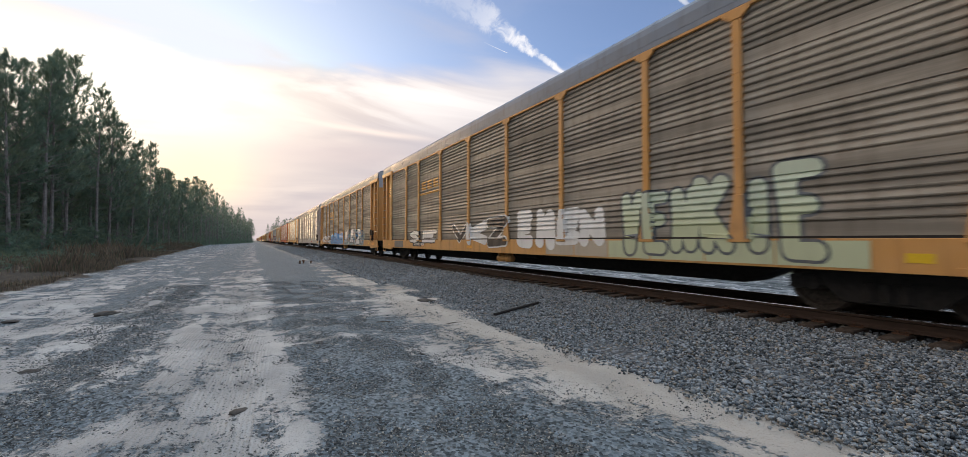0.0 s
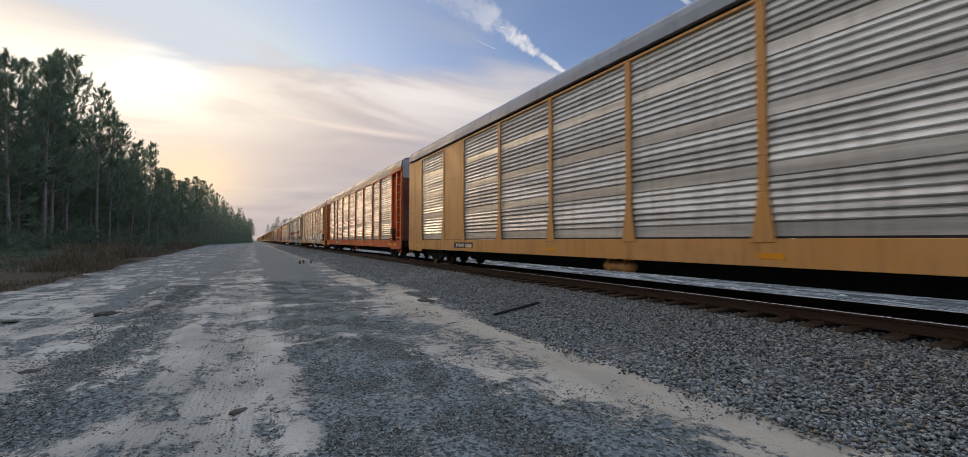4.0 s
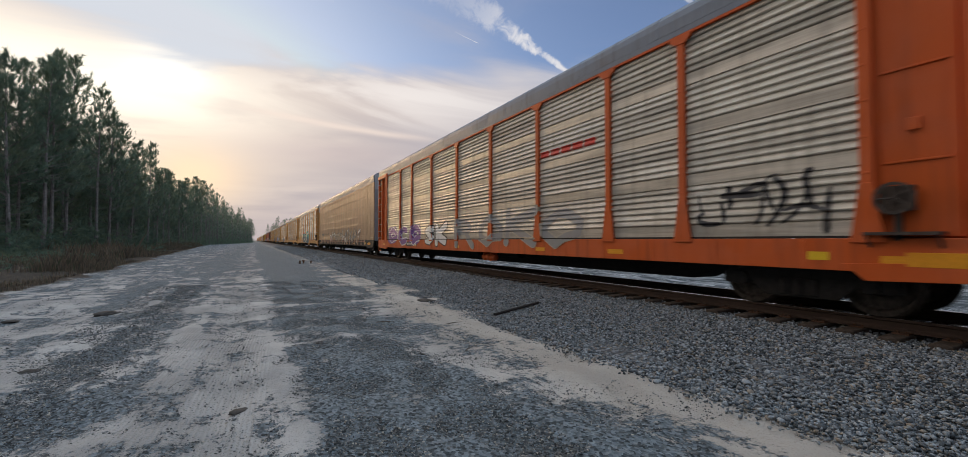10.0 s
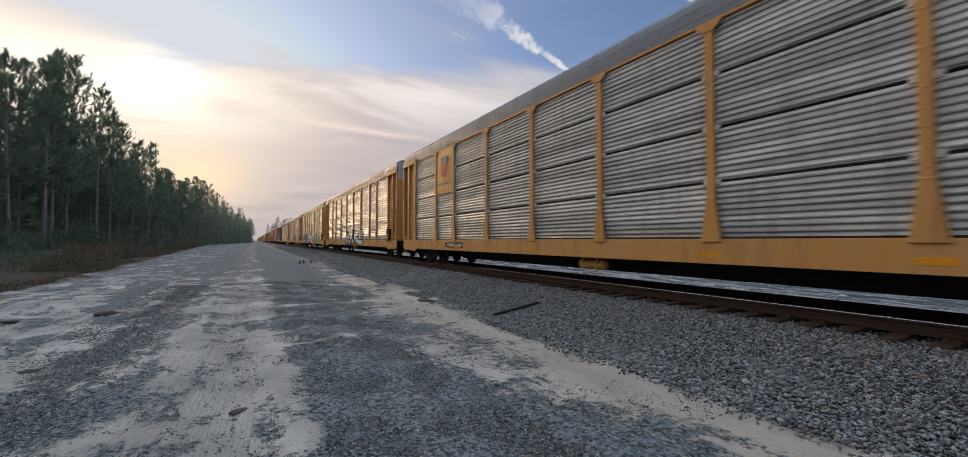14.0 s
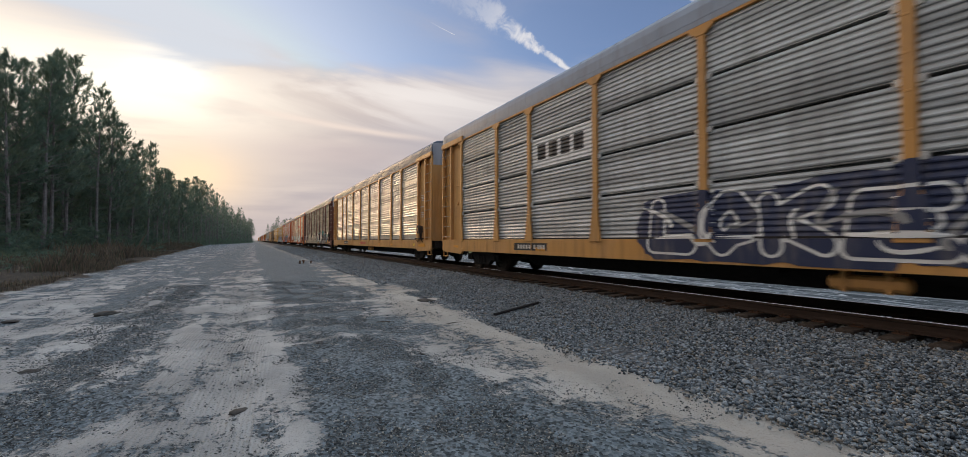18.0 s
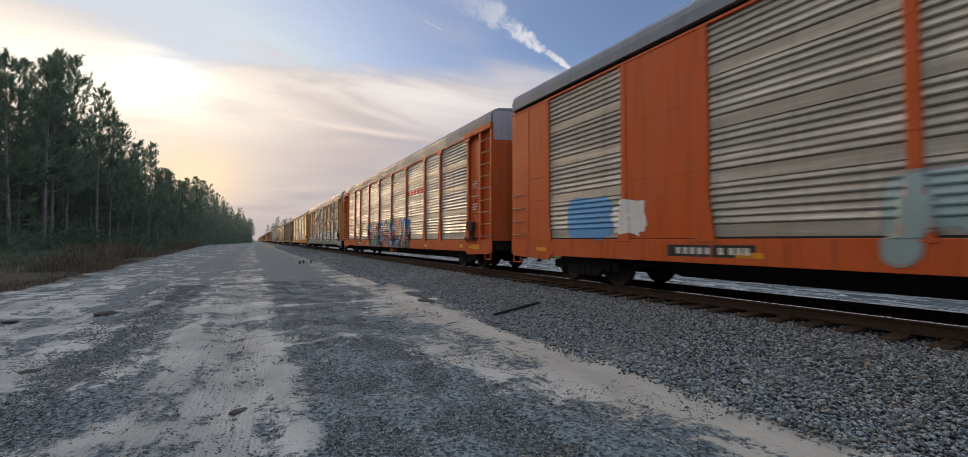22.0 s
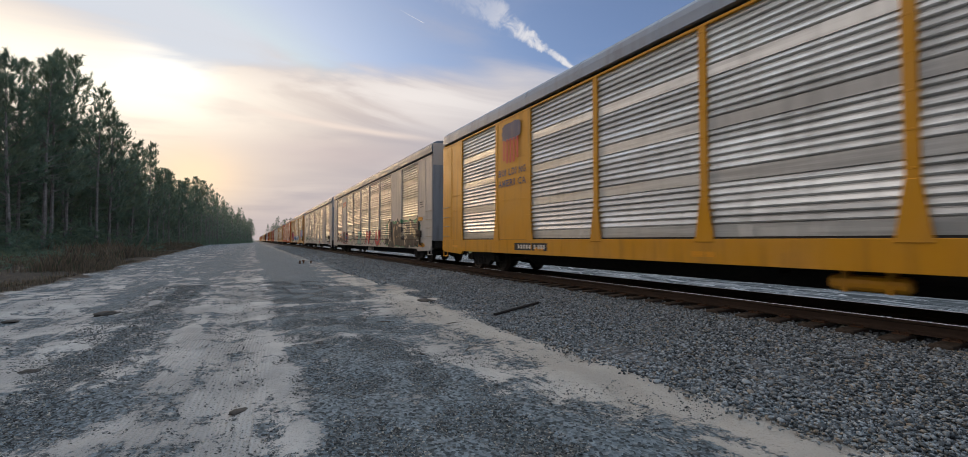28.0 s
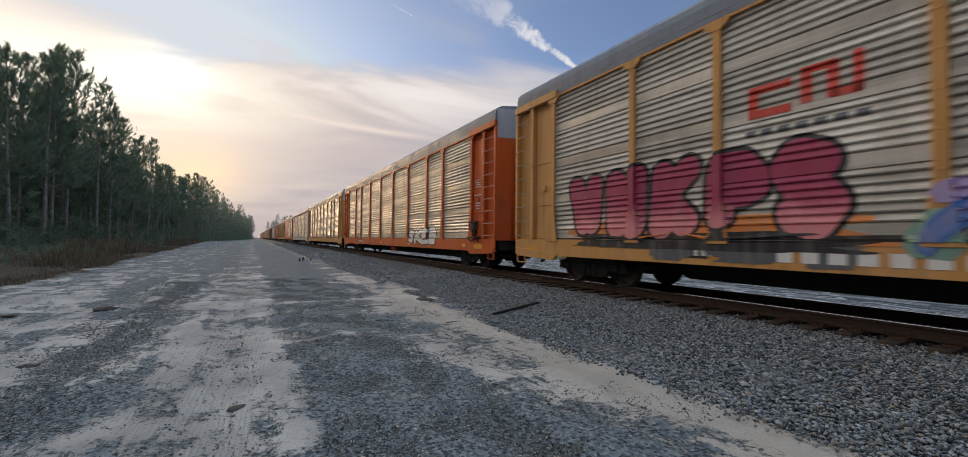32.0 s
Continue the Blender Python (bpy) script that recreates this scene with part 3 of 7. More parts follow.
def build_ballast():
    xs = np.concatenate([np.arange(3.9, 7.8, 0.13), np.arange(7.8, 13.7, 0.35)])
    ys = spread(0.0, 30.0, 0.16, 1.15, -60, 1900)
    x, y = np.meshgrid(xs, ys)
    toe = 0.16 * ripples(y * 0.7, y * 0, 21, 10, 0.1, 1.0)
    z = bed_height(x - toe * np.clip((6.0 - x) / 2, 0, 1)) - 0.02 + 0.02 * ripples(x, y, 5, 16, 0.5, 3.0)
    v = np.stack([x, y, z], -1).reshape(-1, 3)
    ny, nx = x.shape
    i = (np.arange(ny - 1)[:, None] * nx + np.arange(nx - 1)[None]).ravel()
    m, n = material("ballast_bed")
    p = n.add("ShaderNodeTexCoord").outputs["Object"]
    vo = n.add("ShaderNodeTexVoronoi", {"Vector": p, "Scale": 17.0, "Randomness": 1.0})
    r = n.add("ShaderNodeSeparateColor", {0: vo.outputs["Color"]}).outputs[0]
    c = n.mix(r, (0.070, 0.080, 0.092, 1), (0.235, 0.255, 0.275, 1))
    # shade in the gaps between stones, painted into the colour
    c = n.mix(n.span(vo.outputs["Distance"], 0.35, 0.7, 0.0, 0.75), c, (0.05, 0.05, 0.05, 1))
    c = n.mix(n.span(n.noise(p, 0.5, 5), 0.5, 0.75, 0.0, 0.35), c, (0.30, 0.27, 0.22, 1))
    finish(n, c, 0.9, 0.0, n.math("MULTIPLY", vo.outputs["Distance"], -1.0), 0.9, 0.05, 0.25)
    bed = new("ballast_bed", fast_mesh("ballast_bed", v, np.stack([i, i + 1, i + nx + 1, i + nx], 1), m, True))
    tagged(bed, "sloping bed of crushed grey stone under the track", "ballast", kind="structure")

    stone = island("crushed_stone", (0.036, 0.047, 0.056), (0.335, 0.375, 0.405), 0.85, (0.25, 0.225, 0.19))

    def scatter(name, n, x0, x1, y0, y1, s0, s1, label, skew=1.0, form=ICO):
        px, py = rng.uniform(x0, x1, n), y0 + (y1 - y0) * rng.uniform(0, 1, n) ** skew
        if x0 < 4.5:
            toe = 4.0 + 0.16 * ripples(py * 0.7, py * 0, 21, 10, 0.1, 1.0)
            keep = px > toe - 0.25 * rng.uniform(0, 1, n) ** 3
            px, py = px[keep], py[keep]
        s = rng.uniform(s0, s1, len(px)) * np.exp(rng.normal(0, 0.22, len(px)))
        pz = np.maximum(bed_height(px), 0.0) + rng.uniform(-0.015, 0.02, len(px))
        tagged(heap(name, stone, rng, np.stack([px, py, pz], 1), s, form, 0.75, 0.5), label, "ballast", kind="stuff")

    grey = "loose crushed grey ballast stones on the shoulder"
    scatter("ballast_stones", 46000, 3.7, 7.75, 0.3, 7.0, 0.011, 0.022, grey)
    scatter("ballast_stones", 40000, 3.7, 7.75, 7.0, 15.0, 0.014, 0.027, grey, 1.1, OCTA)
    scatter("ballast_stones", 24000, 3.8, 7.75, 15.0, 34.0, 0.024, 0.044, grey, 1.5, OCTA)
    scatter("ballast_stones", 14000, 3.9, 7.75, 34.0, 110.0, 0.04, 0.075, grey, 1.6, OCTA)
    scatter("ballast_stones", 7000, 7.75, 13.0, 1.0, 40.0, 0.028, 0.05, "grey ballast stones between and beyond the rails", 1.4, OCTA)


def build_track():
    track = new("railway_track")
    track.location = (TRACK_X, 0, 0)
    tagged(track, "single railway track of rusty steel rails on dark wooden ties", "railway track", kind="structure")
    m, n = material("rail_steel")
    p = n.add("ShaderNodeTexCoord").outputs["Object"]
    z = n.add("ShaderNodeSeparateXYZ", {0: p}).outputs[2]
    g = n.noise(n.scaled(p, (8, 0.8, 8)), 3.0, 5, 0.6)
    rust = n.mix(g, (0.038, 0.026, 0.020, 1), (0.085, 0.054, 0.040, 1))
    top = n.span(z, RAIL_TOP - 0.006, RAIL_TOP - 0.001)
    finish(n, n.mix(top, rust, (0.62, 0.62, 0.63, 1)), n.span(top, 0, 1, 0.85, 0.22), top, g, 0.2, 0.004)
    half = [(0.076, 0.0), (0.076, 0.012), (0.03, 0.026), (0.009, 0.05), (0.009, 0.125), (0.034, 0.138), (0.036, 0.168), (0.026, 0.178)]
    prof = [(x, z + TIE_TOP) for x, z in half] + [(-x, z + TIE_TOP) for x, z in reversed(half)]
    me = Shape().prism(prof, -120, 1800).mesh("rail", m)
    for side in (-0.755, 0.755):
        part("rail", me, track, "rusty steel rail with a bright worn head", Matrix.Translation((side, 0, 0)))
    wood = plain("creosoted_wood", (0.060, 0.047, 0.038), 0.9, 0, 0.4, 6.0, 0.5, 0.02)
    rust_plain = plain("rusty_plate", (0.10, 0.055, 0.035), 0.85, 0.2, 0.35, 20.0)
    ties = [Shape().quad_box(-1.3, 1.3, -0.114, 0.114, -0.18, 0.0).mesh("tie", wood, 0.012)]
    plate = Shape().quad_box(-0.18, 0.18, -0.09, 0.09, 0.0, 0.014)
    for sx in (-0.105, 0.105):
        for sy in (-0.05, 0.05):
            plate.quad_box(sx - 0.014, sx + 0.014, sy - 0.014, sy + 0.014, 0.012, 0.04)
    plate = plate.mesh("tie_plate", rust_plain)
    r = random.Random(5)
    for i in range(240):
        y = -6 + i * 0.497
        t = part("tie", ties[0], track, "", pose(r.uniform(-0.05, 0.05), y + r.uniform(-0.03, 0.03), TIE_TOP + r.uniform(-0.012, 0.002), 0, 0, r.uniform(-1.2, 1.2)))
        if i < 60:
            for side in (-0.755, 0.755):
                part("tie_plate", plate, t, "", pose(side, 0, 0.0))
    rest = Shape()
    for i in range(700):
        y = -6 + (240 + i) * 0.497
        rest.quad_box(-1.3, 1.3, y - 0.114, y + 0.114, TIE_TOP - 0.18, TIE_TOP)
    tagged(part("far_ties", rest.mesh("far_ties", wood), track), kind="stuff")
    # an old iron bar left on the shoulder, some spikes farther off
    bar = new("iron_bar", Shape().prism([(-0.03, 0), (0.03, 0), (0.036, 0.02), (0.015, 0.045), (-0.015, 0.045), (-0.036, 0.02)], -0.68, 0.68).mesh(
        "iron_bar", plain("black_iron", (0.018, 0.016, 0.015), 0.7, 0.2, 0.4, 12.0), 0.004))
    bar.matrix_basis = pose(4.97, 7.69, 0.085, 4.6, 0, -76.5)
    tagged(bar, "dark rusty iron bar lying on the ballast", "scrap iron")
    peg = Shape().tube((0, 0, 0), (0, 0, 0.16), 0.05, 0.04, 7).tube((0, 0, 0.14), (0.02, 0, 0.22), 0.08, 0.05, 7).mesh("spike_keg", rust_plain)
    for x, y, s in ((2.70, 30.2, 1.0), (2.95, 30.6, 1.15), (3.35, 30.0, 0.9)):
        o = new("stake", peg)
        o.matrix_basis = pose(x, y, 0.0, r.uniform(-8, 8), r.uniform(-8, 8), r.uniform(0, 90)) @ Matrix.Scale(s, 4)
        tagged(o, "short dark stub standing at the foot of the ballast", "stake", "stubs beside the ballast")


def build_gravel():
    """Loose chips, clods and sticks on the road."""
    chip = island("road_chips", (0.03, 0.034, 0.036), (0.24, 0.255, 0.26), 0.9, (0.42, 0.40, 0.35))
    n = 84000
    x = np.concatenate([rng.normal(1.35, 0.75, n // 2), rng.uniform(-5.0, 4.0, n // 4), rng.normal(-1.9, 0.35, n // 4)])
    y = 2.4 + 15.0 * rng.uniform(0, 1, len(x)) ** 1.7
    s = np.exp(rng.normal(-5.0, 0.38, len(x))) * (1 + y * 0.035)
    z = 0.030 * ripples(x, y, 3, 16, 0.12, 0.9) + 0.002
    tagged(heap("road_gravel", chip, rng, np.stack([x, y, z], 1), s, OCTA, 0.6), "fine grey gravel strewn over the sandy road", "gravel", kind="stuff")
    clod = plain("dark_clod", (0.07, 0.062, 0.055), 0.95, 0, 0.35, 14, 0.6, 0.03)
    r = random.Random(8)
    for x, y, s in ((-2.70, 11.7, 0.16), (-4.06, 11.5, 0.08), (-2.31, 7.0, 0.07), (3.89, 10.3, 0.16), (-0.1, 4.5, 0.05), (0.9, 6.9, 0.05)):
        bm = bmesh.new()
        bmesh.ops.create_icosphere(bm, subdivisions=2, radius=s)
        for v in bm.verts:
            v.co *= 1 + 0.5 * noise.noise(v.co * (2.2 / s) + Vector((x, y, 0)))
            v.co.z *= 0.38
        me = bpy.data.meshes.new("clod")
        bm.to_mesh(me)
        bm.free()
        me.materials.append(clod)
        o = new("earth_clod", me)
        o.matrix_basis = pose(x, y, 0.0, 0, 0, r.uniform(0, 180)) @ Matrix.Diagonal((1.6, 1, 1, 1))
        tagged(o, "dark clod of earth and roots on the road", "clod", "clods on the road")
    twig = plain("dead_twig", (0.09, 0.07, 0.055), 0.9)
    for x, y, a in ((2.75, 5.5, 40), (2.2, 8.0, -20), (-0.7, 5.6, 70), (3.3, 7.3, 15)):
        s = Shape().tube((-0.16, 0, 0.012), (0.02, 0.02, 0.014), 0.008, 0.007, 6).tube((0.02, 0.02, 0.014), (0.18, -0.02, 0.01), 0.007, 0.004, 6)
        o = new("twig", s.mesh("twig", twig))
        o.matrix_basis = pose(x, y, 0.0, 0, 0, a)
        tagged(o, "thin dead twig lying on the sandy road", "twig", "twigs on the road")


# ---------------------------------------------------------------- woods
def tuft_form(r, blades):
    """A bottle brush of long needles about a shoot that points along +z."""
    v, f = [], []
    for i in range(blades):
        a, tilt, ln = r.uniform(0, 6.28), r.uniform(0.22, 1.0), r.uniform(0.45, 0.78)
        o = Vector((0, 0, -0.6 + 0.95 * (i + r.random()) / blades))
        d = Vector((math.sin(tilt) * math.cos(a), math.sin(tilt) * math.sin(a), math.cos(tilt)))
        s = d.orthogonal().normalized() * 0.038
        k = len(v)
        v += [o - s, o + s, o + d * ln]
        f.append((k, k + 1, k + 2))
    return np.array([tuple(p) for p in v]), np.array(f)


def build_pine(seed, height, needles, bark, limbs=34, tufts=9, blades=13, low=0.42):
    """Trunk and crown of a tall plantation pine with a ragged, open top."""
    r = random.Random(seed)
    trunk = Shape()
    cx, cy = r.uniform(-0.5, 0.5), r.uniform(-0.5, 0.5)
    bend = [Vector((cx * (i / 7) ** 2 + r.uniform(-0.04, 0.04), cy * (i / 7) ** 2 + r.uniform(-0.04, 0.04), height * i / 7)) for i in range(8)]
    for i in range(7):
        trunk.tube(bend[i] - Vector((0, 0, 0.05)), bend[i + 1], 0.17 * (1 - i / 7.6), 0.17 * (1 - (i + 1) / 7.6), 7, i in (0, 6))

    def along(h):
        t = min(6.999, h / height * 7)
        return bend[int(t)].lerp(bend[int(t) + 1], t - int(t))
    forms = [tuft_form(r, blades) for _ in range(4)]
    cv, cf, count = [], [], 0

    def tuft(at, d, size):
        nonlocal count
        fv, ff = forms[r.randrange(4)]
        rot = np.array(d.to_track_quat("Z", "Y").to_matrix() @ Matrix.Rotation(r.uniform(0, 6.28), 3, "Z"))
        cv.append(fv @ rot.T * size + np.array(at))
        cf.append(ff + count)
        count += len(fv)
    for i in range(limbs):
        u = (i + r.random()) / limbs
        h = height * (low + (0.985 - low) * u)
        reach = (0.45 + 3.7 * (1 - u) ** 0.72 * (0.6 + 0.4 * min(1, u * 4))) * r.uniform(0.5, 1.15) * height / 19
        a = r.uniform(0, 6.28)
        rise = 0.15 + 0.75 * u
        d = Vector((math.cos(a), math.sin(a), rise)).normalized()
        base = along(h)
        tip = base + d * reach + Vector((0, 0, 0.12 * reach))
        trunk.tube(base, tip, 0.035 * (1.3 - u), 0.010, 4, False)
        for _ in range(max(3, int(tufts * min(1.0, 0.35 + reach / 2.4)))):
            t = r.uniform(0.22, 1.0) ** 0.65
            spray = Vector((r.gauss(0, 0.34), r.gauss(0, 0.34), r.gauss(0.12, 0.22))) * min(1.0, 0.4 + reach * 0.4)
            tuft(base.lerp(tip, t) + spray, (d * 0.8 + Vector((r.gauss(0, 0.3), r.gauss(0, 0.3), 0.85))).normalized(), r.uniform(0.40, 0.72))
    for i in range(9):
        tuft(along(height * (0.95 + 0.05 * i / 9)), Vector((r.gauss(0, 0.5), r.gauss(0, 0.5), 1)).normalized(), r.uniform(0.35, 0.5))
    for i in range(int(limbs * 0.35)):
        h = height * r.uniform(0.12, low)
        a = r.uniform(0, 6.28)
        b = along(h)
        trunk.tube(b, b + Vector((math.cos(a), math.sin(a), r.uniform(-0.2, 0.3))) * r.uniform(0.4, 1.4), 0.02, 0.005, 3, False)
    tree = new("pine_tree")
    part("trunk", trunk.mesh("trunk", bark), tree, "grey-brown pine trunk with dead lower branches")
    part("crown", fast_mesh("crown", np.concatenate(cv), np.concatenate(cf), needles), tree, "ragged crown of long dark green needles")
    return tagged(tree, "tall slender pine with a ragged green top", "tree", "pines along the road")


def needle_material(name, low, high):
    m, n = material(name)
    r = n.add("ShaderNodeNewGeometry").outputs["Random Per Island"]
    p = n.add("ShaderNodeTexCoord").outputs["Object"]
    c = n.mix(r, (*low, 1), (*high, 1))
    c = n.mix(n.span(n.noise(p, 0.7, 4), 0.45, 0.7, 0.0, 0.45), c, (high[0] * 1.5, high[1] * 1.15, high[2] * 0.8, 1))
    b = n.add("ShaderNodeBsdfPrincipled", {"Base Color": c, "Roughness": 0.6, "Specular IOR Level": 0.25}).outputs[0]
    t = n.add("ShaderNodeBsdfTranslucent", {0: c}).outputs[0]
    n.add("ShaderNodeOutputMaterial", {0: n.add("ShaderNodeMixShader", {0: 0.5, 1: b, 2: t}).outputs[0]})
    return m


def build_woods():
    bark = plain("pine_bark", (0.20, 0.185, 0.18), 0.95, 0, 0.4, 5.0, 0.6, 0.03)
    needles = needle_material("pine_needles", (0.115, 0.180, 0.140), (0.185, 0.255, 0.185))
    kinds = [build_pine(40 + i, h, needles, bark, 58, 9, 26, lo) for i, (h, lo) in enumerate(((18.6, 0.33), (17.4, 0.30), (16.4, 0.26), (19.2, 0.36), (15.2, 0.20)))]
    small = [build_pine(60 + i, h, needles, bark, 38, 7, 15, lo) for i, (h, lo) in enumerate(((18.0, 0.20), (16.8, 0.24), (15.6, 0.18)))]
    r = random.Random(11)
    spots = []
    for row, (back, gap) in enumerate(((0.0, 2.5), (2.6, 3.0), (6.0, 4.0), (10.5, 5.5), (16.0, 8.0))):
        y = 38.0
        while y < 385:
            x = -19.0 + 0.0507 * y - back + r.uniform(-0.9, 0.9)
            if y > 46 + 0.4 * back or row > 1:
                spots.append((x, y, y < 130 and row < 3, (1.0, 0.95, 0.95, 0.95, 0.95)[row]))
            y += gap * r.uniform(0.6, 1.4) * (1 + y / 150)
    # unseen rows beside the camera, added to darken reflections in the car sides
    for row, (back, gap) in enumerate(((0.0, 3.2), (3.0, 4.0), (7.0, 5.0))):
        y = -90.0
        while y < 44:
            spots.append((-23.0 - back + r.uniform(-0.9, 0.9), y, False, 1.0))
            y += gap * r.uniform(0.7, 1.3)
    used = set()
    for x, y, near, less in spots:
        pool = kinds if near else small
        k = r.randrange(len(pool))
        m = pose(x, y, max(0.0, min(0.35, (-5.5 - x) * 0.05)) - 0.03, r.uniform(-1.5, 1.5), r.uniform(-1.5, 1.5), r.uniform(0, 360)) @ Matrix.Scale(r.uniform(0.84, 1.06) * less * float(np.interp(y, (30, 36, 36.01, 44, 52, 60, 64, 68, 74, 88, 114, 137, 200), (1.0, 1.0, 0.9, 1.03, 1.06, 1.08, 1.02, 0.94, 0.89, 0.86, 0.85, 0.92, 0.96))), 4)
        if pool[k] in used:
            o = copy_thing(pool[k], Matrix.Identity(4))
        else:
            o = pool[k]
            used.add(o)
        o.matrix_basis = m
    # woods beyond the track, and the stand where the line goes out of sight
    for i in range(62):
        if i < 22:
            x, y, s = r.uniform(13.5, 34), r.uniform(430, 560), r.uniform(1.0, 1.35)
        else:
            x, y, s = r.uniform(62, 84), -20 + (i - 22) * 3.4 + r.uniform(-2, 2), r.uniform(0.32, 0.48)
        o = copy_thing(small[i % 3], Matrix.Identity(4))
        o.matrix_basis = pose(x, y, -0.05, 0, 0, r.uniform(0, 360)) @ Matrix.Scale(s, 4)
        tagged(o, "distant pine in the woods beyond the track", "tree", "pines beyond the track")
    # far woods that close the view all round, and the dark inside of the pine stand
    g = np.random.RandomState(3)
    n = 3600
    az, d = np.concatenate([g.uniform(30, 110, n // 2), g.uniform(-175, -60, n // 2)]), g.uniform(120, 400, n)
    px, py = np.sin(np.radians(az)) * d, np.cos(np.radians(az)) * d
    ok = np.where(px > 0, px > 66, px < -45)
    px, py = px[ok], py[ok]
    c = np.stack([px, py, g.uniform(0.5, 9.0, len(px))], 1)
    far = heap("far_woods", needles, g, c, g.uniform(1.0, 2.3, len(px)), ICO, 1.0)
    tagged(far, "dense dark far woods round the clearing", "woods", kind="stuff")
    tv, tf = tuft_form(random.Random(2), 22)

    def brush(name, n, d0, d1, z1, s0, s1, label):
        # a quarter of it stands out of view, among the unseen rows
        y = np.where(g.uniform(0, 1, n) < 0.25, g.uniform(-90, 45, n), 26 + 365 * g.uniform(0, 1, n) ** 1.5)
        x = np.where(y > 40, -19.0 + 0.0507 * y, -24.0) - g.uniform(d0, d1, n)
        z = np.where(y > 40, 1.0, 0.8) * z1 * g.uniform(0.02, 1.0, n)
        s = g.uniform(s0, s1, n)
        tagged(heap(name, needles, g, np.stack([x, y, z], 1), s, (tv, tf), 1.0), label, "brush", kind="stuff")
    brush("thicket", 16000, 2.0, 16.0, 9.0, 0.9, 1.7, "dark thicket of branches inside the pine stand")
    brush("thicket", 12000, 16.0, 34.0, 13.0, 1.4, 2.6, "dark mass of pines deep in the stand")
    # brush at the foot of the pines
    n = 14000
    y = 30 + 330 * g.uniform(0, 1, n) ** 1.8
    x = -18.0 + 0.0507 * y - g.exponential(2.5, n) + g.normal(0, 0.7, n)
    z = g.uniform(0.1, 1.0, n) ** 1.5 * g.uniform(0.7, 3.8, n)
    tagged(heap("underbrush", needles, g, np.stack([x, y, z], 1), g.uniform(0.35, 0.8, n), (tv, tf), 0.9), "dark green underbrush at the foot of the pines", "brush", kind="stuff")
    n = 2600
    y = 14 + 150 * g.uniform(0, 1, n) ** 1.6
    x = -8.2 - 0.02 * y - 10.0 * g.uniform(0, 1, n) ** 0.8
    x, y = x[x > -20], y[x > -20]
    z = np.clip((-5.5 - x) * 0.05, 0, 0.35) + g.uniform(0.05, 0.45, len(x))
    tagged(heap("weeds", needles, g, np.stack([x, y, z], 1), g.uniform(0.25, 0.5, len(x)), (tv, tf), 0.9), "low dark green weeds between road verge and pines", "weeds", kind="stuff")


def build_grass():
    """Dry blades on the verge, thick towards the trees."""
    g = np.random.RandomState(6)
    n = 170000
    y = 5 + 170 * g.uniform(0, 1, n) ** 1.9
    edge = -5.35 - 0.043 * y - 0.25 * ripples(y * 0.3, y * 0, 31, 8, 0.2, 1.0)
    x = edge - g.exponential(3.6, n)
    clump = ripples(x, y, 33, 12, 0.15, 0.9)
    keep = (g.uniform(-0.8, 0.6, n) < clump) & (x > -24)
    x, y = x[keep], y[keep]
    n = len(x)
    tall = np.clip(ripples(x, y, 41, 12, 0.08, 0.5) * 0.9 + 0.55, 0.15, 1.3)
    h = (0.10 + 0.42 * np.clip((edge[keep] - x) / 1.6, 0, 1) * tall) * np.exp(g.normal(0, 0.3, n))
    a, lean = g.uniform(0, 6.28, n), g.uniform(0.03, 0.26, n)
    w = 0.004 + 0.00022 * y
    base = np.stack([x, y, np.clip((-5.5 - x) * 0.05, 0, 0.35) - 0.02], 1)
    side = np.stack([np.cos(a) * w, np.sin(a) * w, a * 0], 1)
    bend = np.stack([-np.sin(a) * lean * h, np.cos(a) * lean * h, h], 1)
    v = np.stack([base - side, base + side, base + bend * 0.6 + side * 0.7, base + bend * np.array([1.5, 1.5, 1.0])], 1).reshape(-1, 3)
    f = np.arange(4 * n).reshape(-1, 4)
    m = island("dry_grass", (0.075, 0.060, 0.046), (0.25, 0.185, 0.12), 0.8, (0.08, 0.10, 0.05), 3.0)
    tagged(new("dry_grass", fast_mesh("dry_grass", v, f, m)), "dry golden-brown grass on the verge before the pines", "grass", kind="stuff")


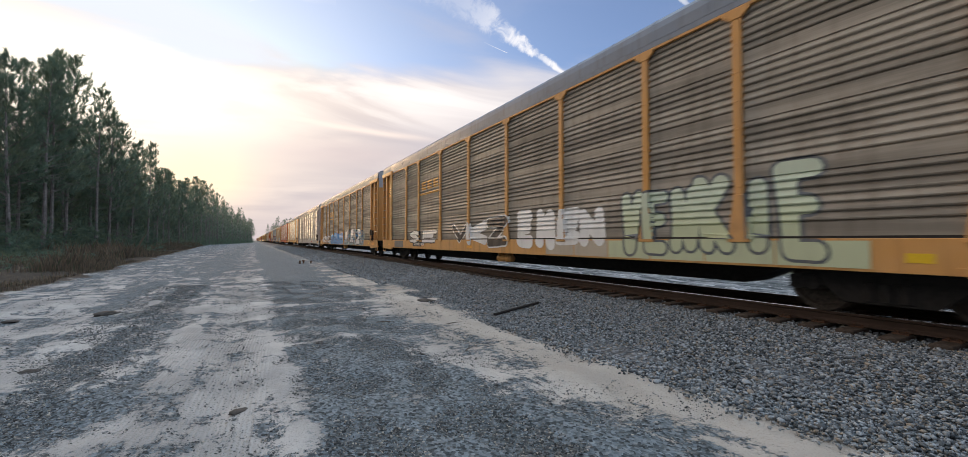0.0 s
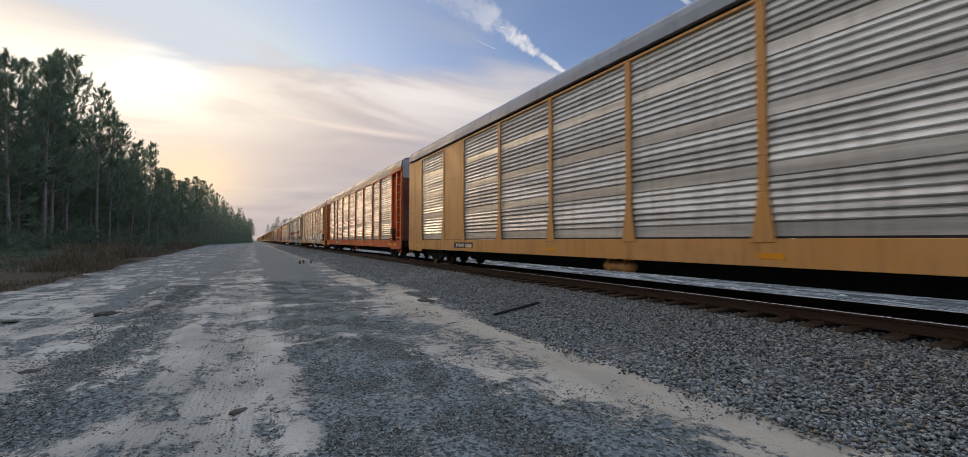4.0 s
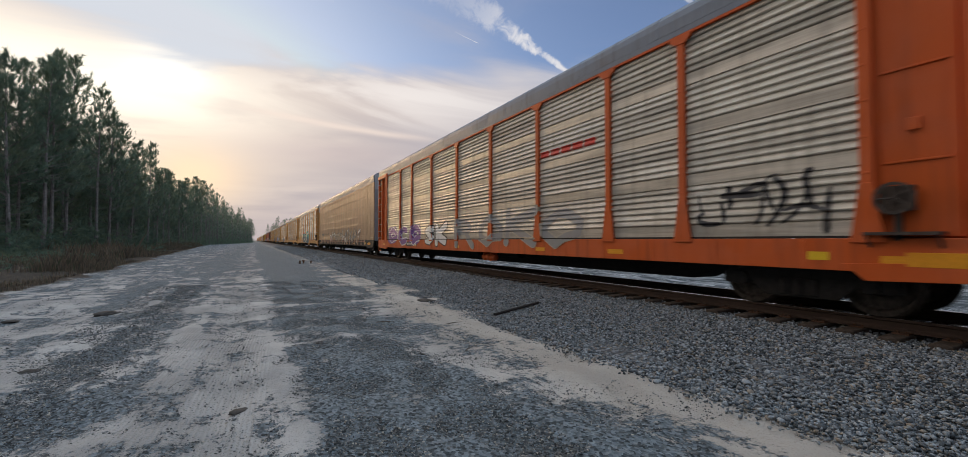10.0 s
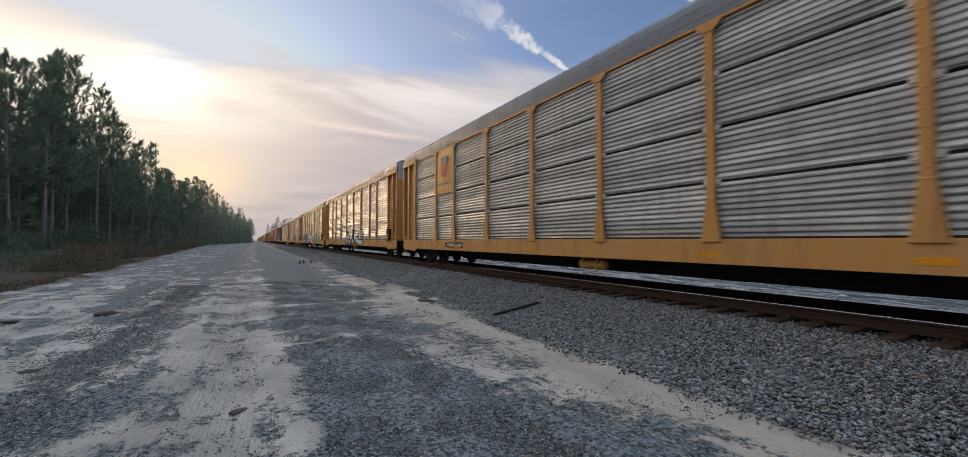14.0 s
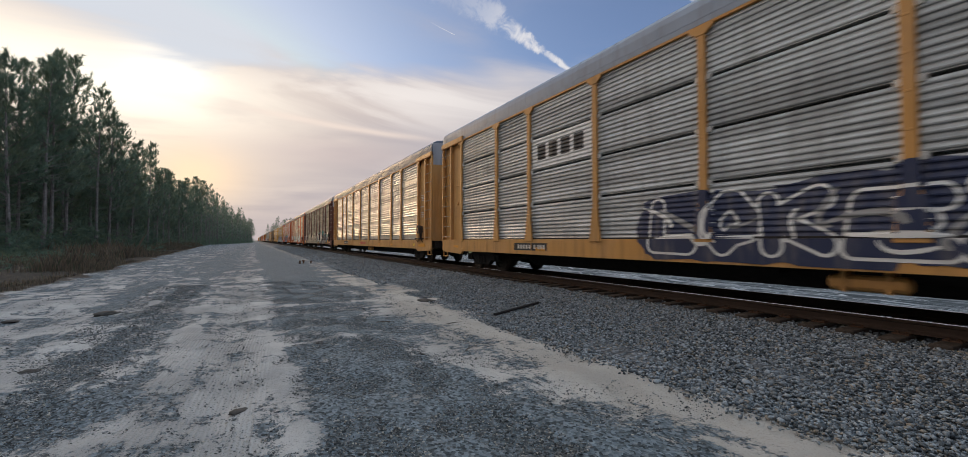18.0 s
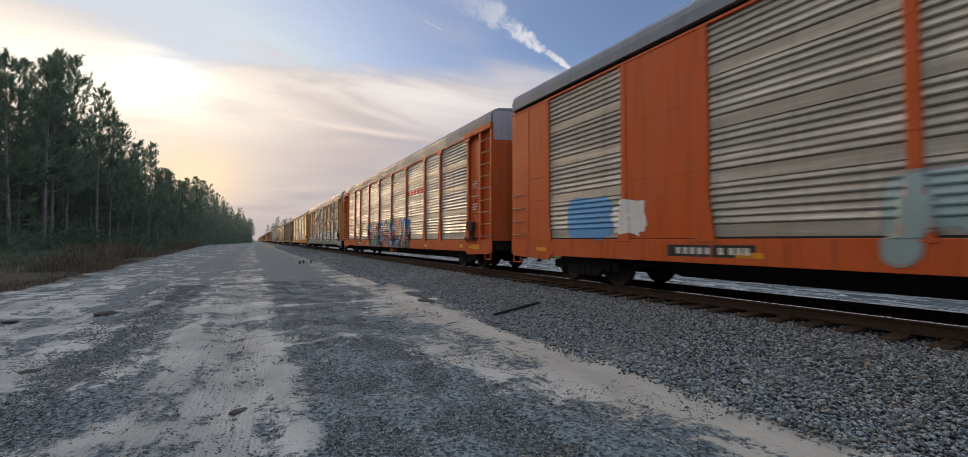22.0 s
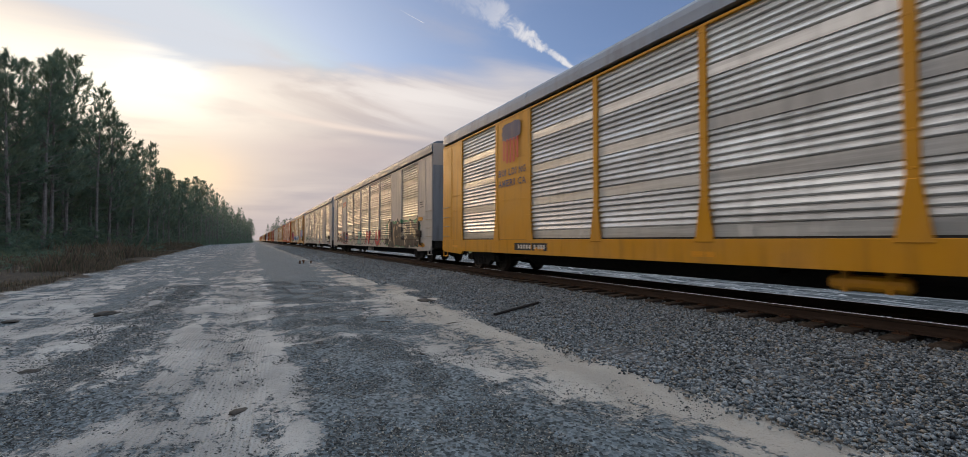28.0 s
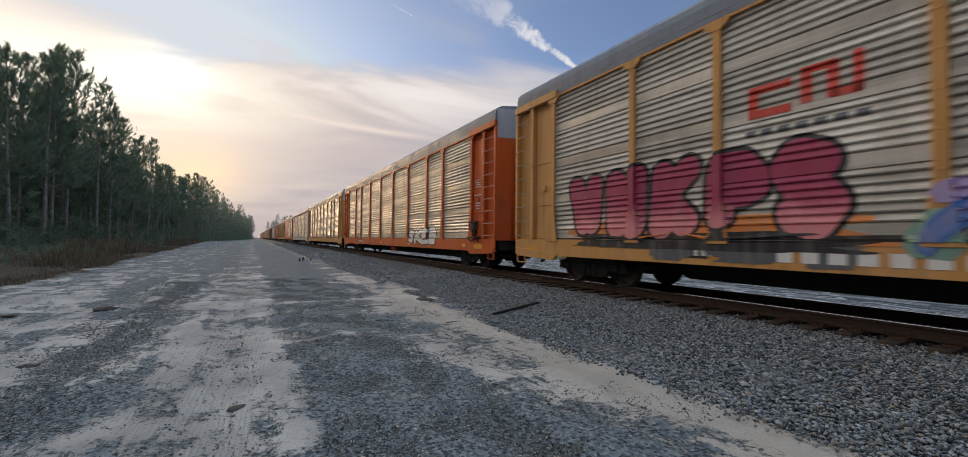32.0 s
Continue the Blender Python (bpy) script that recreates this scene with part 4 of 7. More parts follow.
def build_contrails():
    """Vapour trails: long soft ribbons of ice cloud high up."""
    out = []
    for name, pts, mat in (("contrail", ((18.6, 31.8, 7.5), (24.5, 30.0, 6.6), (28.4, 28.3, 5.6), (31.0, 26.8, 4.2), (33.4, 25.1, 2.8), (36.4, 23.2, 1.7), (39.6, 21.0, 1.1)),
                            contrail_material("old_vapour", 0.8)),
                           ("contrail", ((28.4, 25.2, 0.16), (29.6, 24.7, 0.2), (30.9, 24.2, 0.22), (31.6, 23.95, 0.1)), contrail_material("fresh_vapour", 0.55)),
                           ("contrail", ((9.0, 28.2, 1.6), (5.0, 28.0, 1.5), (1.0, 27.2, 0.6), (-1.0, 26.3, 0.3)), contrail_material("thin_vapour", 0.30)),
                           ("contrail", ((50.0, 31.0, 2.0), (52.6, 28.6, 1.6), (54.8, 26.4, 0.9)), contrail_material("pale_vapour", 0.45))):
        v, f = [], []
        for i, (az, el, w) in enumerate(pts):
            a, b = pts[max(0, i - 1)], pts[min(len(pts) - 1, i + 1)]
            t = Vector(((b[0] - a[0]) * math.cos(radians(el)), b[1] - a[1])).normalized()
            for s in (-0.5, 0.5):
                v.append(tuple(toward(az - t.y * w * s / math.cos(radians(el)), el + t.x * w * s, 2500.0)))
        n = len(pts)
        f = [(2 * i, 2 * i + 1, 2 * i + 3, 2 * i + 2) for i in range(n - 1)]
        me = bpy.data.meshes.new(name)
        me.from_pydata(v, [], f)
        uv = me.uv_layers.new(name="along")
        for p in me.polygons:
            for li, vi in zip(p.loop_indices, p.vertices):
                uv.data[li].uv = ((vi // 2) / (n - 1), float(vi % 2))
        me.materials.append(mat)
        o = new(name, me)
        tagged(o, "white vapour trail across the blue sky", "cloud", kind="structure")
        out.append(o)
    return out


build_ground()
build_ballast()
build_track()
build_gravel()
build_woods()
build_grass()
CONTRAILS = build_contrails()

# ---------------------------------------------------------------- the train
HALF, PITCH = 13.65, 28.6               # half a car's length, coupler to coupler
END, WIDE, SLIM, MID = 1.87, 2.80, 1.95, 2.812
BAYS = [WIDE, SLIM] + [MID] * 5 + [SLIM, WIDE]
CUTS = [HALF - END]                     # post positions along the car, from the leading far end
for b in BAYS:
    CUTS.append(CUTS[-1] - b)
Z_SILL, Z_FLOOR, Z_PANEL, Z_CHORD, Z_EAVE = 0.68, 1.13, 1.16, 5.05, 5.24
SHEET = (Z_CHORD - Z_PANEL) / 4

PAINT = {
    "ochre": painted("ochre_yellow_paint", (0.60, 0.315, 0.100), 0.5, 0, (0.20, 0.115, 0.055), 0.45, 0.15),
    "yellow": painted("bright_yellow_paint", (0.64, 0.30, 0.020), 0.42, 0, (0.20, 0.11, 0.04), 0.35, 0.1),
    "orange": painted("orange_red_paint", (0.56, 0.105, 0.020), 0.5, 0, (0.17, 0.05, 0.025), 0.45, 0.08),
    "white": painted("dirty_white_paint", (0.52, 0.485, 0.45), 0.55, 0, (0.22, 0.20, 0.18), 0.45),
    "bluegrey": painted("blue_grey_paint", (0.30, 0.33, 0.37), 0.5, 0, (0.12, 0.12, 0.12), 0.45),
    "maroon": painted("maroon_paint", (0.150, 0.050, 0.040), 0.6, 0, (0.07, 0.05, 0.04), 0.5),
    "brown": painted("brown_paint", (0.22, 0.13, 0.07), 0.6, 0, (0.10, 0.07, 0.05), 0.5),
    "post_tan": painted("faded_tan_paint", (0.46, 0.315, 0.215), 0.55, 0, (0.24, 0.17, 0.12), 0.35, 0.15),
    "tan": painted("tan_paint", (0.385, 0.272, 0.178), 0.5, 0, (0.22, 0.16, 0.11), 0.45, 0.15),
    "black": painted("black_paint", (0.025, 0.026, 0.028), 0.6, 0, (0.06, 0.055, 0.05), 0.3),
}
SHEETS = {
    "silver": panelled("silver_sheet", (0.66, 0.67, 0.66), 0.38, 0.66, (0.29, 0.25, 0.21), 0.45),
    "bright": panelled("bright_sheet", (0.72, 0.725, 0.72), 0.34, 0.8, (0.32, 0.32, 0.31), 0.3),
    "beige": panelled("beige_sheet", (0.62, 0.585, 0.51), 0.42, 0.52, (0.27, 0.245, 0.20), 0.55),
    "cream": panelled("cream_sheet", (0.58, 0.555, 0.495), 0.42, 0.50, (0.30, 0.27, 0.22), 0.45),
    "brownish": panelled("soiled_sheet", (0.37, 0.335, 0.28), 0.6, 0.2, (0.15, 0.125, 0.098), 0.6),
    "dark": panelled("dull_grey_sheet", (0.30, 0.315, 0.315), 0.5, 0.35, (0.15, 0.15, 0.145), 0.45),
    "grey": panelled("grey_sheet", (0.51, 0.53, 0.535), 0.42, 0.55, (0.22, 0.22, 0.21), 0.45),
}
ROOF = painted("grey_roof", (0.18, 0.215, 0.27), 0.5, 0.25, (0.12, 0.12, 0.12), 0.4)
GABLE = painted("pale_blue_grey_paint", (0.40, 0.435, 0.49), 0.5, 0, (0.20, 0.20, 0.20), 0.35)
ROOF_PALE = painted("pale_grey_roof", (0.28, 0.33, 0.41), 0.5, 0.25, (0.20, 0.20, 0.20), 0.4)
DARK = plain("sooty_steel", (0.022, 0.020, 0.019), 0.8, 0.1, 0.4, 12.0)
STEEL = plain("worn_steel", (0.075, 0.062, 0.052), 0.6, 0.5, 0.4, 16.0)
PALE_BAR = plain("white_marking", (0.62, 0.60, 0.56), 0.6, 0, 0.15, 20)
AMBER = plain("amber_reflector", (0.75, 0.33, 0.02), 0.35, 0, 0.1, 30)
LEMON = plain("yellow_label", (0.72, 0.48, 0.02), 0.45, 0, 0.1, 30)
RED = sprayed("red_lettering", (0.60, 0.06, 0.04), None, 0.25)
INK = sprayed("black_lettering", (0.03, 0.03, 0.035), None, 0.3)
NAVY = sprayed("navy_lettering", (0.03, 0.05, 0.14), None, 0.25)
CACHE = {}


def cached(key, make):
    if key not in CACHE:
        CACHE[key] = make()
    return CACHE[key]


def rib_profile(gapped):
    """Outline of a bay's ribbed sheets as (height, depth); 0 is the crest."""
    pts = []
    for i in range(4):
        z = Z_PANEL + i * SHEET
        if gapped:
            if i:
                pts += [(z - 0.002, 0.20), (z + 0.045, 0.20), (z + 0.047, 0.012)]
            else:
                pts += [(z, 0.012)]
            z += 0.05
            step = (SHEET - 0.05) / 9
            for j in range(9):
                a = z + j * step
                pts += [(a + 0.03 * step, 0.028), (a + 0.16 * step, 0.028), (a + 0.30 * step, 0.004), (a + 0.50 * step, 0.002), (a + 0.96 * step, 0.025)]
        else:
            pts += [(z, 0.022), (z + 0.006, 0.008), (z + 0.21, 0.010)]
            z += 0.21
            step = (SHEET - 0.21) / 6
            for j in range(6):
                a = z + j * step
                pts += [(a + 0.01 * step, 0.036), (a + 0.13 * step, 0.038), (a + 0.25 * step, 0.006), (a + 0.40 * step, 0.0), (a + 0.97 * step, 0.032)]
    pts.append((Z_CHORD, 0.03))
    return pts


PROFILES = {g: rib_profile(g) for g in (False, True)}
DEPTHS = {g: tuple(zip(*p)) for g, p in PROFILES.items()}


def bisect_left(seq, v):
    lo, hi = 0, len(seq)
    while lo < hi:
        m = (lo + hi) // 2
        lo, hi = (m + 1, hi) if seq[m] < v else (lo, m)
    return lo


FACE = -1.50                            # crest of the ribs, seen side


def bay_panel(width, gapped, mat):
    def make():
        pts = [(FACE + d, z) for z, d in PROFILES[gapped]]
        back = FACE + (0.24 if gapped else 0.09)
        out = pts + [(back, Z_CHORD), (back, Z_PANEL)]
        return Shape().prism(out, -width / 2 + 0.03, width / 2 - 0.03).mesh("side_panel", mat)
    return cached(("panel", width, gapped, mat.name), make)


POST_DEPTH = {"posted": 0.05, "plated": 0.032}


def post_mesh(mat, build):
    def make():
        s = Shape()
        d = POST_DEPTH[build]
        s.quad_box(FACE - d, FACE + 0.05, -0.075, 0.075, Z_FLOOR - 0.02, Z_CHORD)
        if build == "posted":
            s.prism([(-0.24, Z_CHORD + 0.03), (-0.24, Z_CHORD - 0.05), (-0.09, Z_CHORD - 0.16), (0.09, Z_CHORD - 0.16), (0.24, Z_CHORD - 0.05), (0.24, Z_CHORD + 0.03)],
                    FACE - d - 0.012, FACE - 0.01, "x")
        s.prism([(-0.19, Z_FLOOR - 0.06), (-0.08, Z_FLOOR + 0.75), (0.08, Z_FLOOR + 0.75), (0.19, Z_FLOOR - 0.06)], FACE - d - 0.012, FACE - 0.01, "x")
        for z in np.arange(1.5, 5.0, 0.49):
            s.quad_box(FACE - d - 0.006, FACE - d + 0.01, -0.03, 0.03, z, z + 0.04)
        return s.mesh("side_post", mat, 0.008)
    return cached(("post", mat.name, build), make)


def sill_mesh(mat, deep):
    def make():
        s = Shape()
        out = [(-1.53, Z_SILL), (-1.44, Z_SILL), (-1.44, Z_SILL + 0.03), (-1.51, Z_SILL + 0.03), (-1.51, Z_FLOOR - 0.03), (-1.40, Z_FLOOR - 0.03), (-1.40, Z_FLOOR), (-1.53, Z_FLOOR)]
        s.prism(out, -HALF, HALF)
        for y in np.arange(-12.4, 12.5, 1.38):
            s.quad_box(-1.536, -1.43, y - 0.02, y + 0.02, Z_SILL + 0.02, Z_FLOOR - 0.02)
        for e in (-1, 1):
            s.prism([(e * 11.5, Z_SILL + 0.1), (e * 11.75, Z_SILL - 0.12), (e * 13.5, Z_SILL - 0.05), (e * 13.6, Z_SILL + 0.2)], -1.545, -1.46, "x")
            s.quad_box(-1.53, -1.45, e * 13.35 - 0.22, e * 13.35 + 0.22, 0.42, 0.45)
            for q in (-0.2, 0.2):
                s.quad_box(-1.53, -1.49, e * 13.35 + q - 0.02, e * 13.35 + q + 0.02, 0.42, Z_SILL)
        return s.mesh("side_sill", mat, 0.005)
    return cached(("sill", mat.name, deep), make)


def roof_mesh(mat):
    def make():
        half = [(1.53, Z_EAVE - 0.02), (1.53, Z_EAVE + 0.20), (1.50, Z_EAVE + 0.34), (1.42, Z_EAVE + 0.44), (1.22, Z_EAVE + 0.53), (0.65, Z_EAVE + 0.60), (0.0, Z_EAVE + 0.62)]
        top = [(-x, z) for x, z in half] + [(x, z) for x, z in reversed(half[:-1])]
        s = Shape().prism(top + [(1.44, Z_EAVE - 0.02), (0, Z_EAVE + 0.48), (-1.44, Z_EAVE - 0.02)], -HALF + 0.05, HALF - 0.05)
        rib = [(x * 1.003, z + 0.006) for x, z in top]
        for i in range(23):
            y = -HALF + 0.4 + i * (2 * HALF - 0.8) / 22
            s.prism(rib + [(1.4, Z_EAVE + 0.1), (-1.4, Z_EAVE + 0.1)], y - 0.025, y + 0.025)
        return s.mesh("roof", mat)
    return cached(("roof", mat.name), make)


def end_mesh(mat, z0, z1, bulge):
    """One radial end door leaf pair, bowed outwards, with upright ribs; at the end y = -HALF."""
    def make():
        pts = []
        for i in range(13):
            x = -1.46 + 2.92 * i / 12
            y = -HALF - bulge * (1 - (abs(x) / 1.46) ** 2.4) + (0.03 if i % 2 else 0.0)
            pts.append((x, y))
        s = Shape().prism(pts + [(1.46, -HALF + 0.10), (-1.46, -HALF + 0.10)], z0, z1, "z")
        return s.mesh("end_door", mat, 0.006)
    return cached(("end", mat.name, z0, z1, bulge), make)


def drape_cuts(gapped):
    zs = [Z_FLOOR - 0.001, Z_FLOOR + 0.001, Z_PANEL] + [z for z, _ in PROFILES[gapped]]
    ys = [c + q for c in CUTS for q in (-0.2, -0.13, -0.0765, -0.0745, 0.0745, 0.0765, 0.13, 0.2)] + [HALF - END + 0.1]
    return zs, ys


def skin(y, z, gapped, smooth_bays, post):
    """Depth of the car's outer skin at a place on its side."""
    if z < Z_FLOOR:
        return -1.5375
    foot = 0.09 + 0.13 * max(0.0, 1.92 - z) / 0.85 if z < 1.9 else 0.0755
    for c in CUTS:
        if post and abs(y - c) < foot:
            return FACE - post - 0.016
    if abs(y) > HALF - END:
        return FACE - 0.022
    for i in smooth_bays:
        if CUTS[i + 1] < y < CUTS[i]:
            return FACE - 0.022
    zs, ds = DEPTHS[gapped]
    i = min(max(1, bisect_left(zs, z)), len(zs) - 1)
    f = min(1.0, max(0.0, (z - zs[i - 1]) / max(1e-6, zs[i] - zs[i - 1])))
    return FACE + ds[i - 1] + (ds[i] - ds[i - 1]) * f


def draped(car, tris, mat, layer, name="graffiti", label=""):
    """Lays flat shapes (triangles in distance from the far end, height) onto the car's side, over ribs and posts."""
    gapped, smooth_bays, post = car["gapped"] > 0, SMOOTH[car["build"]] + ((1,) if "plated_bay" in car else ()), POST_DEPTH.get(car["build"], 0.0)
    bm = bmesh.new()
    z0, z1, y0, y1 = 9e9, -9e9, 9e9, -9e9
    for tri in tris:
        vs = [bm.verts.new((0, HALF - s, z)) for s, z in tri]
        bm.faces.new(vs)
        for s, z in tri:
            z0, z1, y0, y1 = min(z0, z), max(z1, z), min(y0, HALF - s), max(y1, HALF - s)
    bmesh.ops.remove_doubles(bm, verts=bm.verts, dist=1e-4)
    zs, ys = drape_cuts(gapped)
    if not post:
        ys = ()
    for z in zs:
        if z0 < z < z1:
            bmesh.ops.bisect_plane(bm, geom=bm.verts[:] + bm.edges[:] + bm.faces[:], dist=1e-5, plane_co=(0, 0, z), plane_no=(0, 0, 1))
    for y in ys:
        if y0 < y < y1:
            bmesh.ops.bisect_plane(bm, geom=bm.verts[:] + bm.edges[:] + bm.faces[:], dist=1e-5, plane_co=(0, y, 0), plane_no=(0, 1, 0))
    for v in bm.verts:
        v.co.x = skin(v.co.y, v.co.z, gapped, smooth_bays, post) - 0.0035 * layer
    me = bpy.data.meshes.new(name)
    bm.to_mesh(me)
    bm.free()
    me.materials.append(mat)
    return part(name, me, car, label)


SMOOTH = {"posted": (), "plated": (1, 7), "boxed": tuple(range(9))}
SKELETON = {  # strokes of the sprayed letters in the unit square, as strings of points
    "A": ("00 41 59 90", "23 73"), "B": ("00 09", "09 59 77 55 05", "55 83 70 00"), "C": ("88 49 16 13 40 81",), "D": ("00 09", "09 58 85 83 51 00"), "E": ("99 09 00 90", "05 75"),
    "F": ("00 09 99", "05 75"), "G": ("88 49 16 13 40 81 84 54",), "H": ("00 09", "90 99", "05 95"), "I": ("50 59",), "K": ("00 09", "99 05 90"), "L": ("09 00 90",), "M": ("00 09 54 99 90",),
    "N": ("00 09 90 99",), "O": ("49 16 13 40 62 93 96 69 49",), "P": ("00 09", "09 69 97 95 64 04"), "R": ("00 09", "09 69 87 65 05", "55 90"), "S": ("88 49 17 35 64 82 50 11",), "T": ("09 99", "50 59"),
    "U": ("09 03 30 60 93 99",), "V": ("09 50 99",), "W": ("09 20 56 70 99",), "Z": ("09 99 00 90",)}


def contour(field, level):
    """Closed loops where a grid of heights crosses a level; grid steps as units."""
    low = field < level
    ny, nx = field.shape
    nxt = {}

    def cut(a, b):
        fa, fb = field[a], field[b]
        t = (level - fa) / (fb - fa)
        return (a[1] + (b[1] - a[1]) * t, a[0] + (b[0] - a[0]) * t)
    mixed = low[:-1, :-1].astype(int) + low[1:, :-1] + low[:-1, 1:] + low[1:, 1:]
    place = {}
    for j, i in np.argwhere((mixed > 0) & (mixed < 4)):
        ring = [(j, i), (j, i + 1), (j + 1, i + 1), (j + 1, i)]
        outs, ins = [], []
        for k in range(4):
            a, b = ring[k], ring[(k + 1) % 4]
            if low[a] != low[b]:
                key = (min(a, b), max(a, b))
                place[key] = cut(*key)
                (outs if low[a] else ins).append(key)
        for o, q in zip(outs, ins if len(ins) < 2 else ins[::-1] if outs[0] == min(outs) else ins):
            nxt[o] = q
    loops = []
    while nxt:
        k, q = nxt.popitem()
        loop = [place[k]]
        while q in nxt:
            loop.append(place[q])
            q = nxt.pop(q)
        if len(loop) > 5:
            loops.append(loop)
    return loops


def letter(ch, fat, s0, s1, z0, z1, lean=0.0, flare=0.0, wave=0.0, rim=0.0):
    """A rounded sprayed letter: its strokes, swollen; rim: how much wider than its fill."""
    wide, tall = s1 - s0, z1 - z0
    r = min(tall, 1.4 * wide) * (0.115 + 0.9 * fat)
    cell = tall / 34
    pad = r + rim * 1.2 + 3 * cell
    gx, gz = np.meshgrid(np.arange(s0 - pad, s1 + pad, cell), np.arange(z0 - pad, z1 + pad, cell))
    d = np.full(gx.shape, 9e9)
    for path in SKELETON[ch]:
        pts = [(s0 + r + (wide - 2 * r) * int(q[0]) / 9, z0 + r + (tall - 2 * r) * int(q[1]) / 9) for q in path.split()]
        for (ax, az), (bx, bz) in zip(pts, pts[1:]):
            ux, uz = bx - ax, bz - az
            t = np.clip(((gx - ax) * ux + (gz - az) * uz) / max(1e-9, ux * ux + uz * uz), 0, 1)
            d = np.minimum(d, np.hypot(gx - ax - t * ux, gz - az - t * uz))
    d += 0.10 * r * ripples(gx * 1.3, gz * 2.6, ord(ch) + int(s0 * 7), 6, 0.3, 1.2)
    loops = contour(d, r + rim)
    mid = (s0 + s1) / 2

    def bent(i, j):
        q, z = s0 - pad + i * cell, z0 - pad + j * cell
        v = (z - z0) / tall - 0.5
        return (mid + (q - mid) * (1 + flare * v) + lean * (z - z0), max(Z_SILL + 0.03, z + wave * tall * math.sin(2.6 * q + 5 * wave)))
    loops = [[bent(*p) for p in loop[::2]] for loop in loops]
    flat = [p for loop in loops for p in loop]
    return [[flat[i] for i in t] for t in geometry.tessellate_polygon([[Vector((x, z, 0.0)) for x, z in loop] for loop in loops])]


def font_letter(ch, s0, s1, z0, z1):
    """A plain printed letter."""
    base = glyph(ch, 0.02)
    xs, ys = [p[0] for t in base for p in t], [p[1] for t in base for p in t]
    ax, ay = min(xs), min(ys)
    fx, fy = (s1 - s0) / max(0.2, max(xs) - ax), (z1 - z0) / max(0.2, max(ys) - ay)
    return [[(s0 + (x - ax) * fx, z0 + (y - ay) * fy) for x, y in t] for t in base]


def stroke(p, q, r, w0, w1, grow=0.0, n=8):
    """A bent, tapering brush stroke from p by way of q to r."""
    left, right = [], []
    for i in range(n + 1):
        u = i / n * (1 + 2 * grow) - grow
        x = [(1 - u) ** 2 * a + 2 * u * (1 - u) * b + u * u * c for a, b, c in zip(p, q, r)]
        d = [2 * (1 - u) * (b - a) + 2 * u * (c - b) for a, b, c in zip(p, q, r)]
        m = math.hypot(*d) or 1.0
        w = (w0 + (w1 - w0) * min(1, max(0, u)) + grow * 0.55) * max(0.25, 1 - abs(2 * i / n - 1) ** 5) ** 0.5
        left.append((x[0] - d[1] / m * w, max(Z_SILL + 0.03, x[1] + d[0] / m * w)))
        right.append((x[0] + d[1] / m * w, max(Z_SILL + 0.03, x[1] - d[0] / m * w)))
    out = []
    for i in range(n):
        out += [[left[i], right[i], right[i + 1]], [left[i], right[i + 1], left[i + 1]]]
    return out


def wild(car, s0, s1, z0, z1, fills, line, n, seed, thick=0.17, base=1.0, rim=0.09):
    """Interlocking sprayed strokes that no one can read."""
    r = random.Random(seed)
    z0 = max(z0, Z_SILL + 0.12)
    h = z1 - z0
    for i in range(n):
        s = s0 + (s1 - s0) * (i * 0.618034 % 1.0)
        a = r.choice((0.2, 1.2, 1.5, 1.8, 2.9)) + r.uniform(-0.4, 0.4)
        ln = h * r.uniform(0.35, 0.75)
        zc = z0 + h * r.uniform(0.22, 0.78)
        dx, dz = math.cos(a) * ln * 0.6, math.sin(a) * ln * 0.6
        p, q = (s - dx, min(z1, max(z0, zc - dz))), (s + dx, min(z1, max(z0, zc + dz)))
        m = (s + r.uniform(-0.5, 0.5) * h, zc + r.uniform(-0.35, 0.35) * h)
        w0, w1 = thick * r.uniform(0.5, 1.5), thick * r.uniform(0.2, 1.3)
        at = base + 0.14 * i
        tone = fills[i % len(fills)]
        under = car
        if line:
            under = draped(car, stroke(p, m, q, w0, w1, rim), SPRAY[line], at, "graffiti_stroke", line.replace("_", " ") + " rim of a sprayed stroke")
        face = draped(car, stroke(p, m, q, w0, w1), SPRAY[tone], at + 0.07, "stroke_fill" if line else "graffiti_stroke", tone.replace("_", " ") + " sprayed stroke")
        face.parent = under


def blob(s0, s1, z0, z1, seed, n=36, rag=0.35):
    r = random.Random(seed)
    c = ((s0 + s1) / 2, (z0 + z1) / 2)
    ring = []
    for i in range(n):
        a = 2 * math.pi * i / n
        q = 1 + rag * (noise.noise(Vector((math.cos(a) * 2.2 + seed, math.sin(a) * 2.2, seed * 0.7)))) + r.uniform(-0.05, 0.05)
        e = 0.55
        x = math.copysign(abs(math.cos(a)) ** e, math.cos(a))
        z = math.copysign(abs(math.sin(a)) ** e, math.sin(a))
        ring.append((c[0] + x * q * (s1 - s0) / 2, max(Z_SILL + 0.03, c[1] + z * q * (z1 - z0) / 2)))
    return [[c, ring[i], ring[(i + 1) % n]] for i in range(n)]


def rect(s0, s1, z0, z1):
    return [[(s0, z0), (s1, z0), (s1, z1)], [(s0, z0), (s1, z1), (s0, z1)]]


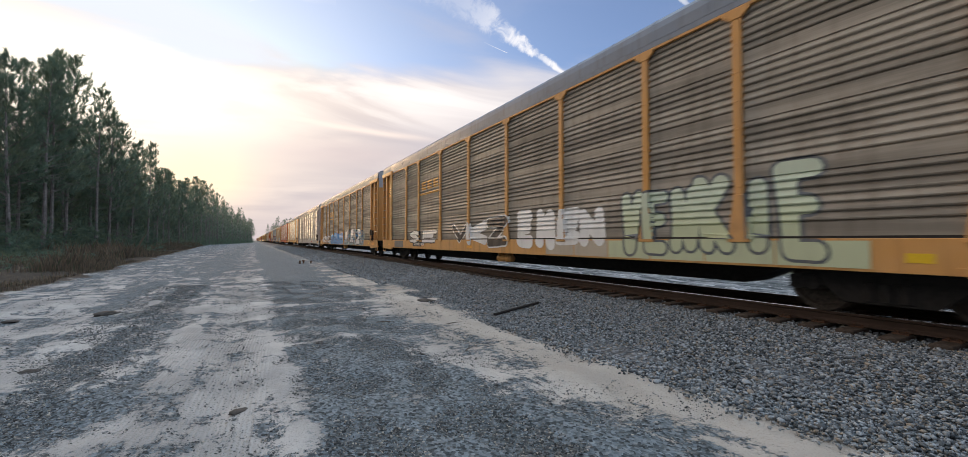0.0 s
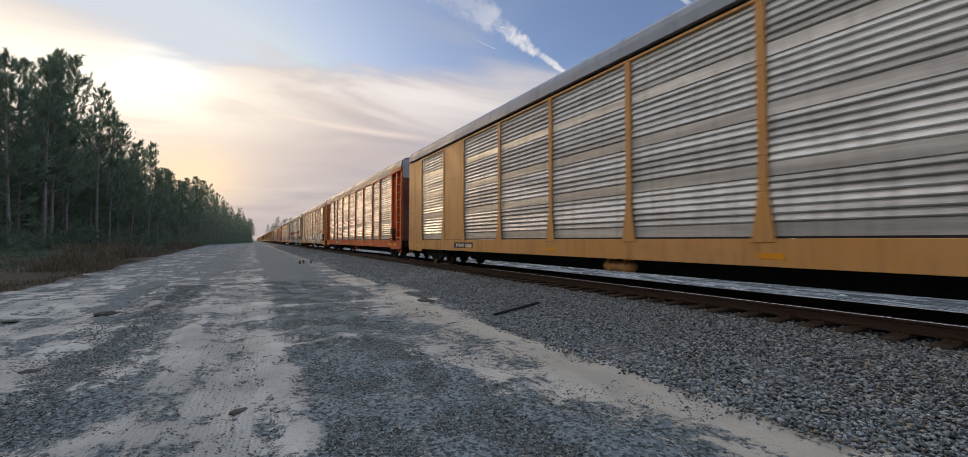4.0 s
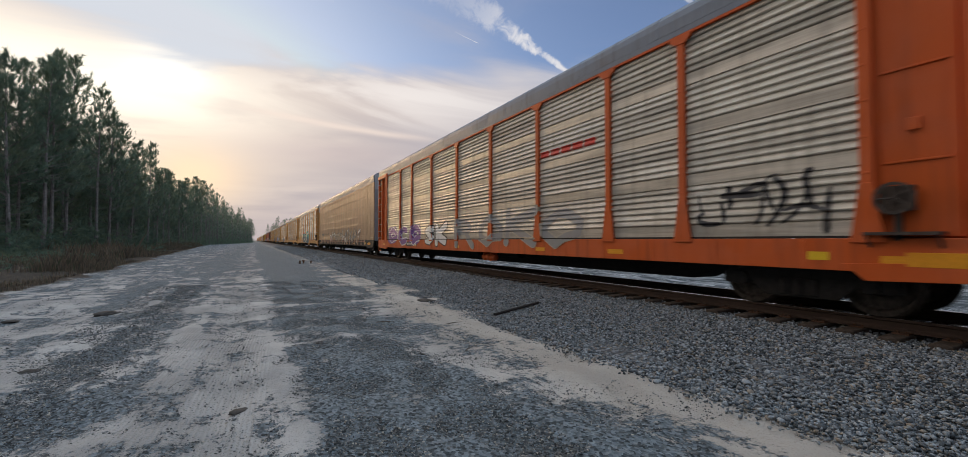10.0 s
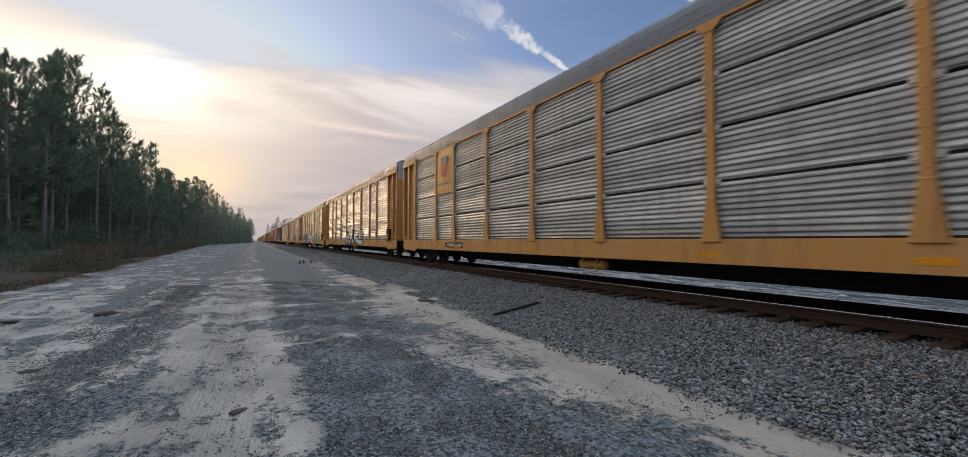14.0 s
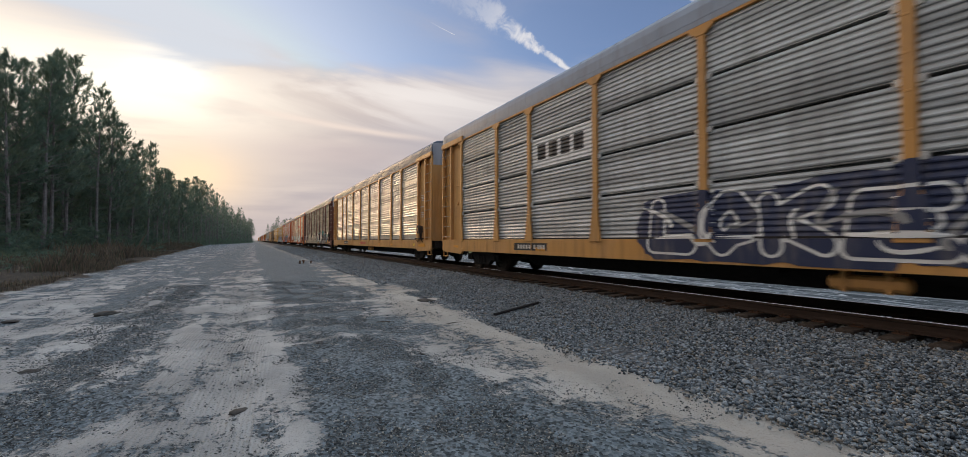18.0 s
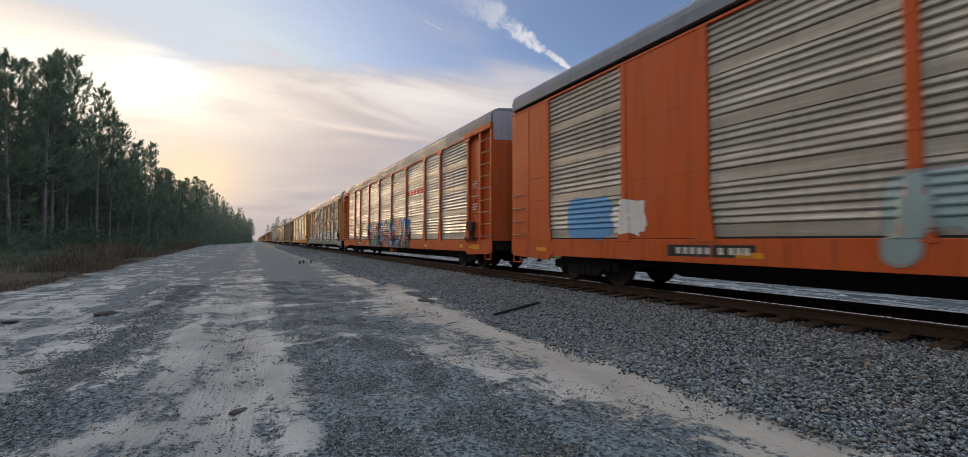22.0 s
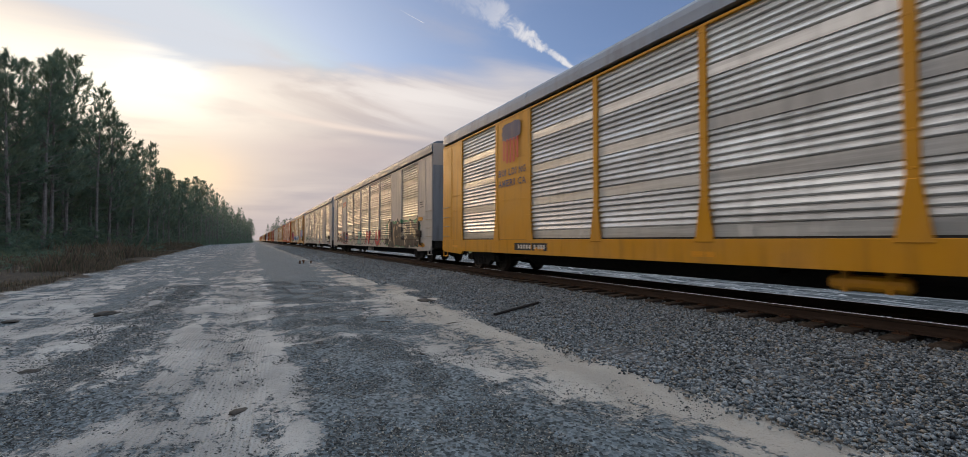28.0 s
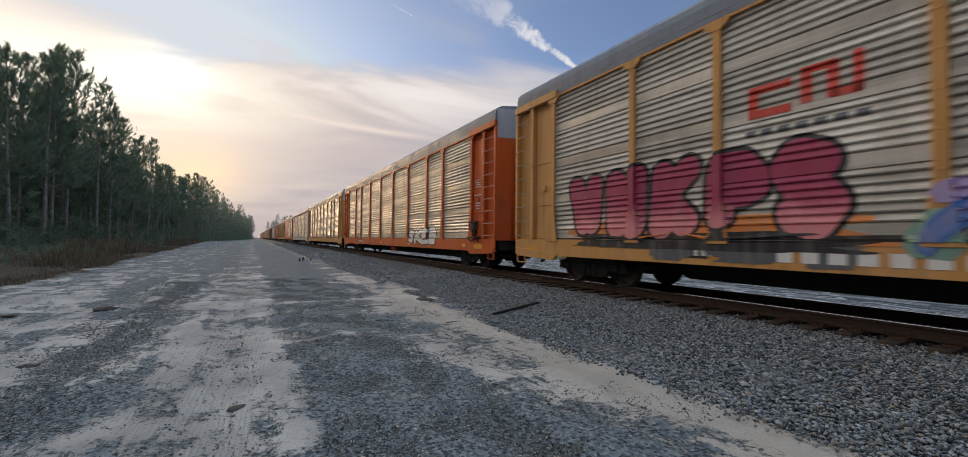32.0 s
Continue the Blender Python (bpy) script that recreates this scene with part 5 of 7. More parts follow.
def graffiti(car, word, s0, s1, z0, z1, fills, line, cloud=None, seed=1, fat=0.07, rim=0.06, base=1.0):
    """A sprayed piece: a cloud of colour, the letters' dark rim, their fill."""
    r = random.Random(seed)
    z0 = max(z0, Z_SILL + 0.1)
    fat, rim = fat * 0.6, rim * 0.65
    n = len(word)
    w = (s1 - s0) / n
    layer = base
    if cloud:
        m = max(2, int((s1 - s0) / 1.6))
        for i in range(m):
            q = s0 + (i + 0.5) * (s1 - s0) / m
            draped(car, blob(q - 1.05, q + 1.05, z0 - 0.1, z1 - 0.1 + r.uniform(-0.1, 0.25), seed + i), SPRAY[cloud], 0.6 + 0.12 * i,
                   "graffiti_patch", cloud.replace("_", " ") + " sprayed patch")
        layer = 2.6
    for i, ch in enumerate(word):
        a, b = s0 + i * w + 0.05 * w + r.uniform(-0.04, 0.04) * w, s0 + (i + 1) * w - 0.05 * w + r.uniform(-0.04, 0.08) * w
        lo, hi = z0 + r.uniform(0.0, 0.12) * (z1 - z0), z1 - r.uniform(0.0, 0.16) * (z1 - z0)
        lean, flare, wave = r.uniform(-0.12, 0.12), r.uniform(-0.2, 0.2), r.uniform(-0.05, 0.05)
        top = fills[i % len(fills)]
        under = car
        if line:
            under = draped(car, letter(ch, fat, a, b, lo, hi, lean, flare, wave, rim * 1.3), SPRAY[line], layer + 0.1 * i, "graffiti_letter", line.replace("_", " ") + " rimmed sprayed letter")
        face = draped(car, letter(ch, fat, a, b, lo, hi, lean, flare, wave), SPRAY[top], layer + 1.2 + 0.1 * i, "letter_fill" if line else "graffiti_letter", top.replace("_", " ") + " sprayed letter")
        face.parent = under


SPRAY = {
    "black": sprayed("black_spray", (0.022, 0.022, 0.026)), "white": sprayed("white_spray", (0.76, 0.76, 0.74), None, 0.2),
    "pale_green": sprayed("pale_green_spray", (0.52, 0.60, 0.47), (0.50, 0.55, 0.36), 0.2), "sky_blue": sprayed("sky_blue_spray", (0.10, 0.34, 0.66)),
    "teal": sprayed("teal_spray", (0.06, 0.38, 0.36), (0.05, 0.20, 0.30)), "mint": sprayed("mint_spray", (0.36, 0.55, 0.44), (0.20, 0.36, 0.30)),
    "pink": sprayed("pink_spray", (0.47, 0.17, 0.25)), "lilac": sprayed("lilac_spray", (0.44, 0.33, 0.56), (0.14, 0.22, 0.52)),
    "purple": sprayed("purple_spray", (0.22, 0.10, 0.34)), "green": sprayed("green_spray", (0.24, 0.50, 0.14)), "dark_green": sprayed("dark_green_spray", (0.04, 0.20, 0.11)),
    "red": sprayed("red_spray", (0.56, 0.07, 0.06)), "crimson": sprayed("crimson_spray", (0.34, 0.04, 0.10), (0.70, 0.26, 0.28), 0.15),
    "orange": sprayed("orange_spray", (0.68, 0.24, 0.06)), "lemon": sprayed("lemon_spray", (0.66, 0.58, 0.14)), "navy": sprayed("navy_spray", (0.025, 0.035, 0.085)),
    "pale_blue": sprayed("pale_blue_spray", (0.34, 0.47, 0.50), (0.28, 0.41, 0.43)), "grey": sprayed("grey_spray", (0.30, 0.30, 0.30)), "olive": sprayed("olive_spray", (0.28, 0.28, 0.08)),
    "beige": sprayed("beige_spray", (0.47, 0.41, 0.32), None, 0.3), "sand": sprayed("sand_spray", (0.30, 0.24, 0.16), None, 0.3), "slate": sprayed("slate_spray", (0.10, 0.115, 0.13), None, 0.4),
    "dull_red": sprayed("dull_red_paint", (0.26, 0.11, 0.085), None, 0.3),
    "stripe_red": sprayed("stripe_red_paint", (0.30, 0.035, 0.05), None, 0.3), "blue": sprayed("blue_spray", (0.05, 0.17, 0.50)), "gold": sprayed("gold_paint", (0.60, 0.30, 0.05)),
}


def wheelset_mesh():
    def make():
        s = Shape()
        for e in (-1, 1):
            o = [(e * 0.69, 0.457 + 0.026), (e * 0.72, 0.457 + 0.024), (e * 0.735, 0.457), (e * 0.82, 0.452), (e * 0.82, 0.38), (e * 0.775, 0.35), (e * 0.76, 0.17),
                 (e * 0.80, 0.13), (e * 0.80, 0.085), (e * 0.68, 0.085), (e * 0.68, 0.14), (e * 0.735, 0.18), (e * 0.735, 0.35), (e * 0.69, 0.38)]
            s.lathe(o, 26)
        s.lathe([(-1.08, 0.075), (1.08, 0.075), (1.08, 0.01), (-1.08, 0.01)], 12)
        for e in (-1, 1):
            for k in range(3):
                a = 2.094 * k
                s.tube((e * 1.08, 0.04 * math.cos(a), 0.04 * math.sin(a)), (e * 1.10, 0.04 * math.cos(a), 0.04 * math.sin(a)), 0.014, n=6)
        return s.mesh("wheelset", STEEL)
    return cached("wheelset", make)


def frame_mesh():
    def make():
        s = Shape()
        out = [(-1.22, 0.36), (-1.22, 0.56), (-0.98, 0.60), (-0.62, 0.68), (0.62, 0.68), (0.98, 0.60), (1.22, 0.56), (1.22, 0.36), (1.02, 0.34), (0.98, 0.46), (0.80, 0.46), (0.50, 0.20), (-0.50, 0.20), (-0.80, 0.46), (-0.98, 0.46), (-1.02, 0.34)]
        s.prism(out, -1.12, -0.96, "x")
        for y in (-0.2, 0.0, 0.2):
            s.tube((-1.10, y, 0.24), (-1.10, y, 0.5), 0.075, n=8)
        for y in (-0.89, 0.89):
            s.tube((-1.16, y, 0.457), (-0.98, y, 0.457), 0.12, n=10)
        return s.mesh("side_frame", DARK, 0.008)
    return cached("side_frame", make)


WHEELS = []


def add_truck(car, y):
    t = part("truck", cached("bolster", lambda: Shape().prism([(-0.22, 0.3), (0.22, 0.3), (0.26, 0.56), (0.2, 0.66), (-0.2, 0.66), (-0.26, 0.56)], -1.0, 1.0, "x").mesh("bolster", DARK, 0.01)),
             car, "sooty cast steel truck", pose(0, y, 0))
    for rz in (0, 180):
        part("side_frame", frame_mesh(), t, "", pose(0, 0, 0, 0, 0, rz))
    for d in (-0.89, 0.89):
        w = part("wheelset", wheelset_mesh(), t, "worn steel wheels on an axle")
        w.matrix_parent_inverse = Matrix.Translation((0, d, 0.457))
        WHEELS.append(w)


def coupler_mesh():
    def make():
        s = Shape().quad_box(-0.17, 0.17, -HALF - 0.25, -HALF + 0.8, 0.70, 1.02)
        s.prism([(-0.14, -HALF - 0.2), (0.14, -HALF - 0.2), (0.12, -HALF - 0.55), (0.22, -HALF - 0.62), (0.2, -HALF - 0.66), (-0.2, -HALF - 0.66), (-0.22, -HALF - 0.62), (-0.12, -HALF - 0.55)], 0.74, 0.98, "z")
        s.tube((0.3, -HALF + 0.1, 0.72), (0.28, -HALF - 0.25, 0.42), 0.03, n=6).tube((0.28, -HALF - 0.25, 0.42), (0.1, -HALF - 0.62, 0.40), 0.03, n=6)
        s.quad_box(-1.35, 1.35, -HALF - 0.02, -HALF + 0.25, 0.75, 1.05)
        return s.mesh("coupler", DARK, 0.006)
    return cached("coupler", make)


def underframe_mesh():
    def make():
        s = Shape().quad_box(-1.40, 1.40, -HALF + 0.1, HALF - 0.1, 0.98, 1.10)
        s.prism([(-HALF + 0.2, 0.98), (-HALF + 0.2, 0.70), (-9.2, 0.66), (-8.4, 0.30), (8.4, 0.30), (9.2, 0.66), (HALF - 0.2, 0.70), (HALF - 0.2, 0.98)], -0.40, 0.40, "x")
        for y in np.arange(-8, 8.1, 2.0):
            s.prism([(-1.42, 0.98), (-0.38, 0.62), (0.38, 0.62), (1.42, 0.98)], y - 0.06, y + 0.06)
        s.tube((-0.75, -2.2, 0.72), (-0.75, -0.9, 0.72), 0.22, n=12).tube((0.6, -9, 0.85), (0.6, 9, 0.85), 0.025, n=6)
        s.quad_box(-1.05, -0.65, 0.4, 1.0, 0.55, 0.95)
        return s.mesh("underframe", DARK)
    return cached("underframe", make)


def reservoir_mesh(mat):
    """A lying tank with domed ends and two straps up to the sill."""
    s = Shape()
    prof = [(-0.46, 0.02), (-0.45, 0.08), (-0.41, 0.12), (0.41, 0.12), (0.45, 0.08), (0.46, 0.02), (0.46, 0.0), (-0.46, 0.0)]
    s.lathe(prof, 14)
    s.v = [(y, x, z) for x, y, z in s.v]
    for y in (-0.25, 0.25):
        s.quad_box(-0.128, 0.128, y - 0.025, y + 0.025, -0.125, 0.20)
    return s.mesh("air_reservoir", mat)


def brake_mesh():
    def make():
        s = Shape().quad_box(FACE - 0.06, FACE + 0.10, -0.16, 0.16, 1.48, 1.80)
        s.lathe([(FACE - 0.13, 0.21), (FACE - 0.10, 0.21), (FACE - 0.10, 0.17), (FACE - 0.13, 0.17)], 18)
        for v in range(len(s.v) - 18 * 4, len(s.v)):
            x, y, z = s.v[v]
            s.v[v] = (x, y, z + 1.64)
        for k in range(5):
            a = 1.257 * k
            s.tube((FACE - 0.115, 0, 1.64), (FACE - 0.115, 0.19 * math.cos(a), 1.64 + 0.19 * math.sin(a)), 0.013, n=5)
        s.quad_box(FACE - 0.03, FACE + 0.10, -0.03, 0.03, 1.1, 1.5)
        s.quad_box(FACE - 0.18, FACE + 0.10, -0.42, 0.30, 1.17, 1.21)
        for y in (-0.40, 0.28):
            s.tube((FACE - 0.17, y, 1.19), (FACE + 0.02, y, 0.98), 0.016, n=6)
        return s.mesh("hand_brake", plain("brake_iron", (0.065, 0.052, 0.045), 0.75, 0.2, 0.4, 14.0))
    return cached("brake", make)


def compartment(car, e, turn, body, build, detail):
    """Doorway and ladder at one end of one side. e: -1 near end, 1 far end."""
    a, b = HALF - END, HALF
    if build == "posted":
        def wall():
            s = Shape().quad_box(FACE + 0.10, FACE + 0.14, e * a, e * (a + 1.0), Z_FLOOR, Z_CHORD)
            lo, hi = sorted((e * (a + 0.06), e * (a + 0.86)))
            s.quad_box(FACE + 0.06, FACE + 0.105, lo, hi, Z_FLOOR + 0.02, Z_CHORD - 0.22)
            for z in (2.1, 3.3):
                s.quad_box(FACE + 0.035, FACE + 0.065, lo + 0.08, hi - 0.08, z, z + 0.03)
            s.quad_box(FACE + 0.01, FACE + 0.06, (lo + hi) / 2 - 0.06, (lo + hi) / 2 + 0.06, 2.5, 2.66)
            return s.mesh("side_door", body, 0.006)
        part("side_door", cached(("sd", e, body.name), wall), car, "", turn)

        lo, hi = sorted((e * (a + 1.0), e * b))
        ends = sorted((e * (a - 0.2), e * b))
        inner = lo if e > 0 else hi
        outer = e * b

        def box(*q):
            return lambda: Shape().quad_box(*q).mesh("post", body, 0.008)
        corner = part("ladder_panel", cached(("lp", e, body.name), box(FACE + 0.10, FACE + 0.15, lo + 0.07, hi - 0.07, Z_FLOOR - 0.02, Z_CHORD - 0.022)), car, "", turn)
        part("door_post", cached(("dp", e, body.name), box(FACE - 0.05, FACE + 0.12, inner - 0.068, inner + 0.068, Z_FLOOR, Z_CHORD - 0.022)), car, "", turn)
        q = sorted((outer, outer - e * 0.10))
        part("corner_post", cached(("cp", e, body.name), box(FACE - 0.05, FACE + 0.12, q[0], q[1], Z_FLOOR, Z_CHORD - 0.022)), car, "", turn)
        part("header_beam", cached(("hb", e, body.name), box(FACE - 0.09, FACE + 0.05, ends[0], ends[1], Z_CHORD - 0.02, Z_EAVE - 0.01)), car, "", turn)
        if detail:
            rung = cached(("rung", e, body.name), lambda: Shape().tube((FACE - 0.045, e * (a + 1.03), 0), (FACE - 0.045, e * (b - 0.05), 0), 0.016, n=6).mesh("rung", RUNG))
            for i in range(9):
                part("rung", rung, corner, "", pose(0, 0, Z_FLOOR + 0.12 + i * 0.43))
    else:
        def plate():
            lo, hi = sorted((e * a, e * b))
            s = Shape().quad_box(FACE - 0.018, FACE + 0.08, lo + 0.03, hi - 0.02, Z_FLOOR, Z_CHORD)
            s.quad_box(FACE - 0.03, FACE, e * (a + 0.95) - 0.03, e * (a + 0.95) + 0.03, Z_FLOOR, Z_CHORD)
            for z in (2.25, 2.9):
                s.quad_box(FACE - 0.03, FACE, lo + 0.2, lo + 0.8, z, z + 0.03)
            return s.mesh("end_plate", body, 0.008)
        p = part("end_plate", cached(("pl", e, body.name), plate), car, "", turn)
        if detail:
            rung = cached(("rungp", e), lambda: Shape().tube((FACE - 0.06, e * (b - 0.7), 0), (FACE - 0.06, e * (b - 0.06), 0), 0.014, n=6)
                          .tube((FACE - 0.06, e * (b - 0.7), 0), (FACE, e * (b - 0.7), 0), 0.012, n=5).tube((FACE - 0.06, e * (b - 0.06), 0), (FACE, e * (b - 0.06), 0), 0.012, n=5).mesh("rung", RUNG))
            for i in range(4):
                part("rung", rung, p, "", pose(0, 0, Z_FLOOR + 0.15 + i * 0.40))


RUNG = painted("worn_rung", (0.40, 0.33, 0.24), 0.4, 0.3, (0.12, 0.09, 0.07), 0.3)


BOX_START, BOX_PITCH, BOX_BAYS = 2.12, 1.125, 20


def boxed_bay(width, mat):
    """A smooth tan sheet with faint seams and rows of small pressed louvres."""
    def make():
        s = Shape()
        w = width / 2 - 0.004
        lines = [1.20 + 0.048 * k for k in range(7)]
        for z in (2.24, 2.90, 3.56, 4.22, 4.84):
            lines += [z + 0.052 * k for k in range(4 if z < 4.8 else 3)]
        face = [(FACE + 0.06, Z_PANEL), (FACE - 0.018, Z_PANEL)]
        for q in lines if width > 0.9 else ():
            face += [(FACE - 0.018, q), (FACE - 0.031, q + 0.010), (FACE - 0.018, q + 0.026)]
        s.prism(face + [(FACE - 0.018, Z_CHORD), (FACE + 0.06, Z_CHORD)], -w, w)
        return s.mesh("side_panel", mat)
    return cached(("boxed", width, mat.name), make)


def boxed_side(car, turn, paint):
    last = BOX_START + BOX_PITCH * BOX_BAYS
    for a, b in [(HALF - CUTS[0], BOX_START)] + [(BOX_START + BOX_PITCH * i, BOX_START + BOX_PITCH * (i + 1)) for i in range(BOX_BAYS)] + [(last, HALF - CUTS[-1])]:
        part("side_panel", boxed_bay(round(b - a, 3), paint), car, "", turn @ pose(0, HALF - (a + b) / 2, 0))
    post = cached("box_post", lambda: Shape().quad_box(FACE - 0.024, FACE + 0.05, -0.10, 0.10, 1.14, Z_CHORD).quad_box(-1.549, -1.46, -0.10, 0.10, 0.74, 1.142).mesh("side_post", PAINT["post_tan"], 0.004))
    for i in range(BOX_BAYS + 1):
        part("side_post", post, car, "faded pinkish tan post", turn @ pose(0, HALF - BOX_START - BOX_PITCH * i, 0))


def build_car(build, body, sheet, label, gapped=False, ends="bluegrey", roof=ROOF, detail=True, sill=None):
    """An enclosed two-deck car carrier, 27 m long, standing on the rails at its own origin."""
    car = new("autorack_car")
    car["build"], car["gapped"] = build, int(gapped)
    tagged(car, label, "railway car", "cars of the freight train")
    paint, metal = PAINT[body], SHEETS[sheet]
    part("underframe", underframe_mesh(), car, "sooty steel underframe")
    part("roof", roof_mesh(roof), car, "dull grey ribbed steel roof")
    def strip(z0, z1, m, out):
        return cached(("strip", z0, m.name), lambda: Shape().prism([(FACE - out, z0), (FACE + 0.08, z0), (FACE + 0.08, z1), (FACE - out, z1)], -HALF, HALF).mesh("top_chord", m, 0.006))
    edge = Z_CHORD + (0.19 if build == "plated" else 0.055)
    for rz in (0, 180):
        turn = pose(0, 0, 0, 0, 0, rz)
        seen = rz == 0
        part("side_sill", sill_mesh(PAINT[sill or body], 0), car, "", turn)
        part("top_chord", strip(Z_CHORD, edge, paint, 0.03), car, "", turn)
        if build != "plated":
            part("eave_plate", strip(edge, Z_EAVE, roof, 0.026), car, "", turn)
        if build == "boxed":
            boxed_side(car, turn, paint)
        for i, w in enumerate(BAYS if build != "boxed" else ()):
            y = (CUTS[i] + CUTS[i + 1]) / 2
            if i in SMOOTH[build]:
                def plate(w=w):
                    s = Shape().quad_box(FACE - 0.018, FACE + 0.06, -w / 2 + 0.01, w / 2 - 0.01, Z_PANEL - 0.02, Z_CHORD)
                    for z in (2.4, 3.7):
                        s.quad_box(FACE - 0.022, FACE, -w / 2 + 0.02, w / 2 - 0.02, z, z + 0.012)
                    return s.mesh("side_plate", paint, 0.006)
                me = cached(("plate", w, body), plate)
            else:
                me = bay_panel(w, gapped, metal)
            part("side_panel", me, car, "", turn @ pose(0, y, 0))
        for i, c in enumerate(CUTS):
            if build == "boxed":
                continue
            part("side_post", post_mesh(paint, build), car, "", turn @ pose(0, c, 0))
            if gapped and seen and detail:
                clip = cached(("clip", ), lambda: Shape().quad_box(FACE - 0.03, FACE + 0.02, -0.16, 0.16, -0.05, 0.05).mesh("clip", PALE_BAR, 0.006))
                for j in (1, 2, 3):
                    part("clip", clip, car, "", pose(0.02, c, Z_PANEL + j * SHEET + 0.02))
        for e in (-1, 1):
            compartment(car, e, turn, paint, build, detail and seen)
        if build == "posted" and seen and detail:
            part("hand_brake", brake_mesh(), car, "dark hand brake wheel and housing", pose(-0.01, -(HALF - END + 0.30), 0))
        top = PAINT[body] if build == "plated" else GABLE
        low = PAINT["bluegrey"] if build == "plated" else PAINT[ends]
        split = 4.62
        part("end_door", end_mesh(low, Z_FLOOR - 0.05, split, 0.22), car, "", turn)
        part("end_gable", end_mesh(top, split + 0.004, Z_EAVE + 0.40, 0.22), car, "", turn)
        rod = cached("rod", lambda: Shape().quad_box(-0.07, 0.07, -HALF - 0.26, -HALF - 0.20, 1.1, 5.2).tube((-0.3, -HALF - 0.24, 1.2), (-0.3, -HALF - 0.24, 4.6), 0.02, n=6).mesh("lock_rod", DARK))
        part("lock_rod", rod, car, "dark door lock rod", turn)
        part("coupler", coupler_mesh(), car, "sooty coupler and air hose", turn)
    for y in (-10.75, 10.75):
        add_truck(car, y)
    if detail:
        tag = cached("reflector", lambda: Shape().quad_box(-1.5345, -1.528, -0.23, 0.23, 0.80, 0.90).mesh("reflector", AMBER))
        for y in (-12.0, -7.1, -4.2, 1.5, 6.6, 12.4):
            part("reflector", tag, car, "amber reflector strip", pose(0, y + random.Random(len(WHEELS)).uniform(-0.4, 0.4), 0))
        big = cached("big_reflector", lambda: Shape().quad_box(-1.549, -1.53, -0.29, 0.29, 0.77, 0.95).mesh("reflector", AMBER, 0.004))
        part("reflector", big, car, "wide amber reflector strip", pose(0, -12.45, 0))
        if build == "plated":
            part("reflector", big, car, "wide amber reflector strip", pose(0.002, -12.15, 1.30))
            part("hand_brake", brake_mesh(), car, "dark hand brake wheel and housing", pose(-0.05, -12.1, -0.22))
        lab = cached("label", lambda: Shape().quad_box(-1.5345, -1.528, -0.13, 0.13, 0.82, 0.94).mesh("notice", LEMON))
        part("notice", lab, car, "yellow notice plate", pose(0, -11.2, 0))
    if build != "boxed":
        # a solid dark strip along the foot of the panels
        base_strip = cached("base_strip", lambda: Shape().quad_box(FACE - 0.004, FACE + 0.02, -(HALF - END), HALF - END, 1.132, 1.168).mesh("drain_slot", DARK))
        part("drain_slot", base_strip, car, "dark strip under the ribbed panels")
    if detail and build != "boxed":
        tank = cached(("tank", body), lambda: reservoir_mesh(paint))
        part("air_reservoir", tank, car, "small round tank hung under the sill", pose(-1.22, -0.85, 0.50))
        plate = cached("number", lambda: Shape().quad_box(-1.5345, -1.528, -0.85, 0.85, 0.80, 1.02).mesh("number_plate", PAINT["black"]))
        p = part("number_plate", plate, car, "black plate with illegible pale marks", pose(0, 7.0, 0))
        marks = cached("marks", lambda: (lambda s: [s.quad_box(-1.5375, -1.533, q, q + 0.09, 0.85, 0.97) for q in (-0.75, -0.62, -0.49, -0.30, -0.05, 0.1, 0.25, 0.4, 0.55)] and s)(Shape()).mesh("marks", PALE_BAR))
        part("number_marking", marks, p)
        note = cached("stencil", lambda: (lambda s: [s.quad_box(FACE - 0.028, FACE + 0.1, -(HALF - END + 0.25) - q, -(HALF - END + 0.25), z, z + 0.035)
                                                     for z, q in ((2.95, 0.45), (2.85, 0.38), (2.72, 0.5), (2.2, 0.4), (2.12, 0.46), (2.04, 0.3))] and s)(Shape()).mesh("stencil", INK))
        if build != "posted":
            part("stencil", note, car, "illegible black stencil marks")
    return car


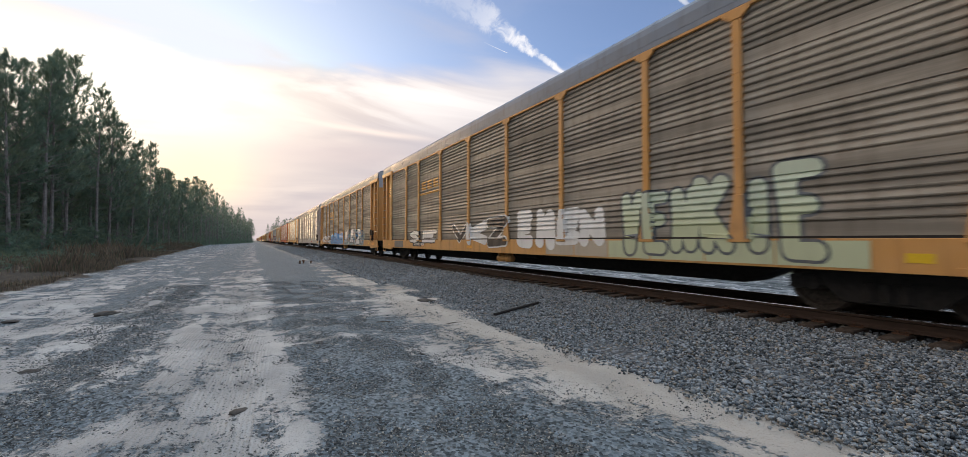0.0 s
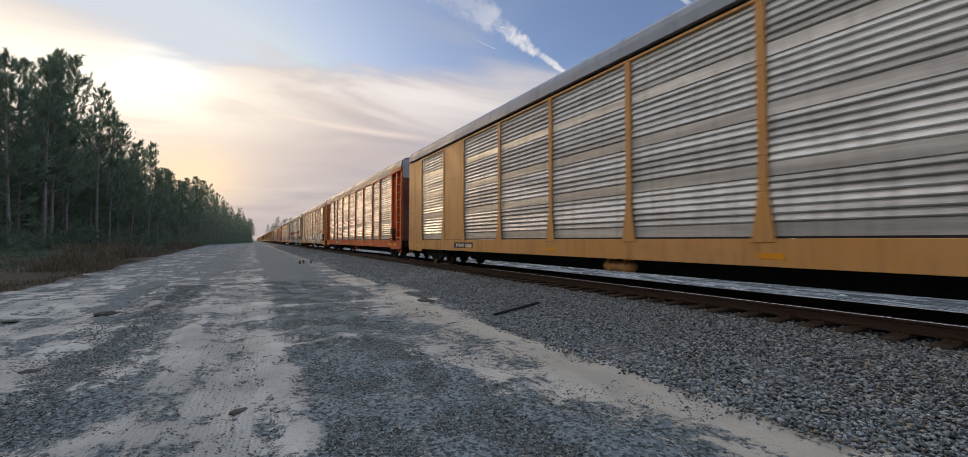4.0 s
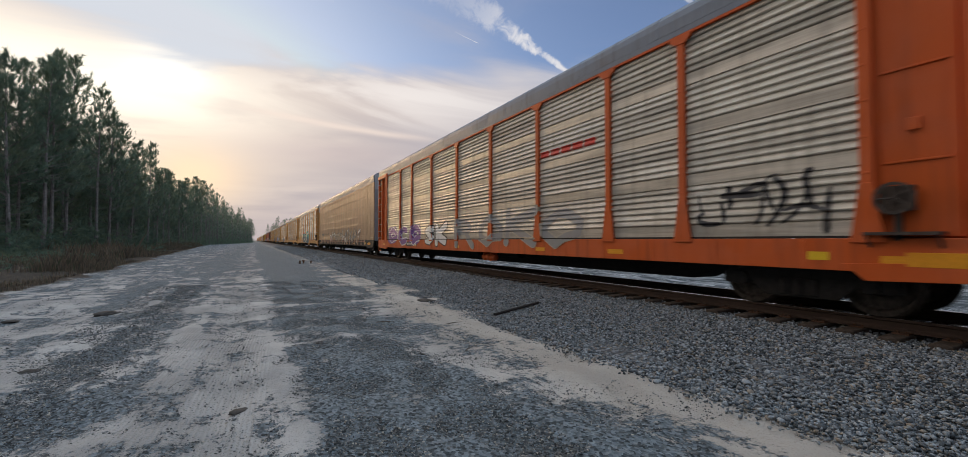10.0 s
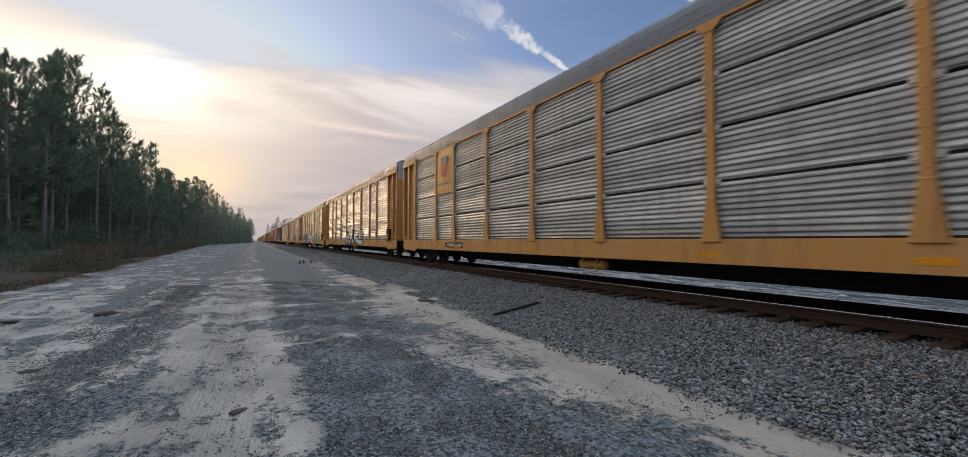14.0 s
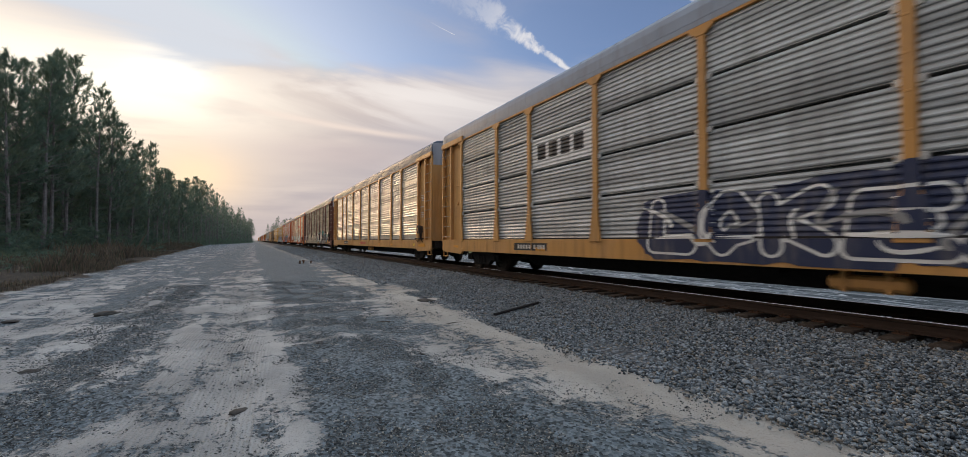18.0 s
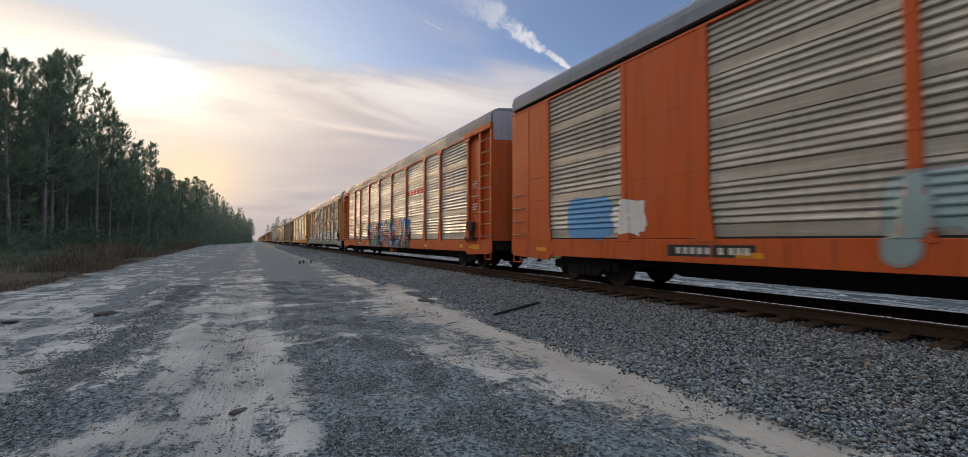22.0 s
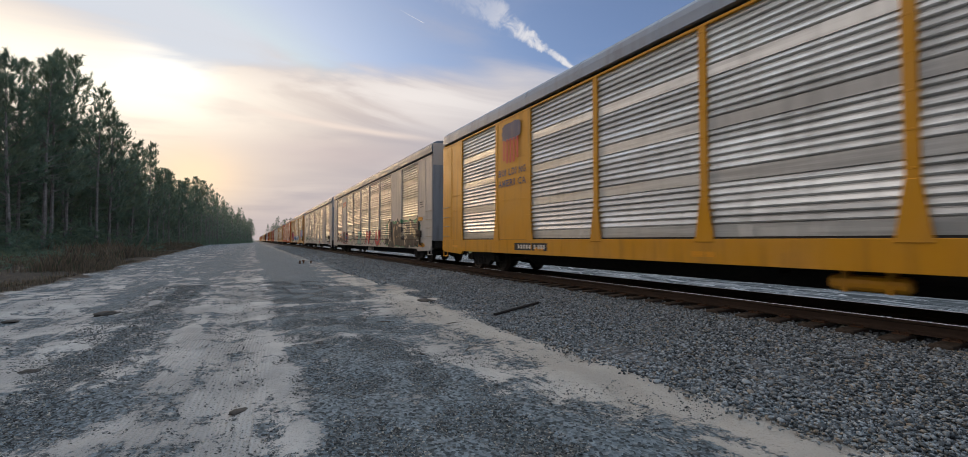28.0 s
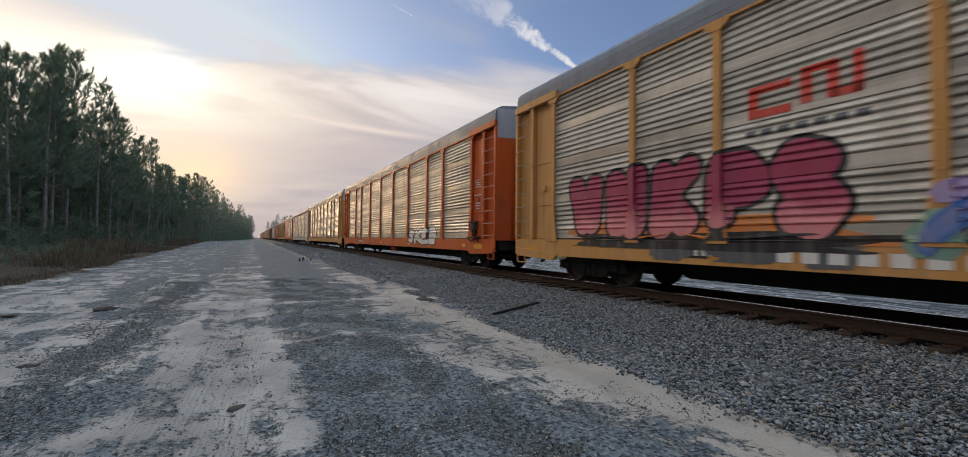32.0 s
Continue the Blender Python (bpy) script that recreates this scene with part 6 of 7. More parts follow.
def emblem(car, s0, s1, z0, z1, kind):
    """Railway marks as plain shapes in their colours."""
    w, h = s1 - s0, z1 - z0
    if kind == "shield":
        draped(car, blob(s0, s1, z0 + 0.55 * h, z1, 5, 24, 0.05), NAVY, 7, "emblem", "blue and red shield emblem")
        for i in range(5):
            q = s0 + w * (0.08 + 0.175 * i)
            draped(car, rect(q, q + w * 0.10, z0 + (0.08 if i in (0, 4) else 0) * h, z0 + 0.6 * h), RED, 7.5, "emblem")
    elif kind == "box":
        draped(car, rect(s0, s1, z0, z1), SPRAY["white"], 2, "emblem", "white panel with black marks")
        for i in range(4):
            q = s0 + w * (0.10 + 0.21 * i)
            draped(car, rect(q, q + 0.15 * w, z0 + 0.25 * h, z0 + 0.75 * h), INK, 3, "emblem")
    elif kind == "frame":
        for a, b, e, f in ((0, 1, 0, 0.05), (0, 1, 0.95, 1), (0, 0.02, 0.05, 0.95), (0.98, 1, 0.05, 0.95), (0.14, 0.34, 0.30, 0.40), (0.14, 0.20, 0.40, 0.62), (0.14, 0.34, 0.62, 0.72),
                           (0.40, 0.62, 0.30, 0.44), (0.40, 0.62, 0.56, 0.72), (0.68, 0.88, 0.30, 0.42), (0.75, 0.82, 0.42, 0.60), (0.68, 0.88, 0.60, 0.72)):
            draped(car, rect(s0 + a * w, s0 + b * w, z0 + e * h, z0 + f * h), INK, 2, "emblem", "black framed block mark")
    elif kind == "bars_red":
        for a, b, c, d in ((0.0, 0.42, 0.0, 0.2), (0.0, 0.10, 0.0, 0.75), (0.0, 0.42, 0.62, 0.82), (0.50, 0.60, 0.1, 0.9), (0.50, 0.80, 0.78, 0.95), (0.72, 0.82, 0.1, 0.9), (0.76, 1.0, 0.08, 0.26), (0.92, 1.0, 0.1, 1.0)):
            draped(car, rect(s0 + a * w, s0 + b * w, z0 + c * h, z0 + d * h), RED, 2, "emblem", "red angular mark")
    elif kind == "blocks_gold":
        for i in range(3):
            q = s0 + w * (0.02 + 0.34 * i)
            for c, d in ((0.38, 0.52), (0.62, 0.76), (0.86, 1.0)):
                draped(car, rect(q, q + 0.27 * w, z0 + c * h, z0 + d * h), SPRAY["gold"], 2, "emblem", "gold block mark")
            draped(car, rect(q, q + 0.09 * w, z0 + 0.52 * h, z0 + 0.86 * h), SPRAY["gold"], 2, "emblem", "gold block mark")
        draped(car, rect(s0 - 0.1 * w, s1, z0, z0 + 0.16 * h), SPRAY["gold"], 2, "emblem", "gold line")
    elif kind == "bars_gold":
        draped(car, rect(s0, s1, z0, z1), SPRAY["gold"], 2, "emblem", "gold panel with dark marks")
        for i in range(3):
            q = s0 + w * (0.12 + 0.27 * i)
            draped(car, rect(q, q + 0.2 * w, z0 + 0.2 * h, z0 + 0.8 * h), NAVY, 3, "emblem")
    elif kind == "dash_red":
        for i in range(5):
            q = s0 + w * 0.2 * i
            draped(car, rect(q, q + 0.17 * w, z0, z1), RED, 2, "emblem", "faded red mark")


def lettering(car, text, s0, s1, z0, z1, mat, layer=6):
    n = len(text)
    w = (s1 - s0) / n
    tris = []
    for i, ch in enumerate(text):
        if ch != " ":
            tris += font_letter(ch, s0 + i * w, s0 + (i + 0.8) * w if ch != "I" else s0 + (i + 0.35) * w, z0, z1)
    draped(car, tris, mat, layer, "lettering", "dark painted words")


def emblem_plate(car, bay, mat):
    """A smooth painted plate over the upper half of one bay."""
    car["plated_bay"] = bay
    y = (CUTS[bay] + CUTS[bay + 1]) / 2
    w = BAYS[bay] / 2 - 0.07
    part("emblem_plate", Shape().quad_box(FACE - 0.022, FACE + 0.02, -w, w, 3.12, Z_CHORD).mesh("emblem_plate", mat, 0.004), car, "painted plate that carries an emblem", pose(0, y, 0))


POST = "autorack car with {} posts and {} ribbed sides"
WORDS = {"ochre": "faded yellow", "yellow": "bright yellow", "orange": "orange-red", "white": "dirty white", "bluegrey": "blue-grey", "maroon": "maroon", "brown": "brown", "tan": "tan"}
TONE = {"silver": "dull silver", "bright": "bright silver", "beige": "weathered beige", "cream": "cream-coloured", "brownish": "soiled brownish", "grey": "grey", "dark": "dull dark grey"}
CARS = []
ROSTER = [  # build, body, sheet, gapped sheets, end doors
    ("posted", "ochre", "brownish", 0, "ochre"), ("posted", "ochre", "brownish", 0, "ochre"), ("posted", "white", "silver", 0, "bluegrey"),
    ("plated", "ochre", "silver", 0, "bluegrey"), ("posted", "orange", "silver", 0, "maroon"), ("posted", "ochre", "beige", 0, "ochre"),
    ("posted", "bluegrey", "cream", 0, "bluegrey"), ("plated", "ochre", "silver", 0, "bluegrey"), ("posted", "orange", "beige", 0, "orange"),
    ("boxed", "tan", "beige", 0, "bluegrey"), ("posted", "ochre", "grey", 1, "ochre"), ("posted", "ochre", "grey", 1, "ochre"),
    ("posted", "ochre", "silver", 0, "ochre"), ("posted", "ochre", "beige", 0, "ochre"), ("posted", "ochre", "grey", 1, "ochre"),
    ("posted", "ochre", "silver", 0, "ochre"), ("posted", "maroon", "brownish", 0, "maroon"), ("plated", "orange", "cream", 0, "bluegrey"),
    ("posted", "orange", "silver", 0, "orange"), ("posted", "ochre", "dark", 1, "ochre"), ("posted", "yellow", "bright", 1, "yellow"),
    ("posted", "brown", "brownish", 0, "brown"), ("plated", "yellow", "bright", 0, "bluegrey"), ("plated", "white", "cream", 0, "bluegrey"),
    ("plated", "white", "cream", 0, "bluegrey"), ("posted", "ochre", "cream", 0, "ochre"), ("posted", "orange", "beige", 0, "orange"),
]
EXTRA = [("posted", "ochre", "beige", 0, "ochre"), ("posted", "maroon", "brownish", 0, "maroon"), ("plated", "white", "cream", 0, "bluegrey"),
         ("posted", "ochre", "silver", 0, "ochre"), ("posted", "ochre", "brownish", 0, "ochre"), ("posted", "orange", "silver", 0, "orange"), ("posted", "ochre", "grey", 1, "ochre")]

pick = random.Random(12)
for k in range(45):
    b, body, sheet, gap, ends = ROSTER[k] if k < len(ROSTER) else EXTRA[pick.randrange(len(EXTRA))]
    if b == "boxed":
        text = "tan autorack car with smooth seamed steel sides"
    elif b == "plated":
        text = "autorack car, {} plates between {} ribbed sides".format(WORDS[body], TONE[sheet])
    else:
        text = POST.format(WORDS[body], TONE[sheet])
    car = build_car(b, body, sheet, text, bool(gap), ends, ROOF_PALE if k in (10, 14, 19, 3, 7, 22) else ROOF, k < 27, {16: "maroon", 19: "bluegrey", 9: "black"}.get(k))
    car["label"] = text
    CARS.append(car)


def decorate():
    c = CARS
    graffiti(c[0], "VENKIE", 19.9, 23.9, 0.75, 2.35, ["pale_green"], "slate", None, 3, 0.07)
    for i in range(6):
        draped(c[0], rect(17.2 + 1.2 * i, 18.37 + 1.2 * i, 0.72, 1.1), SPRAY["pale_green" if i > 1 else "beige"], 0.6, "graffiti_patch", "pale sprayed patch on the sill")
    draped(c[0], rect(2.6, 4.2, 0.72, 1.08), SPRAY["slate"], 0.6, "graffiti_patch", "dark sprayed patch on the sill")
    graffiti(c[0], "EMEN", 15.7, 19.5, 0.85, 2.1, ["white"], None, None, 4, 0.11)
    graffiti(c[0], "VKZ", 10.6, 15.2, 0.9, 1.9, ["black", "white"], "white", None, 5)
    graffiti(c[0], "SE", 5.0, 9.0, 0.95, 1.6, ["white"], "black", None, 6)
    emblem(c[0], 6.95, 9.2, 3.3, 3.95, "blocks_gold")
    graffiti(c[1], "WKENZS", 15.6, 23.2, 0.78, 2.0, ["white", "grey"], "slate", "pale_blue", 7, 0.07, 0.08)
    wild(c[1], 15.6, 23.4, 0.8, 2.0, ["slate", "white", "sky_blue"], None, 18, 11, 0.05, 5.0)
    for q in (6.6, 8.0, 9.6, 13.0, 16.5, 18.0, 19.6):
        draped(c[1], blob(q, q + 1.4, 0.72, 1.12, int(q * 5), 24, 0.3), SPRAY["white" if q != 8.0 else "sky_blue"], 0.4, "graffiti_patch", "pale sprayed patch on the sill")
    graffiti(c[1], "OZEB", 7.8, 14.9, 0.8, 1.75, ["sky_blue"], "blue", "sky_blue", 8)
    graffiti(c[1], "SENE", 2.1, 7.0, 0.80, 1.62, ["white"], None, None, 9, 0.03)
    wild(c[1], 2.2, 8.2, 0.76, 1.75, ["white", "white", "grey"], None, 16, 10, 0.06, 3.2)
    emblem(c[1], 7.0, 9.2, 3.25, 4.05, "blocks_gold")
    emblem(c[2], 18.7, 19.9, 0.84, 1.0, "dash_red")
    emblem(c[2], 16.9, 17.6, 3.2, 3.6, "dash_red")
    graffiti(c[5], "WRKZS", 10.5, 18.2, 0.75, 1.85, ["white"], "black", None, 12)
    graffiti(c[5], "DOWOF", 2.0, 7.9, 0.80, 1.98, ["white"], "black", None, 14, 0.10, 0.07)
    graffiti(c[5], "AO", 20.4, 23.4, 0.75, 1.95, ["white"], "teal", "pale_blue", 13)
    emblem(c[5], 18.3, 20.4, 3.45, 3.75, "dash_red")
    emblem(c[5], 22.9, 25.0, 2.05, 2.25, "dash_red")
    for z in (1.30, 1.50, 1.68, 2.25, 2.45, 2.62):
        draped(c[6], rect(1.95, 25.3, z, z + 0.13), SPRAY["stripe_red"], 1, "stripe", "dark red stripe")
    for z in (4.06, 4.36, 4.66):
        draped(c[6], rect(6.75, 9.2, z, z + 0.22), SPRAY["stripe_red"], 1, "emblem", "dark red panel")
    for i in range(5):
        draped(c[6], rect(7.0 + 0.42 * i, 7.28 + 0.42 * i, 4.38, 4.56), SPRAY["white"], 2, "emblem", "white mark")
    graffiti(c[6], "ZMEK", 16.9, 22.6, 0.74, 2.1, ["mint"], "black", None, 15, 0.08)
    graffiti(c[6], "EWELNZ", 7.6, 15.6, 0.74, 2.0, ["pink"], "black", None, 16, 0.07, 0.10)
    for q in (7.5, 9.6, 11.2, 12.9, 14.4):
        draped(c[6], blob(q, q + 1.3, 0.8, 1.55, int(q * 11), 28, 0.7), SPRAY["lemon" if q in (7.5, 12.9) else "pink"], 0.6, "graffiti_patch", "bright sprayed patch")
    draped(c[6], blob(15.0, 16.6, 0.9, 1.9, 61), SPRAY["lemon"], 0.7, "graffiti_patch", "yellow sprayed patch")
    graffiti(c[6], "BLESS", 2.1, 6.9, 0.8, 1.7, ["white"], "black", None, 17)
    graffiti(c[7], "HEKNE", 9.4, 15.6, 0.76, 2.05, ["lilac"], "purple", "pink", 18, 0.08)
    draped(c[7], blob(8.7, 9.5, 0.75, 1.7, 2), SPRAY["green"], 1)
    draped(c[7], blob(15.6, 16.4, 0.75, 1.5, 3), SPRAY["green"], 1)
    emblem(c[7], 5.1, 6.2, 3.5, 3.8, "box")
    graffiti(c[8], "OCO", 2.2, 8.0, 0.85, 1.95, ["purple"], "white", None, 20)
    for q in (2.3, 6.2):
        draped(c[8], blob(q, q + 1.75, 0.92, 1.9, int(q * 3), 36, 0.1), SPRAY["purple"], 0.6, "graffiti_patch", "purple sprayed disc")
    graffiti(c[8], "SK", 8.5, 11.3, 0.85, 1.9, ["white"], "black", None, 21)
    graffiti(c[8], "ROKO", 12.0, 19.7, 0.8, 2.15, ["grey"], "beige", None, 22, 0.0, 0.035)
    wild(c[8], 23.0, 25.1, 1.25, 2.15, ["black"], None, 13, 23, 0.045)
    emblem(c[8], 18.0, 20.3, 3.45, 3.62, "dash_red")
    for q in (4.55, 4.95, 5.55, 5.85, 6.15, 6.7, 7.0, 7.3):
        draped(c[9], rect(q, q + 0.15, 1.66, 1.86), SPRAY["black"], 1, "mark", "illegible dark mark")
    for q in (2.3, 3.0):
        draped(c[9], blob(q, q + 0.5, 1.66, 1.86, int(q * 9), 18, 0.8), SPRAY["slate"], 1, "mark", "illegible dark mark")
    draped(c[9], blob(3.5, 4.3, 1.52, 1.9, 5, 24, 0.3), SPRAY["slate"], 1, "graffiti_patch", "dark sprayed patch")
    for i in range(BOX_BAYS):
        q = BOX_START + BOX_PITCH * i
        draped(c[9], rect(q + 0.16, q + BOX_PITCH - 0.16, 0.96, 1.07), SPRAY["dull_red"], 1.5, "stripe", "faded red panel on the sill")
        if i in (2, 5, 9, 14, 18):
            draped(c[9], rect(q - 0.09, q + 0.09, 1.18, 1.52), AMBER, 2, "reflector", "amber reflector strip")
    wild(c[9], 8.6, 23.4, 0.95, 1.95, ["beige", "slate", "beige", "white", "grey"], None, 26, 24, 0.11, 1.0)
    wild(c[9], 8.6, 23.4, 0.95, 2.05, ["beige", "beige", "white", "grey"], "slate", 46, 25, 0.10, 4.8, 0.07)
    draped(c[9], blob(8.8, 9.7, 1.0, 1.4, 9), SPRAY["pink"], 1, "graffiti_patch", "pink sprayed patch")
    emblem(c[9], 22.6, 23.2, 1.75, 2.0, "box")
    wild(c[10], 9.5, 16.9, 0.75, 2.2, ["pale_blue", "teal", "mint", "navy", "white"], None, 24, 27, 0.26, 1.0)
    graffiti(c[10], "SOWERS", 9.5, 17.0, 0.76, 2.15, ["teal", "mint", "pale_blue", "mint", "teal"], "navy", "teal", 26, 0.12, 0.10, 4.6)
    wild(c[10], 9.6, 16.8, 0.85, 2.1, ["navy", "mint", "white", "teal"], None, 18, 29, 0.07, 9.0)
    for s in (9.9, 11.6, 13.4, 15.2):
        draped(c[10], blob(s - 0.4, s + 0.45, 1.9, 2.45, int(s * 3)), SPRAY["teal" if s > 13 else "red"], 0.5)
    draped(c[10], blob(2.0, 4.4, 1.15, 1.75, 8), SPRAY["olive"], 1)
    emblem(c[10], 6.8, 9.3, 3.2, 4.05, "box")
    for i, mat in ((11, PAINT["ochre"]), (20, PAINT["yellow"])):
        emblem_plate(c[i], 1, mat)
        emblem(c[i], 5.25, 6.05, 3.85, 4.75, "shield")
        lettering(c[i], "BUILDING AMERICA", 4.85, 6.5, 3.5, 3.62, NAVY)
    graffiti(c[12], "WRKE", 12.0, 18.6, 0.8, 2.0, ["white"], "black", "navy", 28)
    graffiti(c[13], "FAKO", 4.6, 9.1, 0.75, 2.05, ["lilac", "white", "lilac", "lilac"], "black", "slate", 30, 0.05, 0.12)
    draped(c[13], blob(9.2, 11.6, 0.8, 2.1, 31, 36, 0.15), SPRAY["sky_blue"], 1)
    draped(c[13], blob(9.8, 10.8, 1.3, 1.8, 33, 30, 0.15), SPRAY["pale_blue"], 2)
    graffiti(c[13], "WRKS", 11.6, 16.0, 0.75, 2.1, ["white"], "black", "pink", 32)
    graffiti(c[13], "COR", 17.2, 20.4, 0.8, 2.0, ["grey"], "black", None, 34, 0.02, 0.05)
    draped(c[13], blob(20.8, 23.6, 0.75, 1.7, 35), SPRAY["mint"], 1)
    draped(c[13], blob(21.6, 22.8, 0.9, 1.6, 36), SPRAY["dark_green"], 2)
    emblem(c[13], 6.95, 9.1, 3.25, 4.05, "frame")
    for i in range(5):
        draped(c[14], blob(10.7 + 1.3 * i, 12.7 + 1.3 * i, 0.72, 1.95 + 0.05 * i, 38 + i, 30, 0.2), SPRAY["navy"], 0.6 + 0.1 * i, "graffiti_patch", "navy blue sprayed patch")
    graffiti(c[14], "LOKEZ", 10.95, 16.6, 0.78, 1.95, ["navy"], "white", None, 38, 0.05, 0.06, 1.6)
    wild(c[14], 11.2, 16.6, 0.8, 1.9, ["white", "grey"], None, 12, 37, 0.05, 4.0)
    emblem(c[14], 6.78, 9.3, 3.2, 4.1, "box")
    emblem(c[15], 12.5, 14.2, 0.82, 1.0, "dash_red")
    for a, b, tone in ((1.5, 2.6, "gold"), (3.0, 4.2, "slate"), (4.3, 5.3, "beige"), (5.5, 8.6, "beige"), (8.7, 12.0, "beige"), (12.1, 15.4, "beige"), (15.6, 17.2, "gold"), (17.6, 20.0, "slate"), (20.2, 22.4, "grey"), (22.5, 25.3, "gold")):
        draped(c[16], blob(a, b, 0.72, 1.12, int(a * 7), 28, 0.12), SPRAY[tone], 0.4, "graffiti_patch", tone + " sprayed patch on the sill")
    draped(c[16], blob(0.9, 1.8, 1.16, 1.75, 4, 28, 0.3), SPRAY["white"], 0.5, "graffiti_patch", "white sprayed patch")
    graffiti(c[16], "OCO", 2.0, 5.4, 0.95, 1.95, ["grey"], "black", None, 39, 0.02, 0.05)
    graffiti(c[16], "PSALMWRE", 5.5, 15.3, 0.75, 1.95, ["beige"], "black", "beige", 40, 0.09)
    wild(c[16], 15.6, 24.6, 0.75, 2.1, ["grey", "teal", "slate", "white", "grey"], "black", 34, 41, 0.17, 2.2)
    for s in (16.2, 20.6, 22.6):
        draped(c[16], blob(s - 0.5, s + 0.5, 1.2, 1.95, int(s)), SPRAY["teal"], 1)
    graffiti(c[17], "REKSOWE", 9.0, 20.2, 0.75, 2.0, ["pale_blue", "white"], "grey", None, 42)
    draped(c[17], blob(2.7, 4.3, 1.1, 2.2, 43, 36, 0.2), SPRAY["sky_blue"], 1)
    draped(c[17], blob(4.3, 5.3, 1.2, 2.0, 44), SPRAY["white"], 1)
    draped(c[17], blob(20.0, 21.8, 0.75, 2.0, 44), SPRAY["white"], 1)
    emblem(c[17], 17.9, 20.5, 3.4, 3.75, "dash_red")
    tones = ("orange", "blue", "teal", "pink", "sky_blue", "black", "red", "dark_green", "lilac", "black")
    for i in range(54):
        s, z = 9.3 + (i % 18) * 0.5 + 0.12 * (i % 3), 0.95 + 0.48 * (i // 18)
        draped(c[18], blob(s - 0.42, s + 0.42, z - 0.30, z + 0.34, 50 + i, 16, 0.9), SPRAY[tones[i * 7 % 10]], 1 + 0.05 * i, "graffiti_patch", tones[i * 7 % 10].replace("_", " ") + " sprayed patch")
    wild(c[18], 9.5, 18.2, 0.78, 2.25, ["sky_blue", "orange", "mint", "pink", "blue", "green", "lilac", "red", "beige"], "black", 40, 46, 0.19, 4.0, 0.05)
    wild(c[18], 9.6, 18.0, 0.8, 2.2, ["pink", "sky_blue", "black", "beige", "red", "lilac", "black"], None, 36, 47, 0.10, 10.0)
    emblem(c[18], 18.0, 20.5, 3.45, 3.7, "dash_red")
    graffiti(c[19], "WUBREMWESOR", 5.0, 25.2, 0.78, 2.1, ["pale_blue", "pale_blue", "pink"], "black", "pale_blue", 48, 0.10, 0.07)
    for i, q in enumerate((7.4, 10.2, 12.9, 15.1, 17.6, 20.3)):
        draped(c[19], blob(q, q + 0.9, 1.2, 2.05, 70 + i, 28, 0.5), SPRAY["pink" if i % 2 else "sky_blue"], 2.1, "graffiti_patch", "coloured sprayed patch")
    emblem(c[19], 6.7, 9.35, 3.2, 4.2, "bars_gold")
    emblem(c[22], 5.05, 6.2, 3.6, 4.9, "shield")
    lettering(c[22], "BUILDING", 4.85, 6.5, 3.2, 3.42, NAVY)
    lettering(c[22], "AMERICA", 4.85, 6.5, 2.85, 3.07, NAVY)
    for i in range(4):
        draped(c[23], blob(19.5 + 1.45 * i, 21.3 + 1.45 * i, 0.74, 2.25, 90 + i), SPRAY["dark_green"], 0.6 + 0.1 * i, "graffiti_patch", "dark green sprayed patch")
        draped(c[23], blob(19.9 + 1.4 * i, 21.5 + 1.4 * i, 0.74, 2.1, 95 + i), SPRAY["black"], 1.2 + 0.1 * i, "graffiti_patch", "black sprayed patch")
    wild(c[23], 19.8, 25.4, 0.74, 2.25, ["sand", "black", "beige", "black"], "black", 34, 52, 0.12, 2.0)
    graffiti(c[23], "OCEANSUR", 8.6, 19.5, 0.76, 1.85, ["beige", "beige", "mint", "beige", "red", "beige", "red"], "slate", None, 53, 0.05, 0.07)
    wild(c[23], 8.6, 19.5, 0.76, 1.6, ["green", "beige", "red", "grey"], None, 16, 57, 0.06, 0.6)
    draped(c[23], blob(6.35, 7.1, 1.1, 1.6, 7, 24, 0.1), SPRAY["pink"], 3.2, "graffiti_patch", "pink sprayed eye")
    draped(c[23], blob(6.5, 6.9, 1.22, 1.5, 7, 24, 0.1), SPRAY["teal"], 3.6, "graffiti_patch", "teal sprayed eye")
    graffiti(c[23], "SOURO", 2.0, 7.4, 0.8, 1.95, ["black"], "red", None, 54, 0.08, 0.04)
    emblem(c[23], 5.1, 6.3, 4.1, 4.55, "bars_red")
    wild(c[24], 2.6, 12.0, 0.75, 1.95, ["dark_green", "slate", "white", "dark_green", "grey"], None, 34, 56, 0.05)
    emblem(c[24], 17.4, 18.4, 0.84, 1.0, "dash_red")
    graffiti(c[25], "BESOR", 21.2, 26.0, 1.5, 2.85, ["sky_blue", "pink", "sky_blue", "green", "pink"], "slate", "pale_blue", 58, 0.11, 0.07)
    wild(c[25], 9.4, 18.6, 0.76, 1.95, ["mint", "lilac", "pale_blue", "blue", "grey", "sky_blue"], None, 26, 60, 0.24, 1.0)
    wild(c[25], 9.6, 18.4, 0.8, 1.95, ["lilac", "white", "mint", "blue", "pale_blue"], "blue", 30, 59, 0.12, 4.8)
    draped(c[25], blob(14.0, 18.6, 0.75, 1.1, 60), SPRAY["lemon"], 1)
    graffiti(c[25], "WMKPS", 2.6, 8.7, 1.12, 2.8, ["crimson"], "black", None, 61, 0.13, 0.09)
